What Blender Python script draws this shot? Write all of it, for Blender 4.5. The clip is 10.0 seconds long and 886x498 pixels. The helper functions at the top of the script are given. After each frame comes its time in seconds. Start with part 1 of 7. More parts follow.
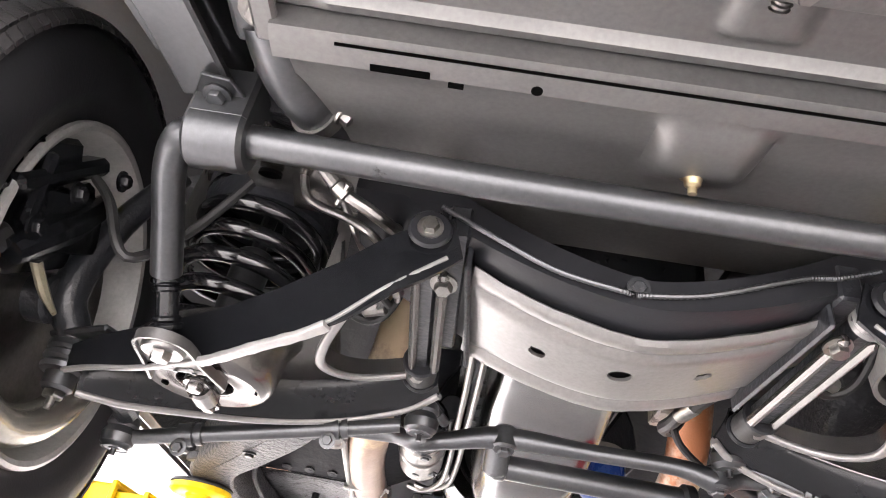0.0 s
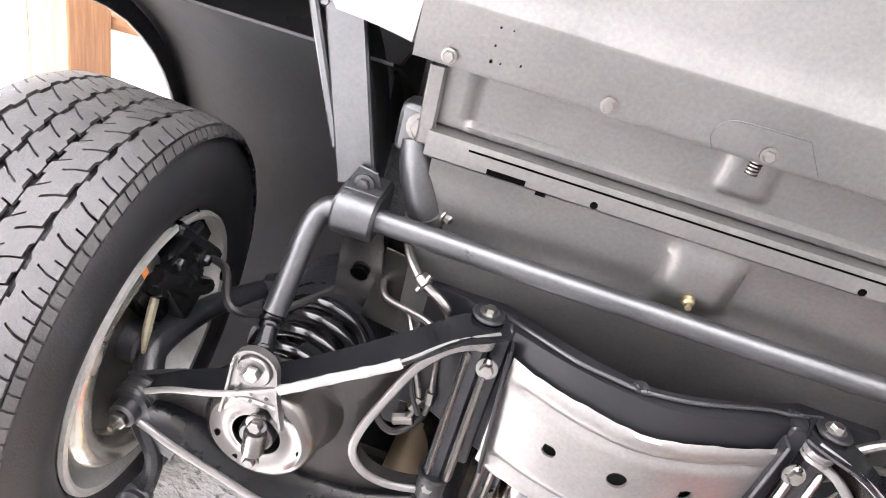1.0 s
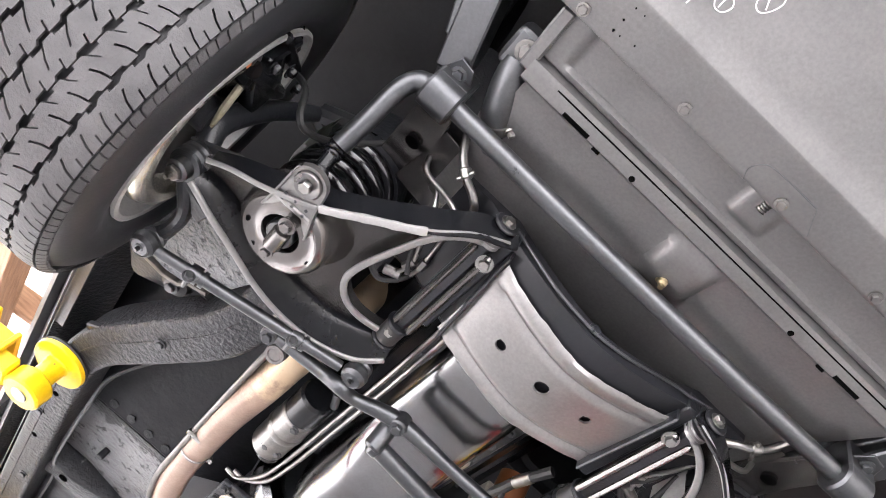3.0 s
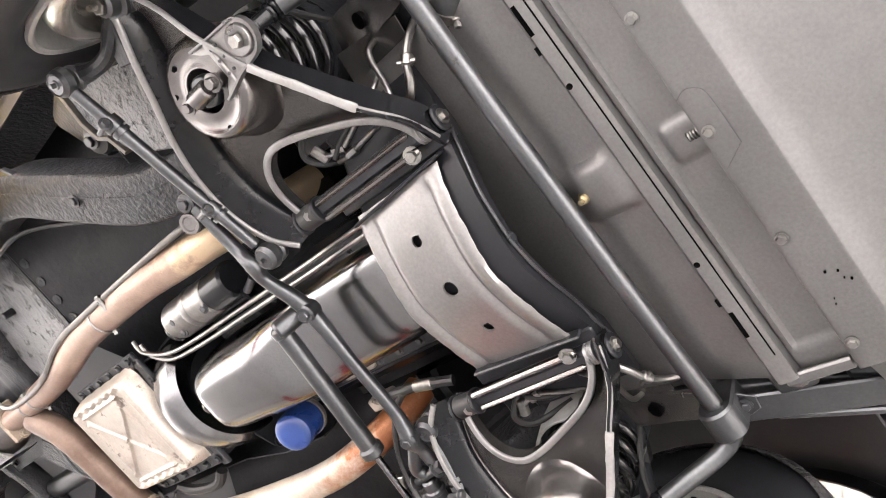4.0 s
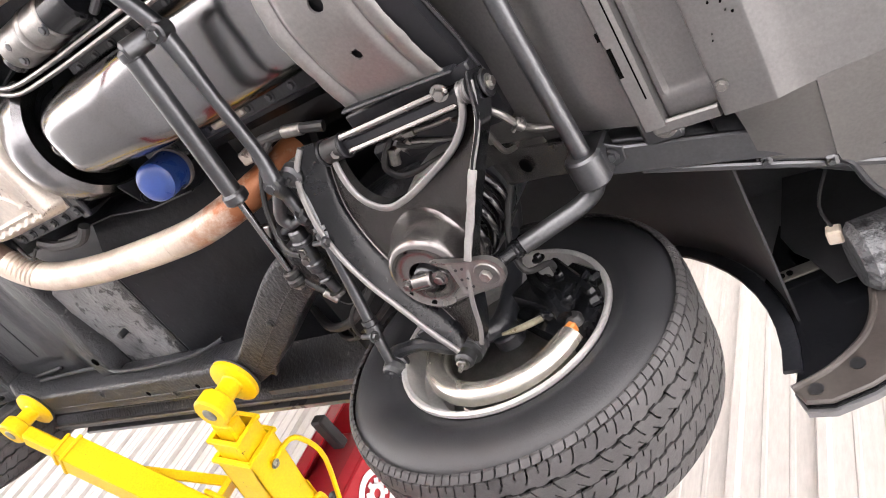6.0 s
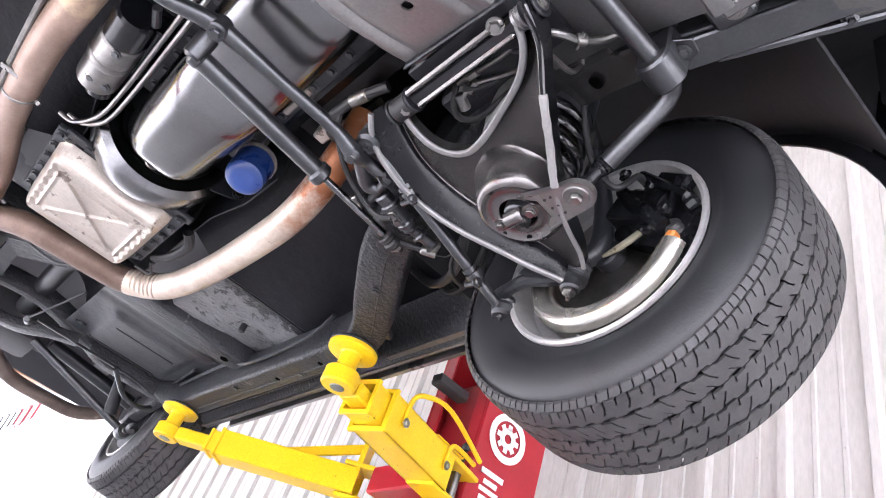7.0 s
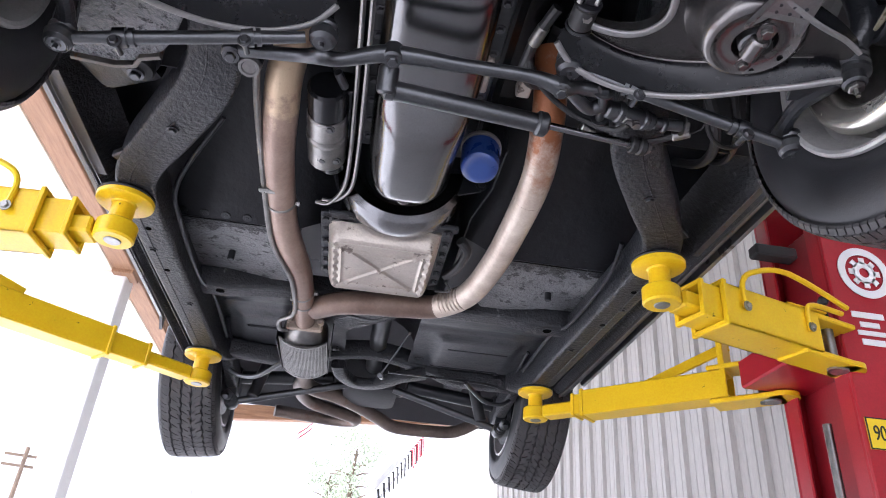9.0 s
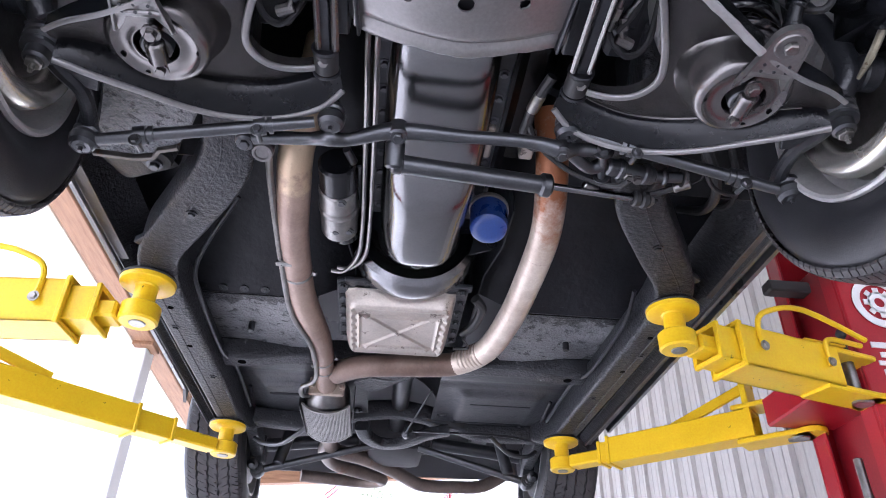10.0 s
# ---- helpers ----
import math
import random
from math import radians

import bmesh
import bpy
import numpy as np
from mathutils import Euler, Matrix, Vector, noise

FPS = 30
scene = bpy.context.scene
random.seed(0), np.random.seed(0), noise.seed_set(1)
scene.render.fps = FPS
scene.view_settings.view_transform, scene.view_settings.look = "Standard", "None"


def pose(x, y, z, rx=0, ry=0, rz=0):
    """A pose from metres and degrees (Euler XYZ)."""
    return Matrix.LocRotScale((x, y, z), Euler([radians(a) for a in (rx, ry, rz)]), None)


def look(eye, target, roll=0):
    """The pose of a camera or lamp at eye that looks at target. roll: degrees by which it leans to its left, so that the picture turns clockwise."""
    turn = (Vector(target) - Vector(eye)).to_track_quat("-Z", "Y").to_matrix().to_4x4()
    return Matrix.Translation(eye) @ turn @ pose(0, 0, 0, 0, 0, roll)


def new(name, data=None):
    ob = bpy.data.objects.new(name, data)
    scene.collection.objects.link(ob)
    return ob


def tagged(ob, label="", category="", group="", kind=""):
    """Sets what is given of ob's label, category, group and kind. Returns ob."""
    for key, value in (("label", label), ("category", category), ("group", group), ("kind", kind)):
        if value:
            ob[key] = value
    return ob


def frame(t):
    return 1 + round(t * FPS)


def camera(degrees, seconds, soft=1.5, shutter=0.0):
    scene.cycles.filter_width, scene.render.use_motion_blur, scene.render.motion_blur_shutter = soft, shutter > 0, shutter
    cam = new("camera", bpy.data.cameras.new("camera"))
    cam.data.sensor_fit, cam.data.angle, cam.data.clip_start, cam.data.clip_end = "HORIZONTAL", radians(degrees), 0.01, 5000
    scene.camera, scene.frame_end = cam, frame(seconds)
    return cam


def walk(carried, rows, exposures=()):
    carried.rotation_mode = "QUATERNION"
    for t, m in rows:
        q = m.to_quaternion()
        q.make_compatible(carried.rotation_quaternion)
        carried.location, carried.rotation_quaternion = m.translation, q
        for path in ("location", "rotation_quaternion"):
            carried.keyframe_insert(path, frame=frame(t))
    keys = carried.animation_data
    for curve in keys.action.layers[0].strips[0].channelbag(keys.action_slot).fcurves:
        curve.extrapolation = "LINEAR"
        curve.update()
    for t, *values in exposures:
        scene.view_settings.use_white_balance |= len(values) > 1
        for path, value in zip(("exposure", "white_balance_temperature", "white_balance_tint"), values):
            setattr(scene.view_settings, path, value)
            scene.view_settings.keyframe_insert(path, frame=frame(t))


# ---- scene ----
cam = camera(64.56, 10.0, soft=1.0)
PATH = [
    (0, (-0.1645, -0.8030, 1.4489), (-0.2464, 0.8727, 2.5376), 10.49),
    (0.5, (-0.2181, -0.7474, 1.2784), (-0.4379, 0.4585, 2.8588), 22.92),
    (1, (-0.2216, -0.7560, 1.1062), (-0.3699, 0.2691, 2.8171), 25.56),
    (1.5, (-0.2410, -0.8067, 1.0391), (-0.3909, 0.3144, 2.6886), 29.91),
    (2, (-0.2942, -0.8153, 0.9903), (-0.4314, 0.3533, 2.6076), 38.01),
    (2.5, (-0.3327, -0.8207, 0.9638), (-0.3377, 0.3719, 2.5694), 40.39),
    (2.7, (-0.3290, -0.8140, 0.9617), (-0.2759, 0.3899, 2.5578), 39.09),
    (3.8, (-0.2452, -0.7818, 0.9444), (0.0421, 0.4090, 2.5253), 39.98),
    (4, (-0.2259, -0.7848, 0.9512), (0.1092, 0.4169, 2.5145), 39.45),
    (4.5, (-0.1870, -0.7821, 0.9553), (0.2799, 0.4085, 2.4929), 37.18),
    (5, (-0.1514, -0.7708, 0.9522), (0.4700, 0.4104, 2.4417), 33.96),
    (5.5, (-0.0947, -0.7596, 0.9509), (0.6665, 0.4106, 2.3830), 31.17),
    (5.7, (-0.0795, -0.7568, 0.9494), (0.7290, 0.4071, 2.3607), 30.00),
    (6.8, (-0.0338, -0.7474, 0.9246), (0.7992, 0.5693, 2.1787), 23.18),
    (7, (-0.0484, -0.7475, 0.9146), (0.7271, 0.6326, 2.1368), 21.77),
    (7.5, (-0.0907, -0.7504, 0.9112), (0.5035, 0.7731, 2.0626), 17.78),
    (8, (-0.1237, -0.7671, 0.8946), (0.2570, 0.8732, 1.9737), 13.67),
    (8.5, (-0.0936, -0.7515, 0.8925), (0.1683, 0.9577, 1.8974), 8.62),
    (9, (-0.0682, -0.7342, 0.8957), (0.1324, 0.9996, 1.8722), 4.43),
    (9.5, (-0.0693, -0.7631, 0.9057), (0.0868, 0.9513, 1.9236), 2.12),
    (10, (-0.0752, -0.7831, 0.9063), (0.0736, 0.8873, 1.9961), 1.34),
]
EXPOSURES = [(0.0, 3.02, 6760, 17), (0.5, 3.5, 6410, 16), (1.0, 3.63, 6510, 16), (1.5, 3.79, 6510, 14.5), (2.0, 3.47, 6410, 14.5), (2.5, 3.04, 6310, 16),
             (4.0, 3.12, 6810, 15), (5.0, 3.25, 6810, 16), (5.5, 3.06, 6810, 16), (7.0, 2.73, 6060, 19.5), (7.5, 2.78, 5760, 20), (8.0, 2.54, 5810, 17),
             (8.5, 2.19, 5800, 17.5), (9.0, 1.82, 5860, 18.5), (9.5, 1.73, 5660, 20.5), (10.0, 1.97, 5660, 21.0)]
walk(cam, [(t, look(eye, target, roll)) for t, eye, target, roll in PATH], EXPOSURES)

# ---- daylight ----
world = bpy.data.worlds.new("world")
scene.world = world
world.use_nodes = True
wn, wl = world.node_tree.nodes, world.node_tree.links
sky = wn.new("ShaderNodeTexSky")
sky.sky_type, sky.sun_disc = "NISHITA", False
sky.sun_elevation, sky.sun_rotation = radians(66), radians(248)
sky.air_density, sky.dust_density = 1.0, 4.0
wn["Background"].inputs["Strength"].default_value = 0.15
haze = wn.new("ShaderNodeHueSaturation")
haze.inputs["Saturation"].default_value = 0.14
wl.new(sky.outputs[0], haze.inputs["Color"]), wl.new(haze.outputs[0], wn["Background"].inputs[0])
sun = new("sun", bpy.data.lights.new("sun", "SUN"))
sun.data.energy, sun.data.angle, sun.data.color = 3.8, radians(5), (1.0, 0.985, 0.965)
sun.matrix_basis = look((-6, -2.4, 14.5), (0, 0, 0))


# ---- materials ----
def surface(name, c1, c2, rough, metal=0.0, scale=6.0, grain=120.0, bump=0.15, spot=None, spot_scale=18.0,
            spot_at=0.62, rough_var=0.12, coat=0.0, spot_metal=None, stretch=(1, 1, 1), island=0.0, dist=0.002, spot_soft=0.04, spec=0.5, zone=None, lump=0.0, lump_scale=35.0):
    m = bpy.data.materials.new(name)
    m.use_nodes = True
    n, l = m.node_tree.nodes, m.node_tree.links
    b = n["Principled BSDF"]
    tc, mp = n.new("ShaderNodeTexCoord"), n.new("ShaderNodeMapping")
    mp.inputs["Scale"].default_value = stretch
    l.new(tc.outputs["Object"], mp.inputs["Vector"])

    def noise_node(sc, detail=5.0, rgh=0.6):
        t = n.new("ShaderNodeTexNoise")
        t.inputs["Scale"].default_value, t.inputs["Detail"].default_value, t.inputs["Roughness"].default_value = sc, detail, rgh
        l.new(mp.outputs[0], t.inputs["Vector"])
        return t

    big, fine = noise_node(scale), noise_node(grain, 4.0)
    ramp = n.new("ShaderNodeValToRGB")
    ramp.color_ramp.elements[0].position, ramp.color_ramp.elements[1].position = 0.3, 0.7
    ramp.color_ramp.elements[0].color, ramp.color_ramp.elements[1].color = (*c1, 1), (*c2, 1)
    l.new(big.outputs["Fac"], ramp.inputs[0])
    out = ramp.outputs[0]
    fm = n.new("ShaderNodeMixRGB")
    fm.blend_type = "OVERLAY"
    fm.inputs[0].default_value = 0.22
    l.new(out, fm.inputs[1]), l.new(fine.outputs["Fac"], fm.inputs[2])
    out = fm.outputs[0]
    if spot:
        sp = noise_node(spot_scale, 8.0, 0.7)
        sr = n.new("ShaderNodeValToRGB")
        sr.color_ramp.elements[0].position, sr.color_ramp.elements[1].position = spot_at, spot_at + spot_soft
        fac = sp.outputs["Fac"]
        if zone:
            # the stain gathers on one side of a place along the car
            sx, mr2, ad = n.new("ShaderNodeSeparateXYZ"), n.new("ShaderNodeMapRange"), n.new("ShaderNodeMath")
            l.new(tc.outputs["Object"], sx.inputs[0]), l.new(sx.outputs[1], mr2.inputs["Value"])
            for k_, v_ in zip(("From Min", "From Max", "To Min", "To Max"), zone):
                mr2.inputs[k_].default_value = v_
            l.new(fac, ad.inputs[0]), l.new(mr2.outputs[0], ad.inputs[1])
            fac = ad.outputs[0]
        l.new(fac, sr.inputs[0])
        sm = n.new("ShaderNodeMixRGB")
        sm.inputs[2].default_value = (*spot, 1)
        l.new(sr.outputs[0], sm.inputs[0]), l.new(out, sm.inputs[1])
        out = sm.outputs[0]
        if spot_metal is not None:
            mm = n.new("ShaderNodeMapRange")
            mm.inputs["To Min"].default_value, mm.inputs["To Max"].default_value = metal, spot_metal
            l.new(sr.outputs[0], mm.inputs["Value"]), l.new(mm.outputs[0], b.inputs["Metallic"])
    if island:
        oi = n.new("ShaderNodeObjectInfo")
        hv = n.new("ShaderNodeHueSaturation")
        mr = n.new("ShaderNodeMapRange")
        mr.inputs["To Min"].default_value, mr.inputs["To Max"].default_value = 1 - island, 1 + island
        l.new(oi.outputs["Random"], mr.inputs["Value"]), l.new(mr.outputs[0], hv.inputs["Value"])
        l.new(out, hv.inputs["Color"])
        out = hv.outputs[0]
    l.new(out, b.inputs["Base Color"])
    rr = n.new("ShaderNodeMapRange")
    rr.inputs["To Min"].default_value, rr.inputs["To Max"].default_value = max(0.03, rough - rough_var), min(1.0, rough + rough_var)
    l.new(big.outputs["Fac"], rr.inputs["Value"]), l.new(rr.outputs[0], b.inputs["Roughness"])
    if not (spot and spot_metal is not None):
        b.inputs["Metallic"].default_value = metal
    b.inputs["Coat Weight"].default_value = coat
    b.inputs["Coat Roughness"].default_value = 0.22
    b.inputs["Specular IOR Level"].default_value = spec
    bp = n.new("ShaderNodeBump")
    bp.inputs["Strength"].default_value, bp.inputs["Distance"].default_value = bump, dist
    l.new(fine.outputs["Fac"], bp.inputs["Height"]), l.new(bp.outputs[0], b.inputs["Normal"])
    if lump:
        lm, lb = noise_node(lump_scale, 3.0, 0.55), n.new("ShaderNodeBump")
        lb.inputs["Strength"].default_value, lb.inputs["Distance"].default_value = lump, 0.012
        l.new(lm.outputs["Fac"], lb.inputs["Height"]), l.new(lb.outputs[0], bp.inputs["Normal"])
    return m


chassis = surface("chassis_black", (0.009, 0.010, 0.012), (0.020, 0.0215, 0.025), 0.32, scale=9, grain=140, bump=0.4, spot=(0.075, 0.074, 0.074), spot_scale=40, spot_at=0.72, lump=0.10)
undercoat = surface("undercoat", (0.010, 0.0105, 0.012), (0.028, 0.0295, 0.033), 0.40, scale=9, grain=150, bump=0.5, spot=(0.14, 0.139, 0.138), spot_scale=30, spot_at=0.62, spot_soft=0.10, dist=0.003, spec=0.35, lump=0.45, lump_scale=90)
satin = surface("satin_black", (0.0782, 0.08096, 0.08556), (0.1242, 0.127, 0.1316), 0.36, metal=0.88, scale=6, grain=200, bump=0.05, rough_var=0.08, spot=(0.04, 0.04, 0.042), spot_scale=38, spot_at=0.66, spot_soft=0.08)
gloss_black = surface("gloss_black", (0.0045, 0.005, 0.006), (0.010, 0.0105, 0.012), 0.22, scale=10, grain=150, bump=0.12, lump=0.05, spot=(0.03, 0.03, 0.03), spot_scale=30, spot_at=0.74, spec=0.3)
# satin black arm; the bright ground its undersides mirror is put into this grey
arm_lit_grey = surface("arm_lit_grey", (0.138, 0.132, 0.1296), (0.21, 0.1992, 0.192), 0.25, metal=0.88, scale=5, grain=220, bump=0.06, spot=(0.075, 0.070, 0.066), spot_scale=36, spot_at=0.70, rough_var=0.07, lump=0.02, lump_scale=20)
grey_panel = surface("grey_panel", (0.125, 0.124, 0.123), (0.185, 0.182, 0.178), 0.40, metal=0.8, scale=3, grain=200, bump=0.04, spot=(0.055, 0.055, 0.055), spot_scale=46, spot_at=0.74, rough_var=0.08, lump=0.012, lump_scale=7)
pale_sheet = surface("pale_sheet", (0.30, 0.295, 0.285), (0.46, 0.45, 0.435), 0.42, metal=0.1, scale=14, grain=160, bump=0.2, spot=(0.05, 0.05, 0.05), spot_scale=30, spot_at=0.64)
edge_grey = surface("edge_grey", (0.19, 0.185, 0.182), (0.27, 0.262, 0.257), 0.32, metal=0.45, scale=8, grain=200, bump=0.08, spot=(0.08, 0.078, 0.076), spot_scale=40, spot_at=0.70, rough_var=0.08)
pale_lip = surface("pale_lip", (0.30, 0.292, 0.285), (0.40, 0.39, 0.38), 0.36, metal=0.4, scale=9, grain=180, bump=0.12, spot=(0.10, 0.095, 0.09), spot_scale=44, spot_at=0.66)
cross_black = surface("cross_black", (0.008, 0.0085, 0.010), (0.014, 0.0145, 0.017), 0.36, scale=8, grain=150, bump=0.12, spot=(0.03, 0.03, 0.03), spot_scale=30, spot_at=0.74, spec=0.28)
plate_grey = surface("plate_grey", (0.1848, 0.1786, 0.1751), (0.2464, 0.2394, 0.2332), 0.32, metal=0.65, scale=5, grain=180, bump=0.10, spot=(0.15, 0.138, 0.13), spot_scale=34, spot_at=0.7)
bracket_grey = surface("bracket_grey", (0.15, 0.146, 0.143), (0.215, 0.208, 0.203), 0.30, metal=0.75, scale=7, grain=180, bump=0.10, spot=(0.10, 0.09, 0.085), spot_scale=40, spot_at=0.7)
spring_black = surface("spring_enamel", (0.004, 0.004, 0.005), (0.008, 0.008, 0.009), 0.13, scale=10, grain=150, bump=0.03, rough_var=0.04, coat=0.5)
cream_steel = surface("yellowed_steel", (0.273, 0.247, 0.1755), (0.377, 0.3445, 0.247), 0.4, metal=0.4, scale=20, grain=160, bump=0.2, spot=(0.16, 0.12, 0.07), spot_scale=40, spot_at=0.62)
bare_steel = surface("bare_steel", (0.17, 0.165, 0.16), (0.30, 0.29, 0.275), 0.36, metal=1.0, scale=20, grain=200, bump=0.15, spot=(0.08, 0.06, 0.045), spot_scale=60, spot_at=0.66)
polished = surface("polished_steel", (0.55, 0.53, 0.48), (0.70, 0.67, 0.60), 0.24, metal=0.9, scale=12, grain=90, bump=0.1, spot=(0.38, 0.31, 0.18), spot_scale=22, spot_at=0.64, spot_soft=0.1)
zinc = surface("zinc_bolt", (0.26, 0.255, 0.24), (0.38, 0.37, 0.35), 0.32, metal=1.0, scale=60, grain=300, bump=0.1)
brass = surface("brass", (0.42, 0.34, 0.2), (0.55, 0.46, 0.3), 0.35, metal=1.0, scale=60, grain=300, bump=0.1)
alu = surface("cast_aluminium", (0.3472, 0.3096, 0.2699), (0.5152, 0.4617, 0.4019), 0.38, metal=0.55, scale=9, grain=160, bump=0.5, spot=(0.17, 0.14, 0.12), spot_scale=18, spot_at=0.60)
pan_steel = surface("oil_pan_paint", (0.17, 0.17, 0.173), (0.235, 0.235, 0.238), 0.19, metal=1.0, scale=3, grain=260, bump=0.015, rough_var=0.04, lump=0.012, lump_scale=16)
cover_metal = surface("cover_metal", (0.152, 0.152, 0.1576), (0.232, 0.232, 0.236), 0.22, metal=1.0, scale=6, grain=160, bump=0.08, spot=(0.05, 0.05, 0.052), spot_scale=9, spot_at=0.6, spot_soft=0.2)
exhaust_steel = surface("exhaust_steel", (0.33, 0.26, 0.21), (0.52, 0.44, 0.36), 0.42, metal=0.5, scale=9, grain=120, bump=0.35, spot=(0.26, 0.13, 0.085), spot_scale=11, spot_at=0.60, spot_metal=0.15, spot_soft=0.12)
rust_pipe = surface("rusty_pipe", (0.45, 0.36, 0.29), (0.68, 0.60, 0.51), 0.40, metal=0.35, scale=14, grain=140, bump=0.4, spot=(0.32, 0.12, 0.05), spot_scale=13, spot_at=0.5, spot_soft=0.22, zone=(0.35, 0.75, 0.3, -0.18))
gold_pipe = surface("heat_stained_pipe", (0.21, 0.135, 0.105), (0.36, 0.26, 0.205), 0.40, metal=0.45, scale=9, grain=120, bump=0.4, spot=(0.56, 0.43, 0.29), spot_scale=13, spot_at=0.54, spot_soft=0.14, zone=(0.42, 0.55, 0.20, -0.16))
dull_pipe = surface("dull_brown_pipe", (0.13, 0.10, 0.085), (0.24, 0.19, 0.16), 0.45, metal=0.45, scale=8, grain=120, bump=0.35, spot=(0.16, 0.085, 0.055), spot_scale=11, spot_at=0.58, spot_soft=0.12)
brown_pipe = surface("brown_scaled_pipe", (0.10, 0.062, 0.045), (0.20, 0.14, 0.11), 0.5, metal=0.35, scale=10, grain=130, bump=0.4, spot=(0.34, 0.15, 0.07), spot_scale=16, spot_at=0.64, spot_soft=0.1)
mottled = surface("mottled_grey", (0.085, 0.09, 0.094), (0.20, 0.207, 0.214), 0.38, scale=12, grain=110, bump=0.6, spot=(0.03, 0.032, 0.035), spot_scale=40, spot_at=0.55, dist=0.006, lump=0.6, lump_scale=55)
rubber = surface("tyre_rubber", (0.01404, 0.01458, 0.0162), (0.02268, 0.02322, 0.02538), 0.42, scale=10, grain=260, bump=0.2, spot=(0.06, 0.058, 0.056), spot_scale=30, spot_at=0.72)
tread_rubber = surface("tread_rubber", (0.032, 0.031, 0.032), (0.062, 0.060, 0.061), 0.55, scale=11, grain=220, bump=0.45, spot=(0.19, 0.16, 0.135), spot_scale=24, spot_at=0.72)
black_rubber = surface("black_rubber", (0.012, 0.012, 0.012), (0.022, 0.022, 0.022), 0.5, scale=30, grain=250, bump=0.2)
rim_metal = surface("rim_metal", (0.368, 0.368, 0.36), (0.512, 0.504, 0.488), 0.34, metal=0.45, scale=14, grain=180, bump=0.15, spot=(0.18, 0.16, 0.13), spot_scale=24, spot_at=0.68)
blue_paint = surface("blue_filter_paint", (0.015, 0.044, 0.19), (0.022, 0.060, 0.24), 0.3, scale=20, grain=200, bump=0.05, coat=0.3)
yellow = surface("yellow_paint", (0.74, 0.46, 0.003), (0.84, 0.55, 0.006), 0.33, scale=5, grain=160, bump=0.15, spot=(0.07, 0.05, 0.03), spot_scale=26, spot_at=0.665, spec=0.45)
red = surface("red_paint", (0.31, 0.007, 0.015), (0.40, 0.013, 0.024), 0.34, scale=3, grain=160, bump=0.1, spot=(0.10, 0.015, 0.015), spot_scale=20, spot_at=0.74, coat=0.15)
dark_red = surface("dark_red_paint", (0.2, 0.008, 0.014), (0.3, 0.012, 0.02), 0.4, scale=3, grain=160, bump=0.1)
white_metal = surface("white_sheet_metal", (0.3784, 0.3612, 0.3354), (0.4558, 0.4386, 0.4128), 0.42, scale=0.8, grain=60, bump=0.06, spot=(0.55, 0.50, 0.43), spot_scale=2.2, spot_at=0.68, spot_soft=0.15, stretch=(1, 1, 0.25))
white_paint = surface("white_paint", (0.7, 0.7, 0.69), (0.8, 0.8, 0.79), 0.5, scale=3, grain=120, bump=0.15)
cream_paint = surface("cream_paint", (0.66, 0.56, 0.44), (0.74, 0.66, 0.54), 0.55, scale=3, grain=120, bump=0.15)
wood = surface("raw_timber", (0.2, 0.095, 0.045), (0.36, 0.2, 0.11), 0.65, scale=4, grain=60, bump=0.4, spot=(0.08, 0.04, 0.02), spot_scale=6, spot_at=0.66, stretch=(12, 1.0, 12))
wood_x = surface("raw_timber_cross", (0.2, 0.095, 0.045), (0.36, 0.2, 0.11), 0.65, scale=4, grain=60, bump=0.4, spot=(0.08, 0.04, 0.02), spot_scale=6, spot_at=0.66, stretch=(1.0, 12, 12))
concrete = surface("concrete", (0.38, 0.38, 0.385), (0.50, 0.50, 0.505), 0.65, scale=1.2, grain=40, bump=0.25, spot=(0.2, 0.19, 0.18), spot_scale=3, spot_at=0.66, spot_soft=0.1)
gravel = surface("pale_gravel", (0.48, 0.48, 0.475), (0.60, 0.60, 0.595), 0.9, scale=0.4, grain=25, bump=0.6, dist=0.02)
floor_glass = surface("floor_pan_black", (0.007, 0.0075, 0.0095), (0.017, 0.018, 0.021), 0.42, scale=8, grain=90, bump=0.3, spot=(0.06, 0.06, 0.062), spot_scale=16, spot_at=0.68, spec=0.35, dist=0.003, lump=0.25, lump_scale=22)
floor_patch = surface("floor_patch_grey", (0.10, 0.102, 0.106), (0.22, 0.222, 0.226), 0.36, scale=9, grain=120, bump=0.6, spot=(0.018, 0.019, 0.021), spot_scale=34, spot_at=0.56, dist=0.005, zone=(1.06, 1.13, 0.22, 0.0), lump=0.45, lump_scale=60)
housing_black = surface("housing_black", (0.020, 0.0205, 0.022), (0.036, 0.0365, 0.038), 0.6, scale=6, grain=90, bump=0.3, spot=(0.07, 0.065, 0.06), spot_scale=16, spot_at=0.7, spec=0.3, lump=0.12, lump_scale=14)
fender_inner = surface("fender_inner", (0.045, 0.038, 0.035), (0.075, 0.066, 0.06), 0.4, scale=9, grain=120, bump=0.25, spot=(0.12, 0.10, 0.085), spot_scale=24, spot_at=0.68)
floor_mid = surface("floor_grey", (0.020, 0.0215, 0.024), (0.050, 0.052, 0.056), 0.34, scale=9, grain=120, bump=0.4, spot=(0.012, 0.013, 0.015), spot_scale=20, spot_at=0.58, dist=0.003, lump=0.18, lump_scale=18)
body_paint = surface("body_paint", (0.10, 0.10, 0.105), (0.13, 0.13, 0.135), 0.3, scale=2, grain=200, bump=0.03, coat=0.6)
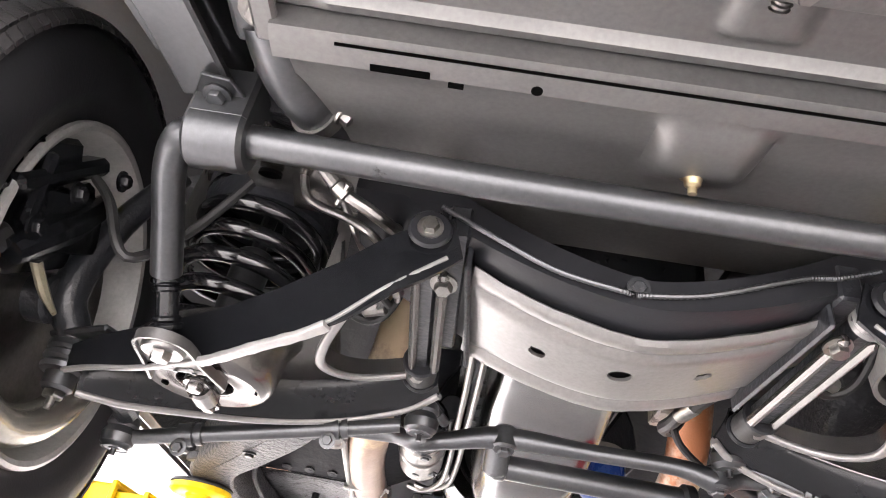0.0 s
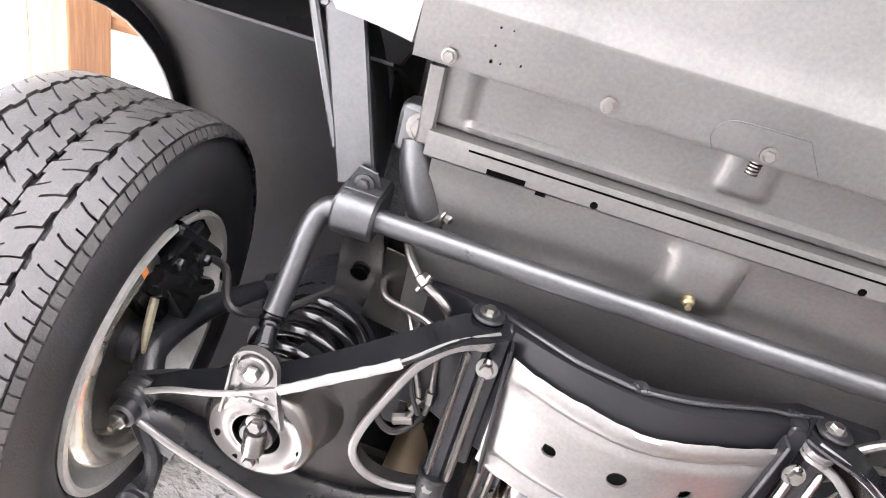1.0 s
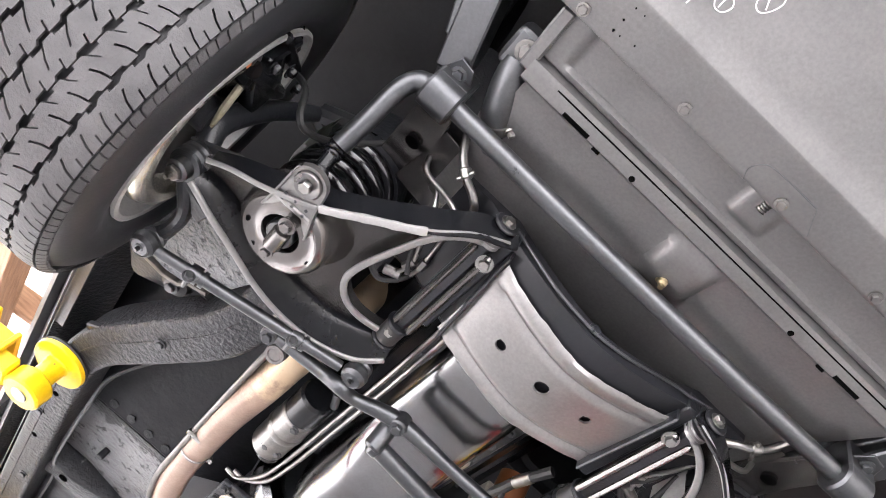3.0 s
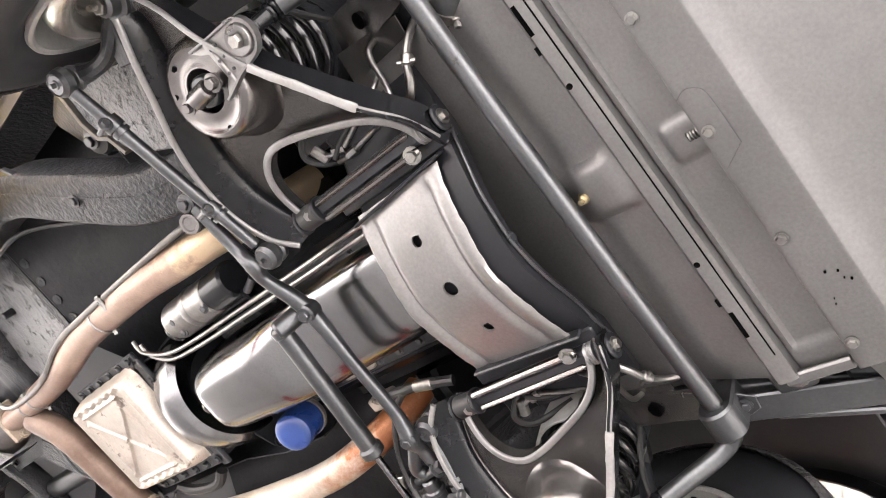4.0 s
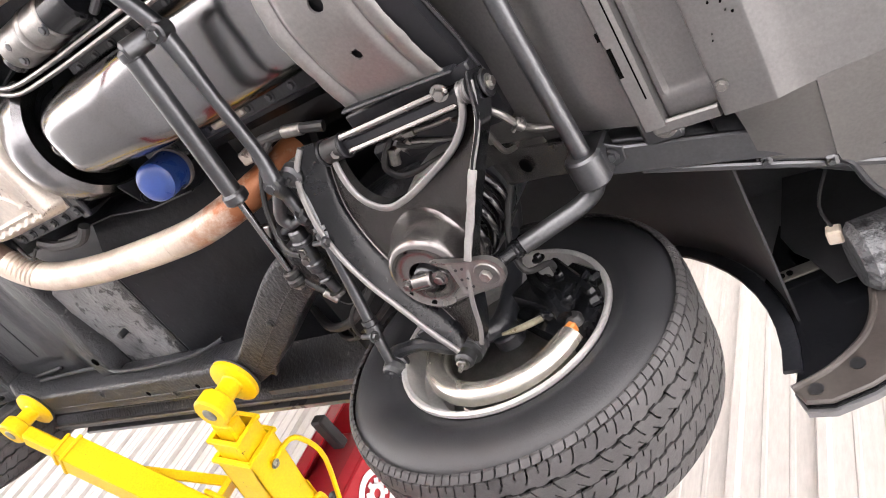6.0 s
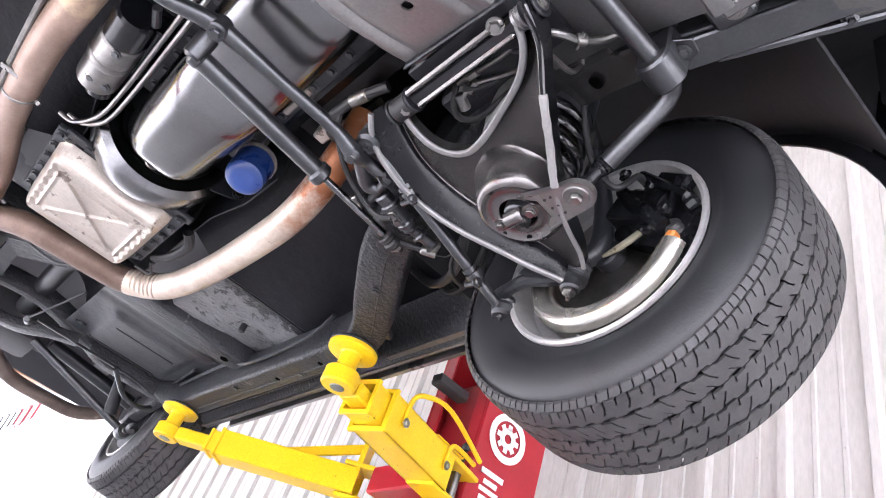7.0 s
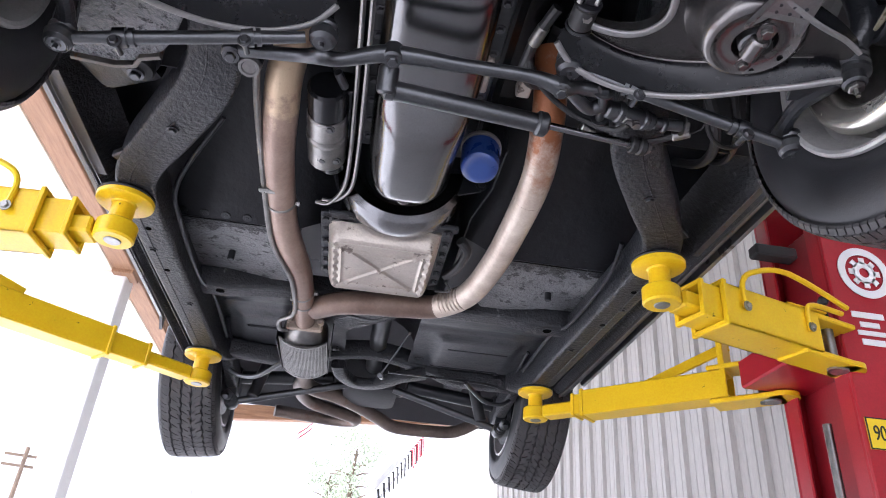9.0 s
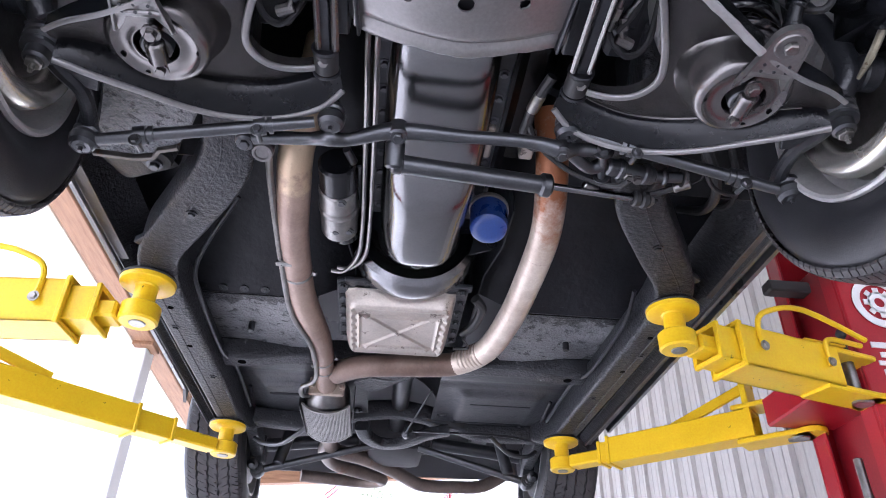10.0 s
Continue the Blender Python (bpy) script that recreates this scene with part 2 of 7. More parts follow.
sill_metal = surface("sill_metal", (0.07, 0.062, 0.055), (0.15, 0.14, 0.125), 0.45, metal=0.5, scale=14, grain=140, bump=0.3, spot=(0.12, 0.06, 0.03), spot_scale=20, spot_at=0.6)
label_yellow = surface("label_yellow", (0.85, 0.6, 0.01), (0.88, 0.64, 0.02), 0.4, scale=5, grain=200, bump=0.02)
ink = surface("black_ink", (0.012, 0.012, 0.012), (0.018, 0.018, 0.018), 0.5, scale=5, grain=200, bump=0.02)
white_ink = surface("white_ink", (0.8, 0.8, 0.8), (0.84, 0.84, 0.84), 0.45, scale=5, grain=200, bump=0.02)
# shade inside holes and slots, coloured onto flat discs and bars
hole_shade = surface("hole_shade", (0.0015, 0.0015, 0.0015), (0.003, 0.003, 0.003), 0.95, scale=5, grain=200, bump=0.0, rough_var=0.0, spec=0.0)
orange_paint = surface("orange_mark", (0.5, 0.16, 0.03), (0.6, 0.22, 0.05), 0.5, scale=40, grain=200, bump=0.1)
leaf_mat = surface("leaves", (0.26, 0.32, 0.2), (0.4, 0.44, 0.32), 0.6, scale=3, grain=40, bump=0.1)
bark = surface("bark", (0.1, 0.07, 0.05), (0.18, 0.13, 0.09), 0.8, scale=8, grain=50, bump=0.5)
flag_red = surface("flag_red", (0.5, 0.03, 0.05), (0.6, 0.05, 0.07), 0.7, scale=5, grain=100, bump=0.1)


# ---- mesh helpers ----
CX = 0.01  # the car's middle plane


def V(*a):
    return Vector(a)


def lerp(a, b, t):
    return a + (b - a) * t


def thing(name, at, label, category, group="", kind=""):
    ob = new(name)
    ob.empty_display_size = 0.1
    ob.matrix_basis = Matrix.Translation(at)
    return tagged(ob, label, category, group, kind)


def to_mesh(bm, mat, smooth=35):
    bmesh.ops.recalc_face_normals(bm, faces=bm.faces)
    me = bpy.data.meshes.new("m")
    bm.to_mesh(me)
    bm.free()
    me.materials.append(mat)
    if smooth:
        me.shade_smooth()
        me.set_sharp_from_angle(angle=radians(smooth))
    return me


def part(name, bm, mat, parent, label="", smooth=35, kind=""):
    ob = new(name, to_mesh(bm, mat, smooth) if isinstance(bm, bmesh.types.BMesh) else bm)
    if parent is not None:
        ob.parent = parent
        if parent.parent is None:
            ob.matrix_parent_inverse = parent.matrix_basis.inverted()
    return tagged(ob, label, kind=kind)


def parts(name, bm, mat, parent, label="", smooth=35, kind=""):
    """One part for each separate piece of the bmesh; pieces whose bounds overlap stay together."""
    seen, isl = set(), []
    bm.verts.ensure_lookup_table()
    for v in bm.verts:
        if v in seen:
            continue
        stack, comp = [v], []
        seen.add(v)
        while stack:
            w = stack.pop()
            comp.append(w)
            for e in w.link_edges:
                o = e.other_vert(w)
                if o not in seen:
                    seen.add(o)
                    stack.append(o)
        isl.append(comp)
    boxes = [[comp, [min(v.co[k] for v in comp) - 0.0005 for k in range(3)], [max(v.co[k] for v in comp) + 0.0005 for k in range(3)]] for comp in isl]
    merged = True
    while merged:
        merged = False
        for i in range(len(boxes)):
            for j in range(i + 1, len(boxes)):
                a, b = boxes[i], boxes[j]
                if all(a[1][k] <= b[2][k] and b[1][k] <= a[2][k] for k in range(3)):
                    boxes[i] = [a[0] + b[0], [min(p, q) for p, q in zip(a[1], b[1])], [max(p, q) for p, q in zip(a[2], b[2])]]
                    del boxes[j]
                    merged = True
                    break
            if merged:
                break
    out = []
    for comp, _, _ in boxes:
        sub, mp = nb(), {}
        for v in comp:
            mp[v] = sub.verts.new(v.co)
        for f in {f for v in comp for f in v.link_faces}:
            sub.faces.new([mp[v] for v in f.verts])
        out.append(part(name, sub, mat, parent, label, smooth, kind))
    bm.free()
    return out


def solo(name, bm, mat, label, category, group="", kind="", smooth=35):
    return tagged(new(name, to_mesh(bm, mat, smooth)), label, category, group, kind)


def nb():
    return bmesh.new()


def xf(bm, verts, m):
    bmesh.ops.transform(bm, matrix=m, verts=verts)


def box(bm, lo, hi, bevel=0.0, m=None, seg=1):
    lo, hi = Vector(lo), Vector(hi)
    r = bmesh.ops.create_cube(bm, size=1.0, matrix=Matrix.Translation((lo + hi) / 2) @ Matrix.Diagonal((*(hi - lo), 1)))
    vs = r["verts"]
    if bevel:
        es = list({e for v in vs for e in v.link_edges})
        vs = list({v for f in bmesh.ops.bevel(bm, geom=es, offset=bevel, segments=seg, affect="EDGES", profile=0.6)["faces"] for v in f.verts} | {v for v in vs if v.is_valid})
    if m:
        xf(bm, [v for v in vs if v.is_valid], m)
    return bm


def obox(bm, a, b, w, h, bevel=0.0, up=(0, 0, 1)):
    """A bar of width w and height h from a to b (its axis runs through the middle)."""
    a, b = Vector(a), Vector(b)
    y = (b - a).normalized()
    x = y.cross(Vector(up)).normalized()
    z = x.cross(y)
    m = Matrix((x, y, z)).transposed().to_4x4()
    m.translation = (a + b) / 2
    L = (b - a).length
    return box(bm, (-w / 2, -L / 2, -h / 2), (w / 2, L / 2, h / 2), bevel, m)


def spline(pts, n=8, closed=False):
    p = [Vector(q) for q in pts]
    out = []
    k = len(p)
    for i in range(k if closed else k - 1):
        if closed:
            a, b, c, d = p[i - 1], p[i], p[(i + 1) % k], p[(i + 2) % k]
        else:
            a, b, c, d = p[max(i - 1, 0)], p[i], p[i + 1], p[min(i + 2, k - 1)]
        for j in range(n):
            t = j / n
            out.append(0.5 * ((2 * b) + (c - a) * t + (2 * a - 5 * b + 4 * c - d) * t * t + (3 * b - a - 3 * c + d) * t ** 3))
    if not closed:
        out.append(p[-1].copy())
    return out


def sweep(bm, pts, prof, up=(0, 0, 1), closed=False, caps=True):
    """A closed 2D profile (side, up) carried along a path; up None lets the frame follow the path."""
    pts = [Vector(q) for q in pts]
    k, rings, last = len(pts), [], None
    for i, p in enumerate(pts):
        if closed:
            d = pts[(i + 1) % k] - pts[i - 1]
        else:
            d = pts[min(i + 1, k - 1)] - pts[max(i - 1, 0)]
        d.normalize()
        if up is None:
            if last is None:
                ref = Vector((0, 0, 1)) if abs(d.z) < 0.9 else Vector((0, 1, 0))
                u = (ref - d * ref.dot(d)).normalized()
            else:
                u = (last - d * last.dot(d)).normalized()
            last = u
            sd = d.cross(u)
        else:
            sd = d.cross(Vector(up)).normalized()
            u = sd.cross(d)
        pr = prof[i] if isinstance(prof[0][0], (tuple, list)) else prof
        rings.append([bm.verts.new(p + sd * a + u * b) for a, b in pr])
    n = len(rings[0])
    for i in range(k if closed else k - 1):
        r, q = rings[i], rings[(i + 1) % k]
        for j in range(n):
            bm.faces.new((r[j], r[(j + 1) % n], q[(j + 1) % n], q[j]))
    if caps and not closed:
        bm.faces.new(rings[0][::-1]), bm.faces.new(rings[-1])
    return bm


def circ(r, n=12, ph=0.0):
    return [(r * math.cos(2 * math.pi * i / n + ph), r * math.sin(2 * math.pi * i / n + ph)) for i in range(n)]


def tube(bm, pts, r, n=12, closed=False, sub=0):
    pts = spline(pts, sub, closed) if sub else [Vector(q) for q in pts]
    if isinstance(r, (list, tuple)):
        k = len(pts) - 1
        prof = []
        for i in range(len(pts)):
            f = i / k * (len(r) - 1)
            j = min(int(f), len(r) - 2)
            prof.append(circ(r[j] + (r[j + 1] - r[j]) * (f - j), n))
    else:
        prof = circ(r, n)
    return sweep(bm, pts, prof, None, closed)


def rrect(w, h, r=0.012, n=3):
    out = []
    for cx, cy, a0 in ((w / 2 - r, h / 2 - r, 0), (-w / 2 + r, h / 2 - r, 90), (-w / 2 + r, -h / 2 + r, 180), (w / 2 - r, -h / 2 + r, 270)):
        for i in range(n + 1):
            a = radians(a0 + 90 * i / n)
            out.append((cx + r * math.cos(a), cy + r * math.sin(a)))
    return out


def axis_m(at, z):
    m = Vector(z).normalized().to_track_quat("Z", "Y").to_matrix().to_4x4()
    m.translation = Vector(at)
    return m


def lathe(bm, prof, m=None, n=32, arc=(0, 360)):
    """Profile of (radius, height) turned round the local z axis."""
    full = abs(arc[1] - arc[0]) >= 359.9
    k = n if full else n + 1
    rings = []
    for i in range(k):
        a = radians(arc[0] + (arc[1] - arc[0]) * i / n)
        rings.append([bm.verts.new(((m or Matrix()) @ Vector((r * math.cos(a), r * math.sin(a), h)))) for r, h in prof])
    for i in range(n):
        p, q = rings[i], rings[(i + 1) % k]
        for j in range(len(prof) - 1):
            vs = [p[j], q[j], q[j + 1], p[j + 1]]
            bm.faces.new(vs)
    bmesh.ops.remove_doubles(bm, verts=[v for r in rings for v in r], dist=1e-5)
    return bm


def cyl(bm, a, b, r, n=16, bevel=0.0):
    a, b = Vector(a), Vector(b)
    L = (b - a).length
    v = min(bevel, r * 0.4)
    prof = [(0, 0), (r - v, 0), (r, v), (r, L - v), (r - v, L), (0, L)] if v else [(0, 0), (r, 0), (r, L), (0, L)]
    return lathe(bm, prof, axis_m(a, b - a), n)


def hexbolt(bm, at, out, r=0.009, h=0.007, washer=1.5):
    m = axis_m(at, out)
    if washer:
        lathe(bm, [(0, -0.001), (r * washer, -0.001), (r * washer, 0.0018), (r * 1.05, 0.0022), (0, 0.0022)], m, 14)
    vs = []
    for hh, f in ((0.001, 1.0), (h * 0.8, 1.0), (h, 0.85)):
        vs.append([bm.verts.new(m @ Vector((f * r * math.cos(math.pi * i / 3), f * r * math.sin(math.pi * i / 3), hh))) for i in range(6)])
    for a, b in ((0, 1), (1, 2)):
        for j in range(6):
            bm.faces.new((vs[a][j], vs[a][(j + 1) % 6], vs[b][(j + 1) % 6], vs[b][j]))
    bm.faces.new(vs[2])
    return bm


def prism(bm, outline, t, m=None, bevel=0.0):
    """A flat plate: 2D outline in local xy, thickness t along local z."""
    m = m or Matrix()
    a = [bm.verts.new(m @ Vector((x, y, 0))) for x, y in outline]
    b = [bm.verts.new(m @ Vector((x, y, t))) for x, y in outline]
    k = len(a)
    f1, f2 = bm.faces.new(a[::-1]), bm.faces.new(b)
    for i in range(k):
        bm.faces.new((a[i], a[(i + 1) % k], b[(i + 1) % k], b[i]))
    if bevel:
        bmesh.ops.bevel(bm, geom=list(f2.edges) + list(f1.edges), offset=bevel, segments=1, affect="EDGES")
    return bm


def sheet(bm, fn, nu, nv, t, skip=None):
    """A sheet of thickness t over fn(u, v), u and v from 0 to 1; skip(u, v) leaves faces out."""
    top = [[bm.verts.new(fn(i / nu, j / nv)) for j in range(nv + 1)] for i in range(nu + 1)]
    fs = []
    for i in range(nu):
        for j in range(nv):
            if skip and skip((i + 0.5) / nu, (j + 0.5) / nv):
                continue
            fs.append(bm.faces.new((top[i][j], top[i + 1][j], top[i + 1][j + 1], top[i][j + 1])))
    bmesh.ops.delete(bm, geom=[v for r in top for v in r if not v.link_faces], context="VERTS")
    if t:
        bmesh.ops.solidify(bm, geom=fs, thickness=t)
    return bm


def ribbon(bm, pts, h, t, lip=0.0, up=(0, 0, 1), lipside=1):
    """A standing strip that hangs h below its path, t thick, with a lip at its lower edge."""
    if lip > 0:
        s = lipside
        q = t / 2
        prof = [(-q, 0), (q, 0), (q, -h), (q + lip, -h), (q + lip, -h - t), (-q, -h - t)] if s > 0 else [(-q, 0), (q, 0), (q, -h - t), (-q - lip, -h - t), (-q - lip, -h), (-q, -h)]
    else:
        prof = [(-t / 2, 0), (t / 2, 0), (t / 2, -h), (-t / 2, -h)]
    return sweep(bm, pts, prof, up)


def text_mesh(body, size, m, mat, name, parent, depth=0.001):
    cu = bpy.data.curves.new("t", "FONT")
    cu.body, cu.size, cu.extrude, cu.align_x, cu.align_y = body, size, depth, "CENTER", "CENTER"
    ob = bpy.data.objects.new("t", cu)
    me = bpy.data.meshes.new_from_object(ob)
    bpy.data.objects.remove(ob)
    bpy.data.curves.remove(cu)
    me.transform(m)
    me.materials.clear()
    me.materials.append(mat)
    return part(name, me, mat, parent)


# ---- the ground and the building ----
bm = nb()
box(bm, (-60, -60, -0.3), (60, 80, -0.004))
ground = solo("ground", bm, gravel, "pale gravel yard round the open service bay", "ground", kind="structure", smooth=0)
bm = nb()
for ix in range(3):
    for iy in range(4):
        x0, y0 = -3.2 + ix * 1.8, -4.3 + iy * 3.2
        box(bm, (x0 + 0.006, y0 + 0.006, -0.1), (x0 + 1.794, y0 + 3.194, 0.006), 0.004)
solo("floor", bm, concrete, "stained concrete slab under the car lift", "floor", kind="structure", smooth=0)

# ribbed sheet-metal wall beside the bay
WX = 2.2


def rib_profile():
    out, pitch = [], 0.305
    y = -4.2
    while y < 17.0:
        out += [(y, 0.0), (y + 0.012, 0.030), (y + 0.042, 0.030), (y + 0.054, 0.0), (y + 0.118, 0.0), (y + 0.123, 0.005), (y + 0.137, 0.005),
                (y + 0.142, 0.0), (y + 0.216, 0.0), (y + 0.221, 0.005), (y + 0.235, 0.005), (y + 0.240, 0.0)]
        y += pitch
    return out


bm = nb()
prof = rib_profile()
cols = []
for y, d in prof:
    cols.append([bm.verts.new((WX - d, y, z)) for z in (0.0, 4.6)] + [bm.verts.new((WX + 0.08, y, z)) for z in (0.0, 4.6)])
for a, b in zip(cols, cols[1:]):
    bm.faces.new((a[0], b[0], b[1], a[1])), bm.faces.new((a[2], a[3], b[3], b[2])), bm.faces.new((a[1], b[1], b[3], a[3])), bm.faces.new((a[0], a[2], b[2], b[0]))
bm.faces.new(cols[0]), bm.faces.new(cols[-1])
wall = solo("wall_east", bm, white_metal, "white ribbed sheet-metal wall of the workshop", "wall", kind="structure", smooth=0)
bm = nb()
box(bm, (WX - 0.06, 17.0, 0.0), (WX + 0.1, 17.22, 4.6), 0.005)
part("trim", bm, white_paint, wall, "white corner trim")
bm = nb()
for i in range(22):
    y = -1.6 + 0.305 * i
    for z in (2.05, 2.25):
        hexbolt(bm, (WX - 0.001, y - 0.03, z), (-1, 0, 0), 0.005, 0.004)
part("screw_row", bm, zinc, wall, "", kind="stuff")

# timber roof: header beams on white posts, and an unseen sheet added over them
bm = nb()
# out of view; runs forward to keep sun off the ground under the nose
box(bm, (-2.9, -3.0, 4.30), (2.3, 9.3, 4.36), 0.0)
solo("ceiling", bm, white_metal, "unseen sheet-metal roof added to shade the bay", "ceiling", kind="structure", smooth=0)


def timber(name, a, b, w, h, mat, label):
    bm = nb()
    obox(bm, a, b, w, h, 0.006)
    return solo(name, bm, mat, label, "beam", kind="structure")


timber("beam_west", (-1.95, -1.2, 3.37), (-1.95, 9.1, 3.37), 0.16, 0.24, wood, "brown raw timber header beam along the open side")
timber("fascia_west", (-2.105, -1.2, 3.38), (-2.105, 9.1, 3.38), 0.14, 0.26, cream_paint, "cream painted fascia board along the beam")
timber("beam_north", (-2.0, 9.1, 3.42), (2.1, 9.1, 3.74), 0.13, 0.20, wood_x, "brown raw timber header beam at the far end")
for i in range(6):
    y = 0.2 + i * 1.3
    timber("rafter", (-2.0, y, 3.60), (2.15, y, 4.1), 0.06, 0.2, wood_x, "raw timber rafter under the sheet roof")


def post(x, y, w, h, label):
    bm = nb()
    box(bm, (x - w / 2, y - w / 2, 0.0), (x + w / 2, y + w / 2, h), 0.008)
    return solo("post", bm, white_paint, label, "post", "roof posts", "structure")


post(-2.03, 4.6, 0.20, 3.25, "white painted square post under the beam")
post(-2.03, 9.1, 0.20, 3.25, "white painted square post under the beam")
post(-2.03, -0.9, 0.20, 3.25, "white painted square post under the beam")
bm = nb()
box(bm, (-2.03, 4.43, 3.22), (-1.87, 4.62, 3.26), 0.004)
solo("splice_block", bm, wood, "timber splice block over the post", "beam", kind="structure")


# ---- the two-post lift ----
def bend_rod(bm, pts, r):
    return tube(bm, pts, r, 8, sub=4)


def lift_arm(column, pivot, pad, z, pad_top, ext, guard):
    """A telescopic yellow arm from its pivot to the round pad."""
    p, q = Vector((pivot[0], pivot[1], z)), Vector((pad[0], pad[1], z))
    d = (q - p).normalized()
    sd = d.cross(V(0, 0, 1))
    L = (q - p).length
    k = 1.0 if guard else 0.80  # the rear arms are slimmer
    bm = nb()
    a, b = p + d * 0.10, q - d * ext[1]
    # outer box, open at its far end
    for o, w, h in ((sd * 0.052 * k, 0.008, 0.112 * k), (sd * -0.052 * k, 0.008, 0.112 * k)):
        obox(bm, a + o, b + o, w, h, 0.002)
    for o, w in ((V(0, 0, 0.052 * k), 0.112 * k), (V(0, 0, -0.052 * k), 0.112 * k)):
        obox(bm, a + o, b + o, w, 0.008, 0.002)
    arm = part("lift_arm", bm, yellow, column, "yellow painted telescopic lift arm with chips")
    bm = nb()
    obox(bm, p + d * -0.06 + V(0, 0, -0.056), p + d * 0.16 + V(0, 0, -0.056), 0.10, 0.016, 0.004)
    obox(bm, p + d * -0.06 + V(0, 0, 0.056), p + d * 0.16 + V(0, 0, 0.056), 0.10, 0.016, 0.004)
    lathe(bm, [(0, -0.064), (0.05, -0.064), (0.05, -0.048), (0, -0.048)], Matrix.Translation(p - d * 0.05), 20)
    part("yoke", bm, yellow, arm)
    bm = nb()
    c2 = q - d * ext[0]
    for o, w, h in ((sd * 0.041 * k, 0.007, 0.088 * k), (sd * -0.041 * k, 0.007, 0.088 * k)):
        obox(bm, b - d * 0.1 + o, c2 + o, w, h, 0.002)
    for o in (V(0, 0, 0.041 * k), V(0, 0, -0.041 * k)):
        obox(bm, b - d * 0.1 + o, c2 + o, 0.088 * k, 0.007, 0.002)
    part("extension", bm, yellow, arm)
    bm = nb()
    e = q - d * 0.045
    obox(bm, c2 - d * 0.1 - V(0, 0, 0.006), e - V(0, 0, 0.006), 0.066, 0.044, 0.006)
    lathe(bm, [(0, -0.030), (0.042, -0.030), (0.047, -0.025), (0.047, 0.012), (0.042, 0.017), (0, 0.017)], Matrix.Translation(q), 24)
    part("arm_tip", bm, yellow, arm)
    # raised edges welded round the box ends
    for at, w in ((b, 0.124 * k), (c2, 0.1 * k)):
        bm = nb()
        for o1, o2 in ((sd, 1), (sd, -1)):
            obox(bm, at - d * 0.012 + o1 * o2 * (w / 2 - 0.003), at + o1 * o2 * (w / 2 - 0.003), 0.008, w, 0.002)
        for o2 in (1, -1):
            obox(bm, at - d * 0.012 + V(0, 0, o2 * (w / 2 - 0.003)), at + V(0, 0, o2 * (w / 2 - 0.003)), w, 0.008, 0.002)
        part("collar", bm, yellow, arm)
    bm = nb()
    lathe(bm, [(0, -0.070), (0.024, -0.070), (0.027, -0.066), (0.027, -0.062), (0, -0.062)], Matrix.Translation(p - d * 0.02), 20)
    lathe(bm, [(0, -0.033), (0.018, -0.033), (0.020, -0.031), (0.020, -0.026), (0, -0.026)], Matrix.Translation(q), 18)
    parts("pivot_pin", bm, zinc, arm, "worn steel pin")
    bm = nb()
    t = pad_top - z
    lathe(bm, [(0, 0.012), (0.027, 0.012), (0.027, t - 0.026), (0.032, t - 0.020), (0, t - 0.020)], Matrix.Translation(q), 24)
    stem = part("pad_stem", bm, yellow, arm)
    bm = nb()
    lathe(bm, [(0, t - 0.022), (0.060, t - 0.022), (0.066, t - 0.018), (0.067, t - 0.008), (0.062, t - 0.004), (0, t - 0.004)], Matrix.Translation(q), 36)
    part("lift_pad", bm, yellow, arm, "round yellow pad with worn edge")
    bm = nb()
    lathe(bm, [(0, t - 0.007), (0.066, t - 0.007), (0.0685, t - 0.004), (0.066, t + 0.001), (0.060, t + 0.002), (0, t + 0.002)], Matrix.Translation(q), 36)
    part("pad_rubber", bm, black_rubber, arm)
    if guard:
        g = guard
        bm = nb()
        s0, s1 = q - d * (ext[1] + 0.07), q - d * (ext[1] + 0.42)
        side = sd * (0.062 * g)
        bend_rod(bm, [s0 + side + V(0, 0, 0.0), s0 + side + V(0, 0, 0.07), s0 + side * 1.3 - d * 0.03 + V(0, 0, 0.10), s0 * 0.62 + s1 * 0.38 + side * 1.6 + V(0, 0, 0.115), s1 + side * 1.5 + V(0, 0, 0.075)], 0.0075)
        bend_rod(bm, [q - d * (ext[1] + 0.30) + side + V(0, 0, -0.01), q - d * (ext[1] + 0.30) + side + V(0, 0, 0.05), q - d * (ext[1] + 0.33) + side + V(0, 0, 0.072), q - d * (ext[1] + 0.44) + side + V(0, 0, 0.075)], 0.0075)
        part("foot_guard", bm, yellow, arm)
        bm = nb()
        for w in (s0, q - d * (ext[1] + 0.30)):
            hexbolt(bm, w + side * 1.08 + V(0, 0, 0.0), side, 0.009, 0.008)
        parts("guard_bolt", bm, zinc, arm)
        bm = nb()
        obox(bm, p + d * 0.05 + V(0, 0, 0.072), p + d * (L * 0.34) + V(0, 0, 0.064), 0.1, 0.006, 0.002)
        obox(bm, p + d * 0.17 + V(0, 0, 0.062) + sd * 0.04, p + d * 0.17 + V(0, 0, 0.062) - sd * 0.04, 0.06, 0.012)
        part("gusset", bm, yellow, arm)
    else:
        bm = nb()
        obox(bm, p + d * 0.10 + V(0, 0, 0.15) + sd * 0.03, p + d * (L * 0.5) + V(0, 0, 0.048) + sd * 0.03, 0.012, 0.035, 0.002)
        obox(bm, p + d * 0.11 + V(0, 0, 0.04), p + d * 0.11 + V(0, 0, 0.17), 0.09, 0.02, 0.003, up=d)
        part("gusset", bm, yellow, arm)
    return arm


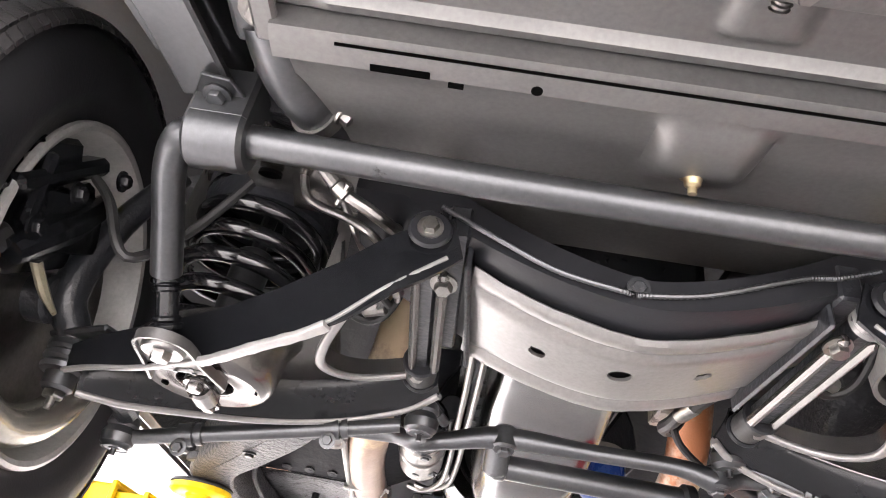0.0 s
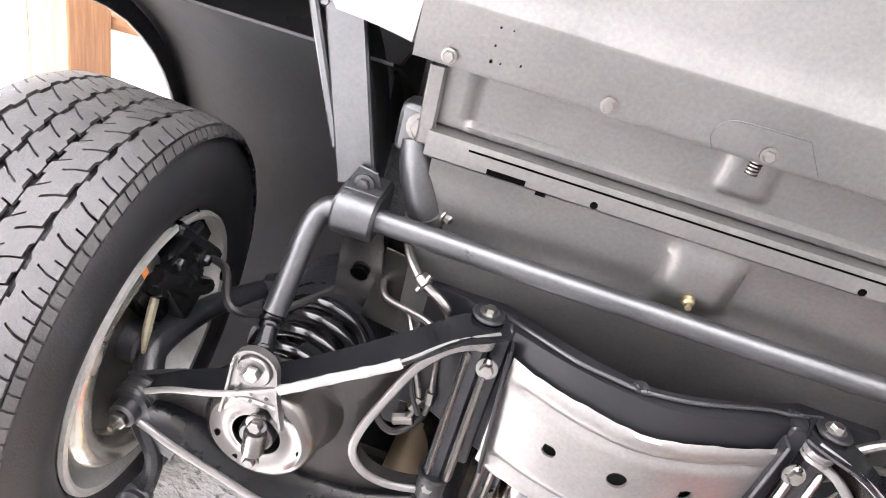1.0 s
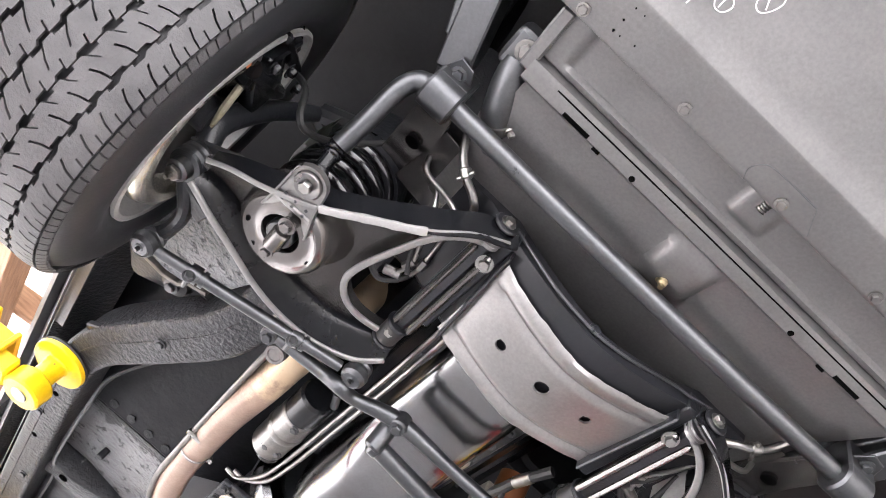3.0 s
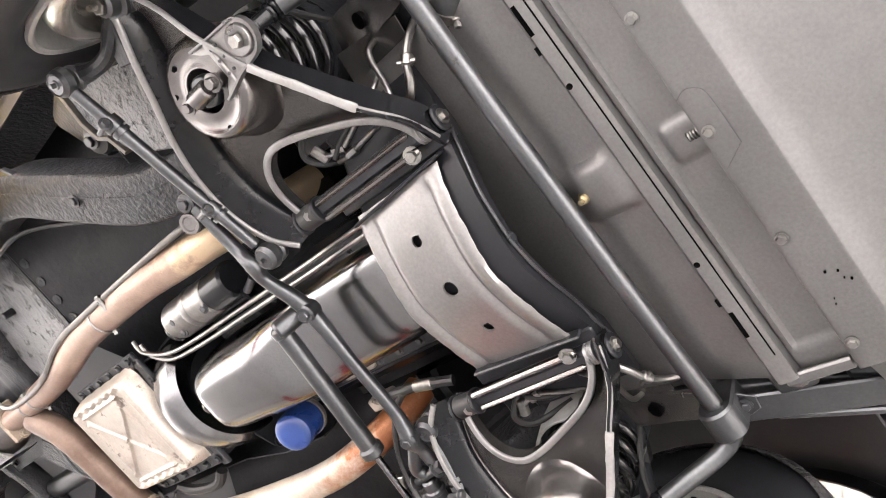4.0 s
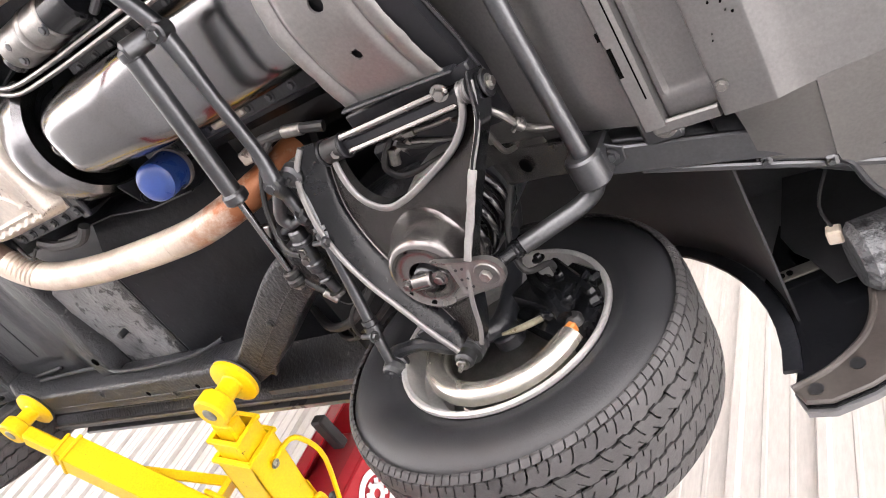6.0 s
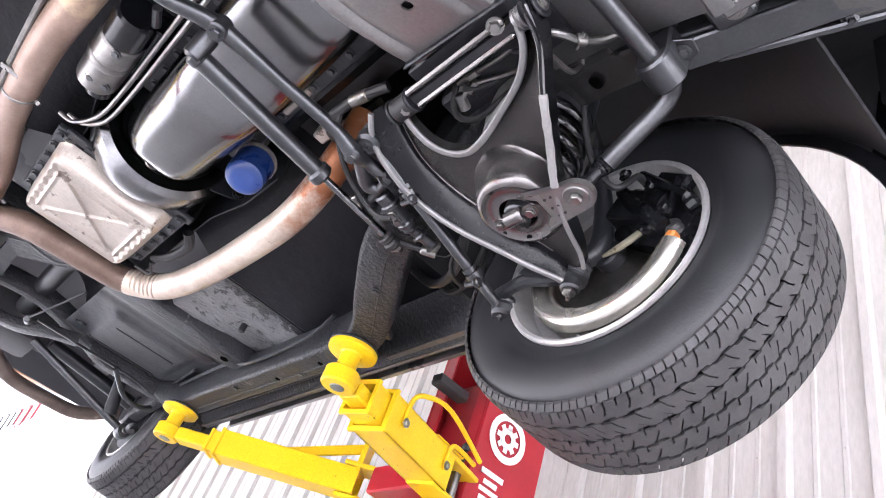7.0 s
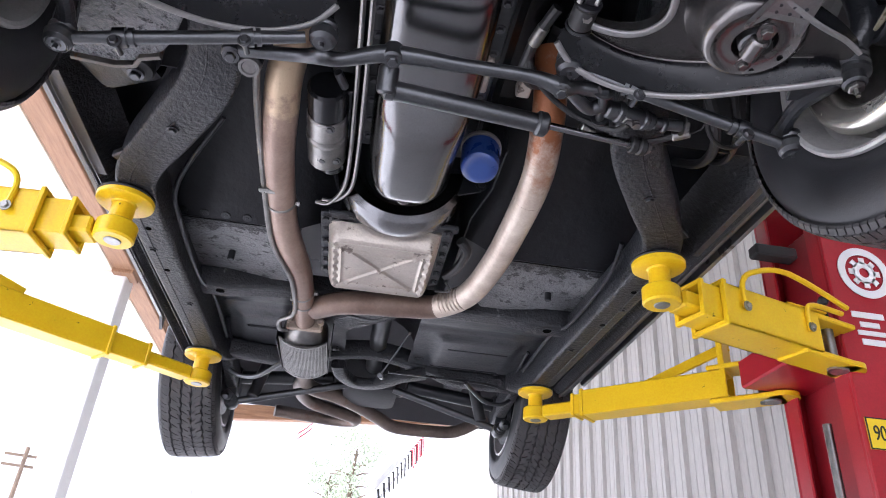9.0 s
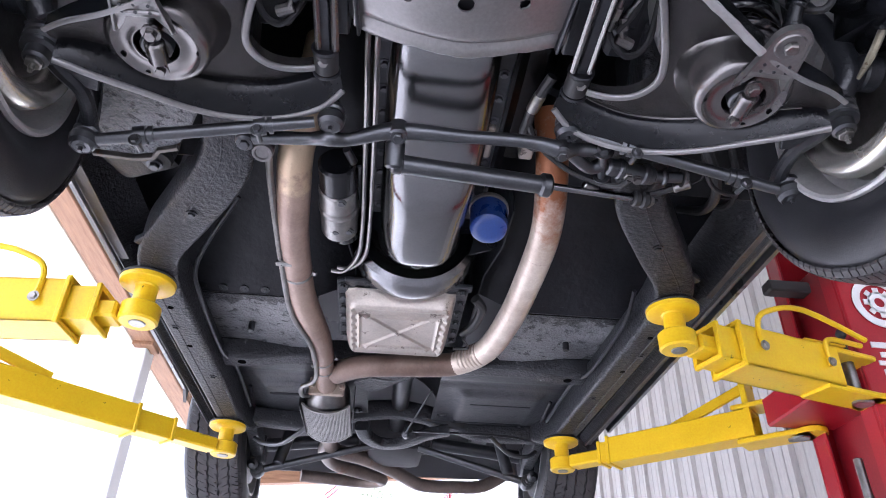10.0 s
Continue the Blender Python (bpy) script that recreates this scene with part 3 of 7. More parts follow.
def lift_column(x0, s, y0, label, arms):
    """A column whose open side faces the car; s is +1 on the right of the car, -1 on its left."""
    y1, w = y0 + 0.32, 0.30
    xi, xo = x0, x0 + s * w
    col = thing("lift_column", (x0 + s * w / 2, y0 + 0.16, 0.006), label, "car lift", "lift columns")
    bm = nb()
    t = 0.012

    def slab(xa, xb, ya, yb, za=0.03, zb=2.55 if s > 0 else 2.25, bev=0.004):
        box(bm, (min(xa, xb), ya, za), (max(xa, xb), yb, zb), bev)

    slab(xi, xo, y0, y0 + t)
    slab(xi, xo, y1 - t, y1)
    slab(xo - s * t, xo, y0 + t, y1 - t)
    slab(xi, xi + s * t, y0 + t, y0 + 0.07)
    slab(xi, xi + s * t, y1 - 0.07, y1 - t)
    part("post_channel", bm, red, col, "red painted steel channel")
    bm = nb()
    box(bm, (min(xi - s * 0.05, xo + s * 0.05), y0 - 0.08, 0.006), (max(xi - s * 0.05, xo + s * 0.05), y1 + 0.08, 0.03), 0.003)
    part("base_plate", bm, red, col)
    bm = nb()
    xa, xb = xi + s * 0.05, xi + s * 0.2
    box(bm, (min(xa, xb), y0 + 0.03, 1.2), (max(xa, xb), y1 - 0.03, 2.15), 0.006)
    part("carriage", bm, dark_red, col, "dark red lifting carriage inside the channel")
    bm = nb()
    box(bm, (min(xi - s * 0.16, xi + s * 0.06), y0 + 0.04, 1.640), (max(xi - s * 0.16, xi + s * 0.06), y1 - 0.04, 1.730), 0.006)
    part("arm_bracket", bm, red, col, "red bracket that holds the arms")
    bm = nb()
    cyl(bm, (xi - s * 0.05, y0 - 0.005, 1.615), (xi - s * 0.05, y0 - 0.005, 1.75), 0.018)
    cyl(bm, (xi - s * 0.06, y1 - 0.005, 1.615), (xi - s * 0.06, y1 - 0.005, 1.75), 0.018)
    parts("hinge_pin", bm, bare_steel, col, "steel hinge pins")
    bm = nb()
    cyl(bm, (xi - s * 0.02, y0 + 0.11, 0.05), (xi - s * 0.02, y0 + 0.11, 1.5), 0.012)
    part("cable", bm, bare_steel, col, "steel lifting cable")
    for a in arms:
        lift_arm(col, *a)
    return col


PADZ = 1.775
right_col = lift_column(1.275, 1, 0.93, "red two-post lift column with white logo and yellow arms",
                        [((1.225, 0.925), (0.655, 0.746), 1.685, PADZ, (0.085, 0.150), -1), ((1.215, 1.245), (0.632, 1.835), 1.685, PADZ, (0.17, 0.21), 0)])
left_col = lift_column(-1.74, -1, 0.75, "red two-post lift column with yellow arms, beyond the beam",
                       [((-1.65, 0.862), (-0.664, 0.783), 1.685, PADZ, (0.085, 0.155), 1), ((-1.60, 0.95), (-0.632, 1.846), 1.685, PADZ, (0.22, 0.36), 0)])
# marks on the right column
LY = 0.927
bm = nb()
lathe(bm, [(0.060, 0), (0.060, 0.002), (0.084, 0.002), (0.084, 0)], axis_m((1.393, LY, 1.942), (0, -1, 0)), 40)
for i in range(8):
    a = 2 * math.pi * i / 8
    box(bm, (-0.009, 0.030, 0), (0.009, 0.050, 0.002), m=axis_m((1.393, LY, 1.942), (0, -1, 0)) @ Matrix.Rotation(a, 4, "Z"))
lathe(bm, [(0.016, 0), (0.016, 0.002), (0.036, 0.002), (0.036, 0)], axis_m((1.393, LY, 1.942), (0, -1, 0)), 24)
part("logo_disc", bm, white_ink, right_col, "white gear-shaped logo", smooth=0)
bm = nb()
for z, w, h in ((2.10, 0.15, 0.035), (2.16, 0.03, 0.10), (2.22, 0.15, 0.03), (1.800, 0.10, 0.018), (1.770, 0.06, 0.016), (1.744, 0.085, 0.014), (1.716, 0.07, 0.018)):
    box(bm, (1.37 - w / 2, LY - 0.001, z - h / 2), (1.37 + w / 2, LY + 0.002, z + h / 2))
part("logo_bar", bm, white_ink, right_col, "plain white logo bars", smooth=0)
bm = nb()
box(bm, (1.285, LY - 0.001, 1.41), (1.437, LY + 0.002, 1.495))
lab = part("capacity_label", bm, label_yellow, right_col, "yellow capacity label", smooth=0)
bm = nb()
for a in ((1.285, 1.41, 1.437, 1.413), (1.285, 1.492, 1.437, 1.495), (1.285, 1.41, 1.288, 1.495), (1.434, 1.41, 1.437, 1.495)):
    box(bm, (a[0], LY - 0.0025, a[1]), (a[2], LY, a[3]))
part("label_border", bm, ink, lab, smooth=0)
text_mesh("9000lbs", 0.042, pose(1.361, LY - 0.002, 1.452, 90, 0, 0) @ Matrix.Diagonal((0.92, 1.35, 1, 1)), ink, "lettering", lab)
# black stop block and lock lever on the column
bm = nb()
box(bm, (1.12, 1.02, 2.02), (1.26, 1.07, 2.06), 0.006)
part("door_bumper", bm, black_rubber, right_col, "black rubber door bumper")
bm = nb()
cyl(bm, (1.25, 0.94, 1.74), (1.24, 0.93, 1.82), 0.006)
lathe(bm, [(0, -0.016), (0.011, -0.011), (0.016, 0), (0.011, 0.011), (0, 0.016)], Matrix.Translation((1.24, 0.93, 1.83)), 14)
part("lock_lever", bm, black_rubber, right_col, "black knob on a lever")

# ---- the car ----
car = thing("sports_car", (CX, 1.2, 1.44), "black painted underside of a two-seat sports car raised on lift arms", "car")


def P(s, x, y, z):
    return V(CX + s * x, y, z)


# wheels: rim, tyre, tread
TR = 0.340


def tread_mesh():
    """Ribs with zigzag edges and short slits that run part of the way across."""
    N = 58
    dz = 2 * math.pi / N
    cols = (0.0, 0.085, 0.5, 0.57)
    # rows (across, drop), the slits by (column, first row, last row), slant, phase
    mid = lambda a, b: [(a, 0), (a + (b - a) * 0.34, 0), (a + (b - a) * 0.66, 0), (b, 0)]
    sh = [(0.0655, 0.0), (0.074, 0.0004), (0.086, 0.0018), (0.0975, 0.0045)]
    edge = [(0.1005, 0.0062), (0.1045, 0.0098), (0.1090, 0.0150)]
    ribs = [([(-v, d) for v, d in edge[::-1]], ((1, 0, 1), (3, 0, 1)), 0.1, 0.2), (edge, ((1, 0, 1), (3, 0, 1)), 0.1, 0.35),
            ([(-v, d) for v, d in sh[::-1]], ((1, 0, 1), (3, 0, 0)), 0.45, 0.1),
            (mid(-0.0590, -0.0225), ((1, 0, 1), (3, 2, 2)), -0.55, 0.4), (mid(-0.0165, 0.0165), ((1, 1, 2), (3, 0, 0)), 0.5, 0.15),
            (mid(0.0225, 0.0590), ((1, 1, 2), (3, 0, 0)), 0.55, 0.6), (sh, ((1, 1, 2), (3, 2, 2)), 0.45, 0.3)]
    vs, fs = [], []

    def quad(*p):
        n = len(vs)
        vs.extend(p)
        fs.append((n, n + 1, n + 2, n + 3))

    for rows, slits, slant, ph in ribs:
        nr, nc = len(rows) - 1, 4 * N
        v0, v1 = rows[0][0], rows[-1][0]
        cut = {(c - 1, r) for c, r0, r1 in slits for r in range(r0, r1 + 1)}
        low = lambda c, r: r < 0 or r >= nr or ((c % nc) % 4, r) in cut

        def pt(c, r, deep, rows=rows, nr=nr, slant=slant, ph=ph, v0=v0, v1=v1):
            v, d = rows[r]
            k = c % 4
            if abs(v) < 0.07 and r in (0, nr):
                v += 0.0026 if k in (1, 2) else -0.0014
            f = (v - v0) / (v1 - v0)
            f = f * 0.55 if f < 0.5 else 0.275 + (f - 0.5) * 1.45
            a = (c // 4 + cols[k] + ph + slant * f) * dz
            a += 0.016 * math.sin(6 * a) + 0.009 * math.sin(15 * a + 1)
            q = TR - d - (0.0048 if deep else 0)
            return Vector((q * math.cos(a), q * math.sin(a), v))

        for c in range(nc):
            for r in range(nr):
                if low(c, r):
                    continue
                quad(pt(c, r, 0), pt(c + 1, r, 0), pt(c + 1, r + 1, 0), pt(c, r + 1, 0))
                for dc, dr, e in ((-1, 0, ((0, 0), (0, 1))), (1, 0, ((1, 1), (1, 0))), (0, -1, ((1, 0), (0, 0))), (0, 1, ((0, 1), (1, 1)))):
                    if low(c + dc, r + dr):
                        (a1, b1), (a2, b2) = e
                        quad(pt(c + a1, r + b1, 0), pt(c + a2, r + b2, 0), pt(c + a2, r + b2, 1), pt(c + a1, r + b1, 1))
    me = bpy.data.meshes.new("m")
    me.from_pydata(vs, [], fs)
    me.materials.append(tread_rubber)
    bm = nb()
    bm.from_mesh(me)
    bmesh.ops.remove_doubles(bm, verts=bm.verts, dist=1e-5)
    return to_mesh(bm, tread_rubber, 25)


tread_data = tread_mesh()
bm = nb()
lathe(bm, [(0.200, -0.092), (0.208, -0.100), (0.222, -0.110), (0.232, -0.112), (0.236, -0.116), (0.252, -0.1205), (0.268, -0.122), (0.282, -0.1205), (0.295, -0.1165), (0.306, -0.1115), (0.314, -0.106), (0.323, -0.096), (0.327, 0),
           (0.323, 0.096), (0.314, 0.106), (0.307, 0.1125), (0.293, 0.121), (0.262, 0.1225), (0.236, 0.116), (0.222, 0.110), (0.208, 0.100), (0.200, 0.092)], None, 72)
tyre_data = to_mesh(bm, rubber, 40)
bm = nb()
lathe(bm, [(0.206, -0.101), (0.212, -0.106), (0.211, -0.112), (0.206, -0.114), (0.200, -0.111), (0.197, -0.092), (0.189, -0.060), (0.168, -0.045), (0.164, 0.01), (0.178, 0.03), (0.185, 0.06), (0.192, 0.088), (0.198, 0.1), (0.208, 0.104), (0.204, 0.098), (0.199, 0.09), (0.192, 0.06),
           (0.182, 0.032), (0.170, 0.014), (0.172, -0.04), (0.192, -0.062), (0.200, -0.09), (0.206, -0.101)], None, 56)
rim_data = to_mesh(bm, rim_metal, 30)
bm = nb()


def disc_fn(u, v):
    prof = [(0.045, 0.018), (0.075, 0.020), (0.100, 0.030), (0.125, 0.035), (0.150, 0.022), (0.166, 0.014)]
    f = v * (len(prof) - 1)
    i = min(int(f), len(prof) - 2)
    r, h = (prof[i][k] + (prof[i + 1][k] - prof[i][k]) * (f - i) for k in (0, 1))
    return Vector((r * math.cos(2 * math.pi * u), r * math.sin(2 * math.pi * u), h))


sheet(bm, disc_fn, 60, 15, 0.008, lambda u, v: 0.5 < v < 0.83 and (u * 5) % 1 < 0.62)
lathe(bm, [(0.048, 0.012), (0.048, 0.05), (0.03, 0.055), (0, 0.055)], None, 24)
disc_data = to_mesh(bm, rim_metal, 30)


def wheel(name, s, x, y, z, camber, turn, label):
    w = new(name, rim_data)
    w.parent, w.matrix_parent_inverse = car, car.matrix_basis.inverted()
    w.matrix_basis = Matrix.Translation((CX + s * x, y, z)) @ Matrix.Rotation(radians(turn), 4, "Z") @ Matrix.Rotation(radians(camber) * s, 4, "Y") @ Matrix.Rotation(radians(90) * s, 4, "Y") @ Matrix.Rotation(0.7 * s + y, 4, "Z")
    tagged(w, label)
    for n_, me, lb in (("tyre", tyre_data, "black rubber tyre with dusty tread"), ("tread", tread_data, ""), ("wheel_disc", disc_data, "")):
        o = new(n_, me)
        o.parent = w
        tagged(o, lb, kind="stuff" if n_ == "tread" else "")
    return w


FWX, FWY, FWZ = 0.745, -0.055, 1.78
RWX, RWY, RWZ = 0.755, 2.45, 1.86
for s in (-1, 1):
    wheel("wheel", s, *((0.757, -0.036, 1.800, 2.6, 4.5) if s < 0 else (0.744, -0.050, 1.778, 0.6, 2.3)), "front wheel with silver inner rim")
    wheel("wheel", s, RWX, RWY, RWZ, 6.0, 0, "rear wheel with silver inner rim")

# front brakes
for s in (-1, 1):
    m = axis_m(P(s, 0.690, FWY, FWZ), (s, 0, 0))
    bm = nb()
    lathe(bm, [(0.03, -0.016), (0.148, -0.016), (0.148, 0.016), (0.03, 0.016)], m, 48)
    rotor = part("brake_rotor", bm, bare_steel, car, "steel brake disc")
    bm = nb()
    lathe(bm, [(0.122, -0.030), (0.126, -0.046), (0.136, -0.057), (0.150, -0.061), (0.162, -0.057), (0.170, -0.047), (0.1725, -0.036), (0.1695, -0.036), (0.166, -0.046), (0.158, -0.053), (0.148, -0.056), (0.138, -0.052), (0.130, -0.043), (0.126, -0.030)], Matrix.Translation(P(s, 0.690, FWY, FWZ)) @ Matrix.Rotation(radians(90 * s), 4, "Y"), 40,
          (-75, 90) if s > 0 else (90, 255))
    part("dust_shield", bm, polished, rotor, "worn bare steel dust shield crescent")
    bm = nb()
    box(bm, (-0.045, -0.085, -0.055), (0.045, 0.085, 0.055), 0.02, Matrix.Translation(P(s, 0.693, -0.153, 1.817)) @ Matrix.Rotation(radians(35), 4, "X"), 2)
    box(bm, (-0.035, -0.06, -0.035), (0.03, 0.06, 0.035), 0.012, Matrix.Translation(P(s, 0.653, -0.128, 1.842)) @ Matrix.Rotation(radians(30), 4, "X"), 2)
    cyl(bm, P(s, 0.628, -0.158, 1.802), P(s, 0.698, -0.158, 1.802), 0.028, 14, 0.004)
    cyl(bm, P(s, 0.628, -0.098, 1.857), P(s, 0.698, -0.098, 1.857), 0.028, 14, 0.004)
    obox(bm, P(s, 0.640, -0.235, 1.815), P(s, 0.640, -0.120, 1.935), 0.034, 0.022, 0.006)
    obox(bm, P(s, 0.630, -0.195, 1.790), P(s, 0.636, -0.205, 1.880), 0.022, 0.016, 0.005)
    cal = part("brake_caliper", bm, gloss_black, car, "gloss black brake caliper")
    # ribbed piston boots, cast ears and webs on the inner face
    for yy, zz, rr in ((-0.200, 1.772, 0.017), (-0.135, 1.880, 0.018)):
        bm = nb()
        lathe(bm, [(0, -0.018), (rr * 0.6, -0.017), (rr * 0.95, -0.010), (rr * 0.75, -0.006), (rr, -0.001), (rr * 0.8, 0.004), (rr, 0.010), (rr, 0.02), (0, 0.024)], axis_m(P(s, 0.650, yy, zz), (s, 0.15, 0)), 16)
        part("caliper_boot", bm, black_rubber, cal)
    for (ya, za), (yb, zb), w_, h_, xo in (((-0.238, 1.800), (-0.205, 1.862), 0.030, 0.020, 0.642), ((-0.225, 1.868), (-0.150, 1.925), 0.034, 0.026, 0.648), ((-0.190, 1.808), (-0.128, 1.838), 0.026, 0.022, 0.636), ((-0.128, 1.786), (-0.095, 1.842), 0.022, 0.018, 0.646), ((-0.160, 1.845), (-0.100, 1.905), 0.030, 0.020, 0.640)):
        bm = nb()
        obox(bm, P(s, xo, ya, za), P(s, xo + 0.006, yb, zb), w_, h_, 0.007, (1, 0, 0))
        part("caliper_ear", bm, gloss_black, cal)
    bm = nb()
    tube(bm, [P(s, 0.628, -0.193, 1.762), P(s, 0.620, -0.168, 1.802), P(s, 0.626, -0.128, 1.842), P(s, 0.628, -0.088, 1.902)], [0.014, 0.019, 0.018, 0.013], 10, sub=4)
    part("caliper_bridge_pipe", bm, gloss_black, cal)
    bm = nb()
    tube(bm, [P(s, 0.640, -0.060, 1.760), P(s, 0.640, -0.095, 1.768), P(s, 0.642, -0.130, 1.786), P(s, 0.646, -0.150, 1.806)], [0.003, 0.0065, 0.0065, 0.003], 8, sub=5)
    part("pad_retainer", bm, cream_steel, cal, "pale yellowed retainer strip")
    bm = nb()
    box(bm, (-0.011, -0.009, -0.015), (0.011, 0.009, 0.015), 0.004, Matrix.Translation(P(s, 0.642, -0.200, 1.742)) @ Matrix.Rotation(radians(30), 4, "X"))
    part("shield_end", bm, orange_paint, rotor, "orange end of the shield")
    bm = nb()
    for yy, zz in ((-0.20, 1.79), (-0.10, 1.93), (-0.165, 1.86)):
        hexbolt(bm, P(s, 0.615, yy, zz), (-s, 0, 0), 0.009, 0.010)
    parts("caliper_bolt", bm, gloss_black, cal)
    bm = nb()
    tube(bm, [P(s, 0.62, -0.14, 1.90), P(s, 0.58, -0.16, 1.86), P(s, 0.54, -0.15, 1.80), P(s, 0.50, -0.12, 1.86), P(s, 0.44, -0.13, 1.95)], 0.006, 8, sub=6)
    part("brake_hose", bm, black_rubber, car)
    # steering knuckle and steering arm
    bm = nb()
    tube(bm, [P(s, 0.626, -0.012, 1.735), P(s, 0.632, -0.022, 1.76), P(s, 0.645, -0.045, 1.80), P(s, 0.62, -0.05, 1.90), P(s, 0.575, -0.04, 2.0)], [0.018, 0.020, 0.023, 0.018, 0.015], 12, sub=5)
    cyl(bm, P(s, 0.648, FWY, FWZ), P(s, 0.70, FWY, FWZ), 0.030, 18, 0.004)
    tube(bm, [P(s, 0.640, -0.01, 1.745), P(s, 0.615, 0.03, 1.725), P(s, 0.592, 0.07, 1.715), P(s, 0.598, 0.12, 1.718), P(s, 0.611, 0.155, 1.722)], [0.022, 0.017, 0.013, 0.013, 0.018], 10, sub=5)
    obox(bm, P(s, 0.560, 0.055, 1.716), P(s, 0.615, 0.035, 1.716), 0.030, 0.008, 0.002)
    part("steering_knuckle", bm, chassis, car, "black forged steering knuckle")
    bm = nb()
    bjp = P(s, 0.625, -0.012, 1.712)
    cyl(bm, bjp + V(0, 0, -0.026), bjp, 0.0185, 20, 0.004)
    lathe(bm, [(0.019, -0.006), (0.0275, -0.004), (0.0285, 0.002), (0.025, 0.006), (0.0295, 0.010), (0.0295, 0.016), (0.026, 0.019), (0.030, 0.023), (0.029, 0.030), (0.018, 0.036)], Matrix.Translation(bjp), 24)
    obox(bm, P(s, 0.560, -0.045, 1.752), P(s, 0.645, -0.004, 1.750), 0.052, 0.008, 0.003)
    bj = part("ball_joint", bm, satin, car, "lower ball joint with ribbed rubber boot")
    bm = nb()
    hexbolt(bm, bjp + V(0, 0, -0.026), (0, 0, -1), 0.013, 0.008, 0)
    cyl(bm, bjp + V(0, 0, -0.042), bjp + V(0, 0, -0.030), 0.0048, 10)
    cyl(bm, bjp + V(0, 0, -0.047), bjp + V(0, 0, -0.041), 0.0036, 10)
    part("grease_nipple", bm, zinc, bj)

# ---- lower control arms ----


def arm_z(x):
    return 1.838 - 0.32 * (x - 0.217)


# front lip (x, y, drop below the web), rear lip, crease and the opening's edge, from the middle plane
FRONT = [(0.196, -0.252, 0.048), (0.245, -0.249, 0.072), (0.299, -0.218, 0.086), (0.365, -0.178, 0.078), (0.427, -0.138, 0.067), (0.500, -0.104, 0.050), (0.560, -0.084, 0.032), (0.596, -0.066, 0.022)]
REAR = [(0.598, -0.018, 0.026), (0.578, -0.008, 0.032), (0.548, 0.012, 0.038), (0.495, 0.052, 0.040), (0.440, 0.097, 0.040), (0.383, 0.131, 0.040), (0.320, 0.152, 0.040), (0.265, 0.154, 0.040), (0.222, 0.142, 0.040), (0.188, 0.112, 0.038)]
CREASE = [(0.594, -0.028), (0.575, -0.026), (0.545, -0.010), (0.480, 0.030), (0.430, 0.066), (0.375, 0.092), (0.315, 0.106), (0.265, 0.102), (0.230, 0.092), (0.200, 0.080)]
OPENING = [(0.205, 0.062, 0), (0.245, 0.066, 0), (0.285, 0.058, 0), (0.316, 0.036, 0), (0.334, 0.000, 0), (0.330, -0.042, 0), (0.310, -0.100, 0), (0.281, -0.166, 0), (0.246, -0.203, 0), (0.205, -0.217, 0)]


def wall_top(x):
    knots = ((0.19, -0.002), (0.245, -0.010), (0.299, -0.017), (0.365, -0.018), (0.427, -0.009), (0.50, 0.002), (0.61, 0.010))
    for (a, p), (b, q) in zip(knots, knots[1:]):
        if x <= b:
            return lerp(p, q, max(0, (x - a) / (b - a)))
    return 0.010


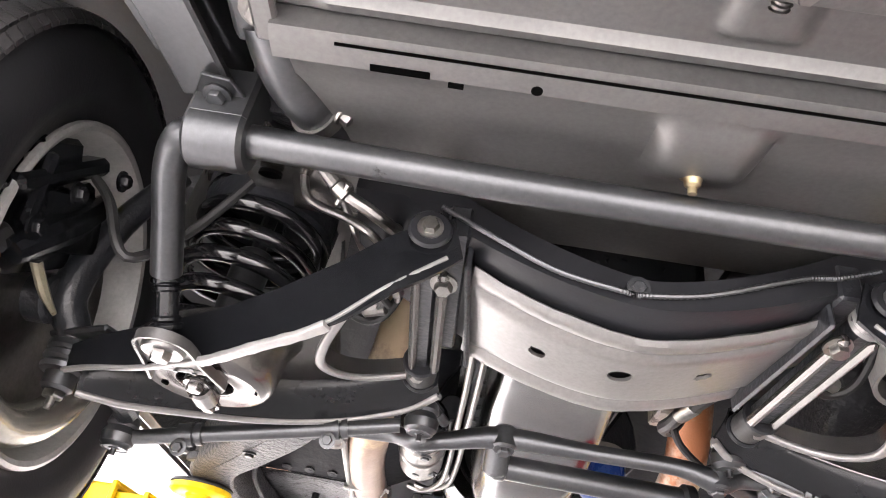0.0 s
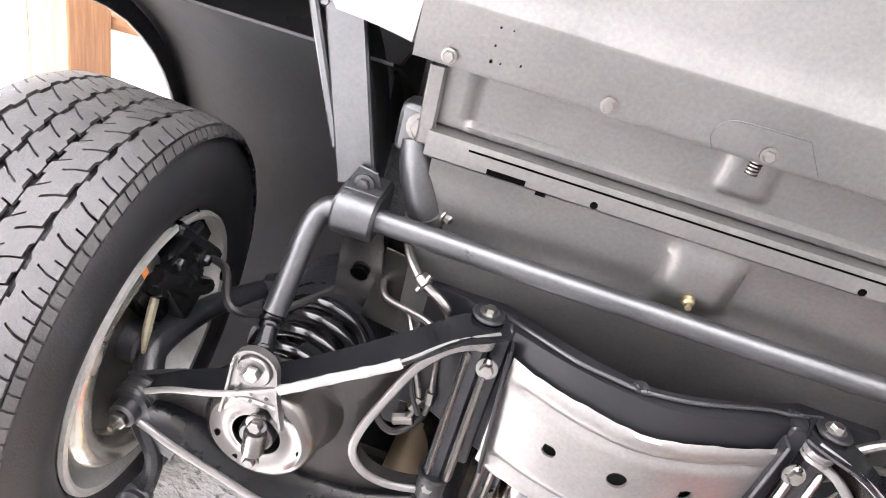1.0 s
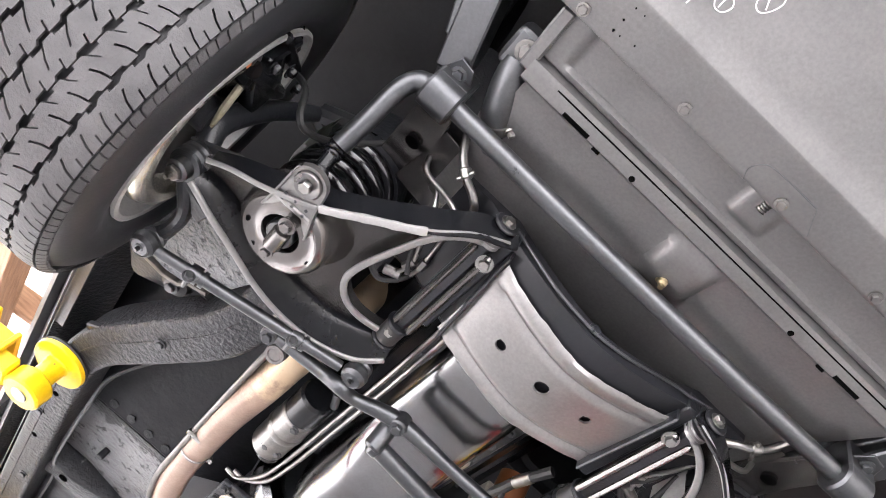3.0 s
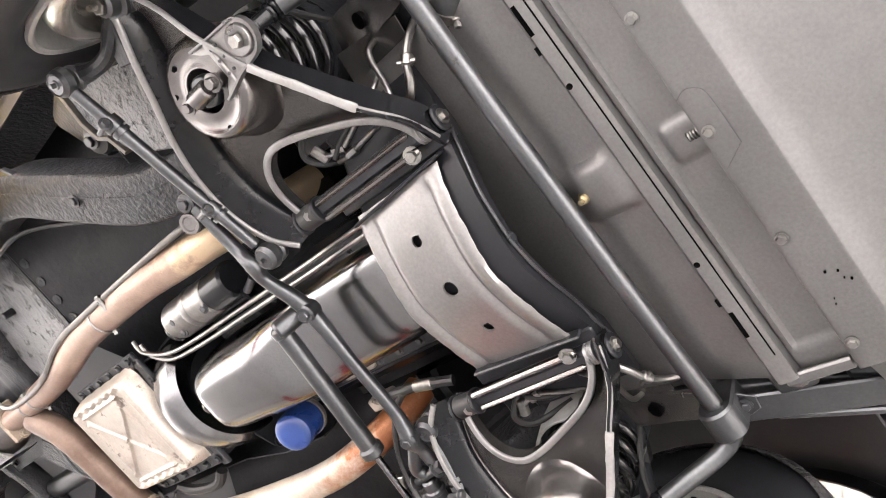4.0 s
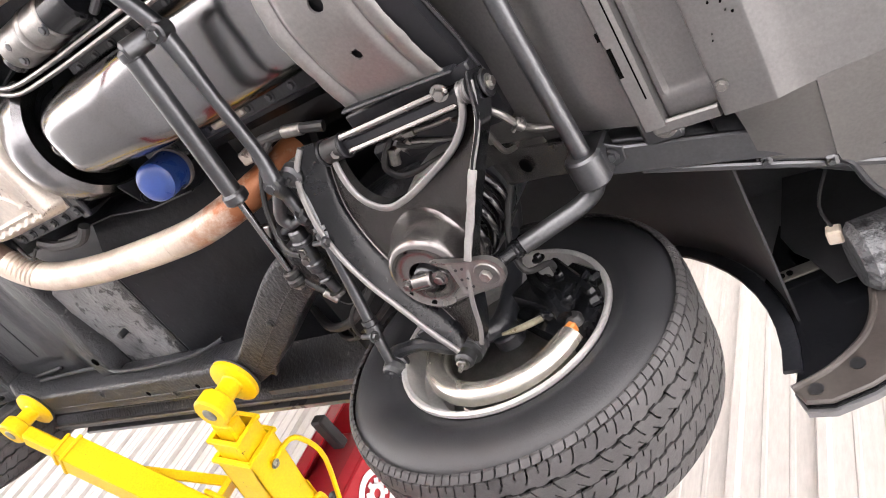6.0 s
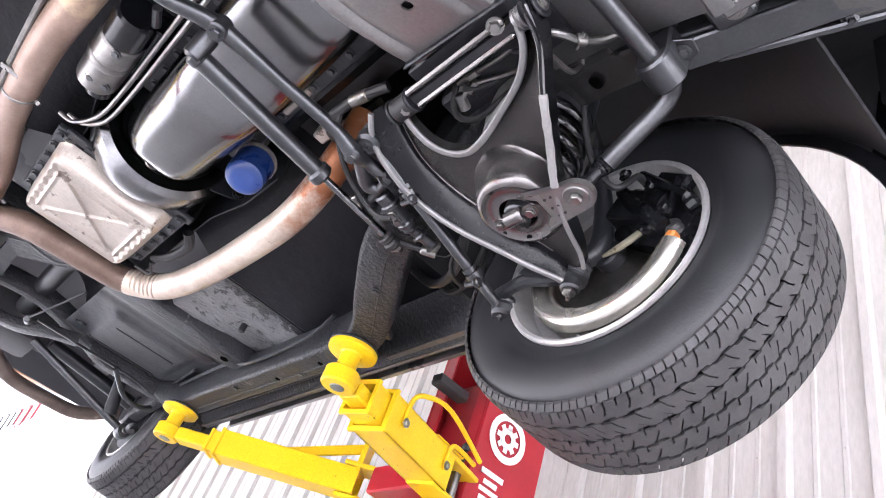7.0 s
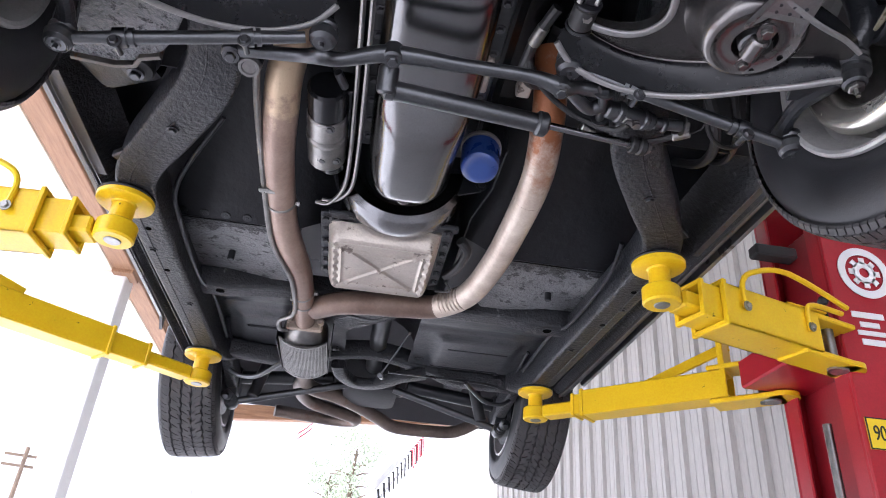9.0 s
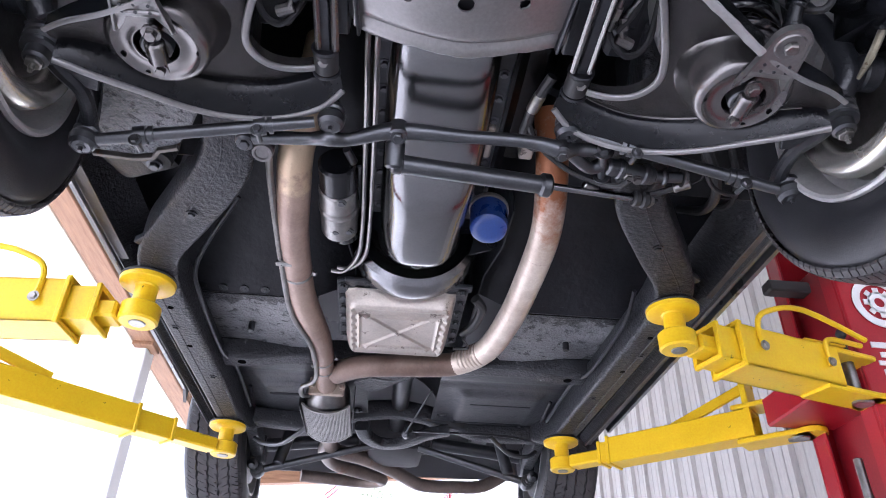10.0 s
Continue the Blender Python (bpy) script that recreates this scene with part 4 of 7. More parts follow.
for s in (-1, 1):
    front, rear, crease = spline(FRONT, 5), spline(REAR, 5), spline([(x, y, 0) for x, y in CREASE], 5)
    tip = spline([(0.596, -0.066, 0), (0.604, -0.056, 0), (0.604, -0.038, 0), (0.594, -0.028, 0)], 4)
    uu = spline(OPENING, 6)

    def lay(path, dz=0.0):
        return [P(s, p.x, p.y, arm_z(p.x) + dz) for p in path]

    bm = nb()
    ring = [bm.verts.new(P(s, p.x, p.y, arm_z(p.x) + min(0, wall_top(p.x)))) for p in front[:-1]] + [bm.verts.new(p) for p in lay(tip[:-1] + crease + uu)]
    f = bm.faces.new(ring)
    bmesh.ops.solidify(bm, geom=[f], thickness=0.004)
    bmesh.ops.triangulate(bm, faces=[f for f in bm.faces if len(f.verts) > 4])
    arm = part("lower_control_arm", bm, arm_lit_grey, car, "satin black stamped lower control arm")
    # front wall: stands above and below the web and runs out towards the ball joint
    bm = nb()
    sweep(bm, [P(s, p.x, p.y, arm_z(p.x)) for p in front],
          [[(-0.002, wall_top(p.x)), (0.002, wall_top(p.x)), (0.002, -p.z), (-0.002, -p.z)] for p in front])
    # black puts the wall's shade into colour; the paint matches the web
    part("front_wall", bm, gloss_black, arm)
    # rear channel wall from the crease to the rolled lip
    bm = nb()

    def channel_wall(u, v, s=s, crease=crease, rear=rear):
        f = u * (len(crease) - 1)
        i = min(int(f), len(crease) - 2)
        a_, b_ = crease[i].lerp(crease[i + 1], f - i), rear[i].lerp(rear[i + 1], f - i)
        q = V(lerp(a_.x, b_.x, v), lerp(a_.y, b_.y, v ** 1.6), 0)
        return P(s, q.x, q.y, arm_z(q.x) - b_.z * v ** 0.8)

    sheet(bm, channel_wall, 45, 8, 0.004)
    # shade coloured in here too, on the same satin black pressing
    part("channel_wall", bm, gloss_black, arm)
    bm = nb()
    sweep(bm, [P(s, p.x, p.y, arm_z(p.x) - p.z - 0.003) for p in rear], rrect(0.011, 0.009, 0.004, 3))
    part("rolled_edge", bm, edge_grey, arm)
    bm = nb()
    tube(bm, lay(crease[8:46], -0.001), 0.0022, 8)
    part("crease", bm, arm_lit_grey, arm)
    bm = nb()
    sweep(bm, [P(s, p.x, p.y, arm_z(p.x) - p.z) for p in front], rrect(0.0085, 0.005, 0.0022, 2))
    part("front_edge", bm, edge_grey, arm)
    bm = nb()
    ribbon(bm, lay(uu, 0.002), 0.024, 0.003)
    part("inner_flange", bm, arm_lit_grey, arm)
    bm = nb()
    sweep(bm, lay(uu, -0.024), rrect(0.0125, 0.008, 0.0035, 3))
    part("flange_edge", bm, edge_grey, arm, "rolled edge in a paler grey")
    # paler strip along the front lip
    bm = nb()
    st = [p for p in spline(FRONT, 14) if 0.292 < p.x < 0.430]
    random.seed(11)
    sweep(bm, [P(s, p.x, p.y - 0.002, arm_z(p.x) - p.z - 0.003) for p in st], [rrect(0.0125 * (1 + 0.06 * math.sin(k * 0.9) + 0.04 * random.uniform(-1, 1)), 0.007 + 0.0006 * math.sin(k * 1.7), 0.0022, 2) for k in range(len(st))])
    part("lip_strip", bm, pale_lip, arm, "pale strip along the lip")
    # deep spring cup: level round bottom under the sloping web
    cs = P(s, 0.452, -0.034, 1.716)
    dn = V(0, 0, -1)
    bm = nb()
    cup = [(0.096, None, 0.001), (0.089, None, -0.004), (0.084, None, -0.013), (0.0795, 0.022, 0), (0.0765, 0.010, 0), (0.073, 0.004, 0), (0.069, 0.0005, 0), (0.064, -0.0015, 0), (0.0605, 0.0005, 0),
           (0.0565, 0.003, 0), (0.040, 0.003, 0), (0.036, 0.001, 0), (0.0335, 0.001, 0), (0.0325, 0.004, 0), (0.033, 0.016, 0)]
    rings = []
    for i in range(48):
        a = 2 * math.pi * i / 48
        col_ = []
        for r, h, o in cup:
            x, y = 0.452 + r * math.cos(a), -0.034 + r * math.sin(a)
            z = arm_z(x) + o if h is None else 1.716 + h
            col_.append(bm.verts.new(P(s, x, y, max(z, 1.716 + 0.026 - o) if h is None else z)))
        rings.append(col_)
    for p, q in zip(rings, rings[1:] + rings[:1]):
        for j in range(len(cup) - 1):
            bm.faces.new((p[j], q[j], q[j + 1], p[j + 1]))
    seat = part("spring_seat", bm, arm_lit_grey, arm, "deep round spring cup with a centre hole", smooth=50)
    bm = nb()
    lathe(bm, [(0, 0.014), (0.0335, 0.014), (0.0335, 0.020), (0, 0.020)], Matrix.Translation(cs), 24)
    part("seat_hole", bm, hole_shade, seat)
    bm = nb()
    for hx, hy in ((0.391, -0.026), (0.506, -0.012), (0.478, 0.022)):
        lathe(bm, [(0, 0), (0.0048, 0), (0.0048, 0.003), (0, 0.003)], Matrix.Translation(P(s, hx, hy, 1.7165)), 12)
    parts("cup_hole", bm, hole_shade, seat)
    # shock absorber eye on its cross pin
    bm = nb()
    cyl(bm, P(s, 0.448, -0.076, 1.706), P(s, 0.450, 0.006, 1.708), 0.0065, 12)
    cyl(bm, P(s, 0.449, -0.054, 1.706), P(s, 0.450, -0.014, 1.707), 0.0150, 20, 0.003)
    box(bm, (-0.010, -0.012, -0.004), (0.010, 0.012, 0.004), 0.003, Matrix.Translation(P(s, 0.448, -0.070, 1.707)))
    box(bm, (-0.010, -0.011, -0.004), (0.010, 0.011, 0.004), 0.003, Matrix.Translation(P(s, 0.450, 0.000, 1.708)))
    part("shock_eye", bm, arm_lit_grey, seat)
    bm = nb()
    hexbolt(bm, P(s, 0.448, -0.070, 1.703), dn, 0.0095, 0.010)
    hexbolt(bm, P(s, 0.450, 0.000, 1.704), dn, 0.0080, 0.008)
    parts("eye_bolt", bm, arm_lit_grey, seat)
    # pressed bracket from the cup to the drop link
    bm = nb()
    lk = P(s, 0.459, -0.157, 1.7035)
    mm = Matrix(((s, 0, 0, lk.x), (0, 1, 0, lk.y), (0, 0, 1, lk.z), (0, 0, 0, 1)))
    ol = [(0.028 * math.cos(radians(a_)), 0.028 * math.sin(radians(a_)) - 0.002) for a_ in range(180, 361, 20)]
    flat = [V(x, y, 0) for x, y in ol] + [V(0.031, 0.030, 0), V(0.034, 0.052, 0), V(-0.036, 0.050, 0), V(-0.031, 0.030, 0)]
    foot_ = [V(-0.036, 0.050, 0), V(0.034, 0.052, 0), V(0.036, 0.065, 0.005), V(-0.040, 0.063, 0.005)]
    ear_in = [V(-0.040, 0.063, 0.005), V(-0.020, 0.0635, 0.005), V(-0.029, 0.078, 0.007), V(-0.042, 0.092, 0.009)]
    ear_out = [V(0.019, 0.0645, 0.005), V(0.036, 0.065, 0.005), V(0.038, 0.094, 0.009), V(0.027, 0.079, 0.007)]
    for poly in (flat, foot_, ear_in, ear_out):
        f = bm.faces.new([bm.verts.new(mm @ q) for q in poly])
        tri_ = bmesh.ops.triangulate(bm, faces=[f])["faces"]
        bmesh.ops.solidify(bm, geom=tri_, thickness=0.004)
    br = part("link_bracket", bm, plate_grey, arm, "pressed grey link bracket on the arm")
    bm = nb()
    rim_ = [(-0.043, 0.082), (-0.036, 0.052), (-0.031, 0.030)] + ol + [(0.031, 0.030), (0.034, 0.056), (0.038, 0.084)]
    sweep(bm, [mm @ V(x, y, -0.001) for x, y in rim_], [(-0.0016, -0.004), (0.0016, -0.004), (0.0016, 0.007), (-0.0016, 0.007)])
    part("bracket_rim", bm, bracket_grey, br)
    bm = nb()
    obox(bm, mm @ V(-0.035, 0.050, -0.001), mm @ V(0.033, 0.052, -0.001), 0.006, 0.005, 0.002)
    part("bracket_fold", bm, plate_grey, br)
    bm = nb()
    lathe(bm, [(0.0, 0.0045), (0.011, 0.0045), (0.0185, 0.0065), (0.0205, 0.0065), (0.0225, 0.0035), (0.0225, 0.0)], axis_m(lk, dn), 24)
    part("link_washer", bm, bracket_grey, br)
    bm = nb()
    hexbolt(bm, lk + dn * 0.005, dn, 0.0105, 0.010, 0)
    part("link_bolt", bm, zinc, br)
    bm = nb()
    for k in range(6):
        lathe(bm, [(0, 0.0042), (0.0026, 0.0042), (0.0026, 0.0056), (0, 0.0056)], axis_m(mm @ V((-0.020, 0.0, 0.018)[k % 3], 0.036 if k < 3 else 0.048, 0), dn), 8)
    parts("rivet", bm, chassis, br)
    bm = nb()
    lathe(bm, [(0, -0.012), (0.008, -0.010), (0.011, -0.003), (0.011, 0.004), (0, 0.004)], Matrix.Translation(P(s, 0.578, 0.000, 1.722)), 16)
    part("tip_stop", bm, satin, arm)
    # pivot bushings and bolts
    for y0, y1, z in ((-0.256, -0.236, 1.822), (0.030, 0.075, 1.815)):
        bm = nb()
        cyl(bm, P(s, 0.216, y0, z), P(s, 0.216, y1, z), 0.0185 if y0 < 0 else 0.021, 22, 0.003)
        bush = part("bushing", bm, black_rubber, arm, "black rubber pivot bushing")
        bm = nb()
        cyl(bm, P(s, 0.216, y0 - 0.006, z), P(s, 0.216, y0, z), 0.0215 if y0 < 0 else 0.024, 26, 0.0025)
        cyl(bm, P(s, 0.216, y1, z), P(s, 0.216, y1 + 0.006, z), 0.0215 if y0 < 0 else 0.024, 26, 0.0025)
        parts("bushing_washer", bm, cross_black, bush)
        bm = nb()
        d = -1 if y0 < -0.1 else 1
        hexbolt(bm, P(s, 0.216, (y0 - 0.006) if d < 0 else y1 + 0.006, z), (0, d, 0), 0.0085, 0.008, 1.5)
        part("pivot_bolt", bm, zinc, bush)
    # bright ringed sleeve behind the front bushing
    bm = nb()
    lathe(bm, [(0.012, -0.010), (0.0185, -0.010), (0.0195, -0.006), (0.0165, -0.003), (0.0195, 0.0), (0.0165, 0.004), (0.019, 0.008), (0.012, 0.010)], axis_m(P(s, 0.216, -0.222, 1.822), (0, 1, 0)), 24)
    part("bushing_sleeve", bm, edge_grey, arm)
    # pivot shaft with its two saddle bolts
    bm = nb()
    obox(bm, P(s, 0.218, -0.235, 1.824), P(s, 0.218, 0.04, 1.818), 0.030, 0.026, 0.006)
    shaft = part("pivot_shaft", bm, chassis, car, "ribbed pivot shaft of the control arm")
    for x, w in ((0.198, 0.012), (0.226, 0.010)):
        bm = nb()
        obox(bm, P(s, x, -0.205, 1.808), P(s, x, 0.02, 1.802), w, w + 0.002, 0.004)
        part("shaft_rib", bm, arm_lit_grey, shaft)
    bm = nb()
    hexbolt(bm, P(s, 0.197, -0.190, 1.806), (0, -0.25, -1), 0.0095, 0.012)
    hexbolt(bm, P(s, 0.219, 0.046, 1.806), (0, -0.25, -1), 0.0095, 0.012)
    parts("saddle_bolt", bm, zinc, shaft)
    bm = nb()
    obox(bm, P(s, 0.176, -0.225, 1.828), P(s, 0.160, -0.02, 1.815), 0.006, 0.045, 0.0025)
    part("saddle_flange", bm, chassis, car)

    # coil spring, shock absorber, upper tower
    bm = nb()
    top = P(s, 0.440, -0.040, 1.985)
    low = P(s, 0.452, -0.034, 1.742)
    pts = []
    turns, nn = 6.6, 220
    for i in range(nn + 1):
        f = i / nn
        a = 2 * math.pi * turns * f
        c = low.lerp(top, f)
        r = 0.066 + 0.012 * min(1, f * 2.5)
        pts.append(c + V(s * r * math.cos(a), r * math.sin(a), 0))
    tube(bm, pts, 0.0105, 12)
    part("coil_spring", bm, spring_black, car, "gloss black coil spring")
    bm = nb()
    cyl(bm, low + V(0, 0, -0.03), low.lerp(top, 0.62), 0.024, 16, 0.003)
    cyl(bm, low.lerp(top, 0.6), top, 0.010, 10)
    part("shock_absorber", bm, satin, car)
    bm = nb()
    lathe(bm, [(0.068, 0), (0.085, 0.0), (0.09, 0.05), (0.09, 0.12), (0.05, 0.14), (0, 0.14), (0, 0.10), (0.06, 0.10), (0.068, 0.05)], Matrix.Translation(top - V(0, 0, 0.06)), 28)
    obox(bm, P(s, 0.335, -0.14, 2.04), P(s, 0.335, 0.12, 2.04), 0.08, 0.16, 0.01)
    tower = part("spring_tower", bm, chassis, car, "black frame tower over the spring")
    bm = nb()
    lathe(bm, [(0.094, -0.115), (0.100, -0.118), (0.106, -0.06), (0.102, 0.02), (0.098, 0.02), (0.101, -0.06)], Matrix.Translation(top), 40, (-20, 200))
    part("tower_wall", bm, pale_sheet, tower, "grey sheet metal wall round the spring")
    bm = nb()
    obox(bm, P(s, 0.315, -0.245, 1.905), P(s, 0.335, -0.105, 1.925), 0.12, 0.004, 0.001)
    part("tower_apron", bm, arm_lit_grey, tower, "grey sloping sheet in front of the spring")
    bm = nb()
    tube(bm, [P(s, 0.36, -0.13, 2.02), P(s, 0.46, -0.09, 2.01), P(s, 0.57, -0.04, 2.01)], [0.018, 0.02, 0.022], 10, sub=4)
    tube(bm, [P(s, 0.36, 0.10, 2.03), P(s, 0.46, 0.04, 2.02), P(s, 0.57, -0.035, 2.01)], [0.018, 0.02, 0.022], 10, sub=4)
    part("upper_control_arm", bm, satin, car)

# ---- front crossmember ----


def plate_z(x):
    return 1.773 + 0.046 * (abs(x) / 0.17) ** 1.65


def plate_fn(u, v):
    x, y = -0.168 + 0.340 * u, -0.207 + 0.184 * v
    y += 0.011 * (1 - (2 * u - 1) ** 2) * (1 - 0.6 * v) + (0.0007 * math.sin(x * 120) + 0.0018 * math.sin(x * 43 + 1) + 0.0005 * math.sin(x * 230 + 2)) * abs(2 * v - 1) ** 8
    z = plate_z(x)
    for c in (0.16, 0.86):
        z += 0.008 * math.exp(-((v - c) / 0.045) ** 2) * min(1.0, 12 * u, 12 * (1 - u))
    z += 0.005 * max(0, (0.04 - v) / 0.04) ** 2 + 0.004 * max(0, (v - 0.97) / 0.03) ** 2
    return V(CX + x, y, z)


holes = [(-0.087, -0.113, 0.0095), (0.0, -0.119, 0.0125), (0.088, -0.119, 0.0085)]
bm = nb()
nu, nv = 84, 44
grid = [[bm.verts.new(plate_fn(i / nu, j / nv)) for j in range(nv + 1)] for i in range(nu + 1)]
fs = []
for i in range(nu):
    for j in range(nv):
        q = plate_fn((i + 0.5) / nu, (j + 0.5) / nv)
        if any((q.x - CX - a) ** 2 + (q.y - b) ** 2 < r * r for a, b, r in holes):
            continue
        fs.append(bm.faces.new((grid[i][j], grid[i + 1][j], grid[i + 1][j + 1], grid[i][j + 1])))
for v in bm.verts:
    for a, b, r in holes:
        dx, dy = v.co.x - CX - a, v.co.y - b
        d = math.hypot(dx, dy)
        if 0 < d < r * 1.25 and v.is_boundary:
            v.co.x, v.co.y = CX + a + dx * r / d, b + dy * r / d
bmesh.ops.delete(bm, geom=[v for v in bm.verts if not v.link_faces], context="VERTS")
bmesh.ops.solidify(bm, geom=fs, thickness=0.004)
plate = part("crossmember_plate", bm, plate_grey, car, "pale grey curved plate with three holes")
bm = nb()
rows = []
for i in range(61):
    x = -0.30 + 0.01 * i
    zb = min(plate_z(x), 1.86) + 0.010
    rows.append([bm.verts.new(V(CX + x, y, z)) for y, z in ((-0.222, zb), (-0.237, zb + 0.004), (-0.238, zb + 0.034 + 0.06 * min(0.2, abs(x))), (0.0, zb + 0.09), (0.0, zb + 0.03), (-0.03, zb))])
for a, b in zip(rows, rows[1:]):
    for j in range(6):
        bm.faces.new((a[j], a[(j + 1) % 6], b[(j + 1) % 6], b[j]))
bm.faces.new(rows[0]), bm.faces.new(rows[-1][::-1])
xm = part("front_crossmember", bm, cross_black, car, "black front suspension crossmember")
bm = nb()
pts = [V(CX + x, -0.243, z) for x, z in ((-0.21, 1.862), (-0.147, 1.832), (-0.09, 1.808), (-0.026, 1.797), (-0.012, 1.796), (0.052, 1.808), (0.141, 1.842), (0.178, 1.850), (0.22, 1.865))]
pts = spline(pts, 26)
tube(bm, pts, [0.0024 + 0.0007 * (k % 2) for k in range(len(pts))], 8)
part("brake_line", bm, satin, car, "brake line in a coiled wire guard")
bm = nb()
hexbolt(bm, (CX - 0.014, -0.239, 1.806), (0, -1, -0.2), 0.0075, 0.005)
part("line_clip", bm, chassis, xm)
bm = nb()
for x in (-0.19, 0.19):
    box(bm, (CX + x - 0.012, -0.24, 1.83), (CX + x + 0.012, 0.01, 1.87), 0.003)
parts("end_flange", bm, chassis, xm)

# ---- frame rails ----
for s in (-1, 1):
    h = 0.11
    path = spline([P(s, 0.375, -0.34, 1.882), P(s, 0.385, -0.20, 1.955), P(s, 0.390, -0.07, 2.0), P(s, 0.397, 0.05, 1.945), P(s, 0.405, 0.15, 1.845), P(s, 0.425, 0.34, 1.800), P(s, 0.53, 0.52, 1.786), P(s, 0.625, 0.67, 1.778), P(s, 0.652, 0.80, 1.777), P(s, 0.652, 1.05, 1.777), P(s, 0.642, 1.5, 1.777), P(s, 0.63, 1.86, 1.777),
                  P(s, 0.60, 2.02, 1.82), P(s, 0.52, 2.22, 1.95), P(s, 0.46, 2.45, 2.06), P(s, 0.46, 3.0, 2.08)], 6)
    bm = nb()
    sweep(bm, [p + V(0, 0, h / 2) for p in path], [rrect(0.090 + 0.018 * math.exp(-((p.y - 0.45) / 0.22) ** 2), h, 0.014, 3) for p in path])
    rail = part("frame_rail", bm, undercoat, car, "undercoated black box-section frame rail")
    # weld seam along the underside
    bm = nb()
    tube(bm, [p + V(0, 0, 0.0) + V(s * 0.012, 0, 0) for p in path[22:66]], 0.0022, 6)
    part("weld_seam", bm, undercoat, rail)
    bm = nb()
    hn = spline([P(s, 0.40, -0.24, 1.905), P(s, 0.432, -0.34, 1.915), P(s, 0.475, -0.48, 1.925), P(s, 0.56, -0.60, 1.955), P(s, 0.66, -0.74, 2.0)], 6)
    sweep(bm, [p + V(0, 0, 0.03) for p in hn], rrect(0.05, 0.075, 0.01, 3))
    horn = part("frame_horn", bm, satin, car, "satin black front frame horn")
    # body outrigger plate behind the wheel
    bm = nb()
    orp = [(0.446, 0.120), (0.452, 0.195), (0.480, 0.255), (0.506, 0.288), (0.545, 0.300), (0.560, 0.322), (0.597, 0.330), (0.675, 0.323), (0.652, 0.270), (0.632, 0.223), (0.612, 0.170), (0.597, 0.120)]
    prism(bm, orp, 0.020, Matrix(((s, 0, 0, CX), (0, 1, 0, 0), (0, 0, 1, 1.800), (0, 0, 0, 1))), 0.004)
    if s < 0:
        part("outrigger_plate", bm, mottled, rail, "mottled grey outrigger plate")
        bm = nb()
        sweep(bm, [P(s, x, y + 0.004, 1.808) for x, y in orp[3:8]], rrect(0.010, 0.034, 0.003, 2))
        part("plate_edge", bm, sill_metal, rail, "rust-brown bent edge of the plate")
    else:
        bm.free()
    # small clip on the kick-up
    bm = nb()
    box(bm, (-0.02, -0.012, -0.012), (0.02, 0.012, 0.006), 0.003, Matrix.Translation(P(s, 0.655, 0.63, 1.80)) @ Matrix.Rotation(radians(40 * s), 4, "Z"))
    part("clip", bm, chassis, rail)
    # pinch weld along the mid rail and a line beside it
    bm = nb()
    obox(bm, P(s, 0.704, 0.85, 1.80), P(s, 0.690, 1.95, 1.80), 0.004, 0.03, 0.001)
    part("pinch_weld", bm, undercoat, rail)
    bm = nb()
    tube(bm, ([] if s > 0 else [P(s, 0.46, 0.62, 1.93)]) + [P(s, 0.575, 0.80, 1.85), P(s, 0.588, 0.95, 1.82), P(s, 0.590, 1.30, 1.825), P(s, 0.575, 1.45, 1.85), P(s, 0.575, 1.85, 1.85)], 0.006, 8, sub=5)
    part("fuel_line", bm, chassis, car)

bm = nb()
tube(bm, [P(1, 0.50, 0.20, 1.90), P(1, 0.56, 0.27, 1.845), P(1, 0.60, 0.35, 1.835), P(1, 0.615, 0.44, 1.86), P(1, 0.60, 0.52, 1.92)], 0.011, 10, sub=6)
tube(bm, [P(1, 0.55, 0.18, 1.93), P(1, 0.61, 0.27, 1.87), P(1, 0.66, 0.37, 1.865), P(1, 0.69, 0.47, 1.90), P(1, 0.70, 0.56, 1.97)], 0.008, 8, sub=6)
tube(bm, [P(1, 0.53, 0.24, 1.88), P(1, 0.57, 0.31, 1.828), P(1, 0.63, 0.33, 1.825), P(1, 0.65, 0.28, 1.85), P(1, 0.62, 0.22, 1.90)], 0.005, 8, sub=6)
parts("harness_hose", bm, black_rubber, car, "black hoses looped behind the wheel")
bm = nb()
lathe(bm, [(0, -0.050), (0.012, -0.050), (0.016, -0.044), (0.030, -0.040), (0.034, -0.030), (0.030, -0.018), (0.036, -0.012), (0.036, 0.010), (0, 0.012)], Matrix.Translation(P(-1, 0.575, 0.375, 1.865)), 22)
mnt_ = part("body_mount", bm, black_rubber, car, "rubber body mount with washer")
bm = nb()
hexbolt(bm, P(-1, 0.575, 0.375, 1.816), (0, 0, -1), 0.011, 0.010)
part("mount_bolt", bm, satin, mnt_)
bm = nb()
box(bm, (-0.075, -0.060, -0.030), (0.075, 0.060, 0.045), 0.022, Matrix.Translation(P(-1, 0.640, 0.430, 1.900)) @ Matrix.Rotation(radians(-25), 4, "Z"), 2)
part("body_bracket", bm, chassis, car, "black pressed body bracket")
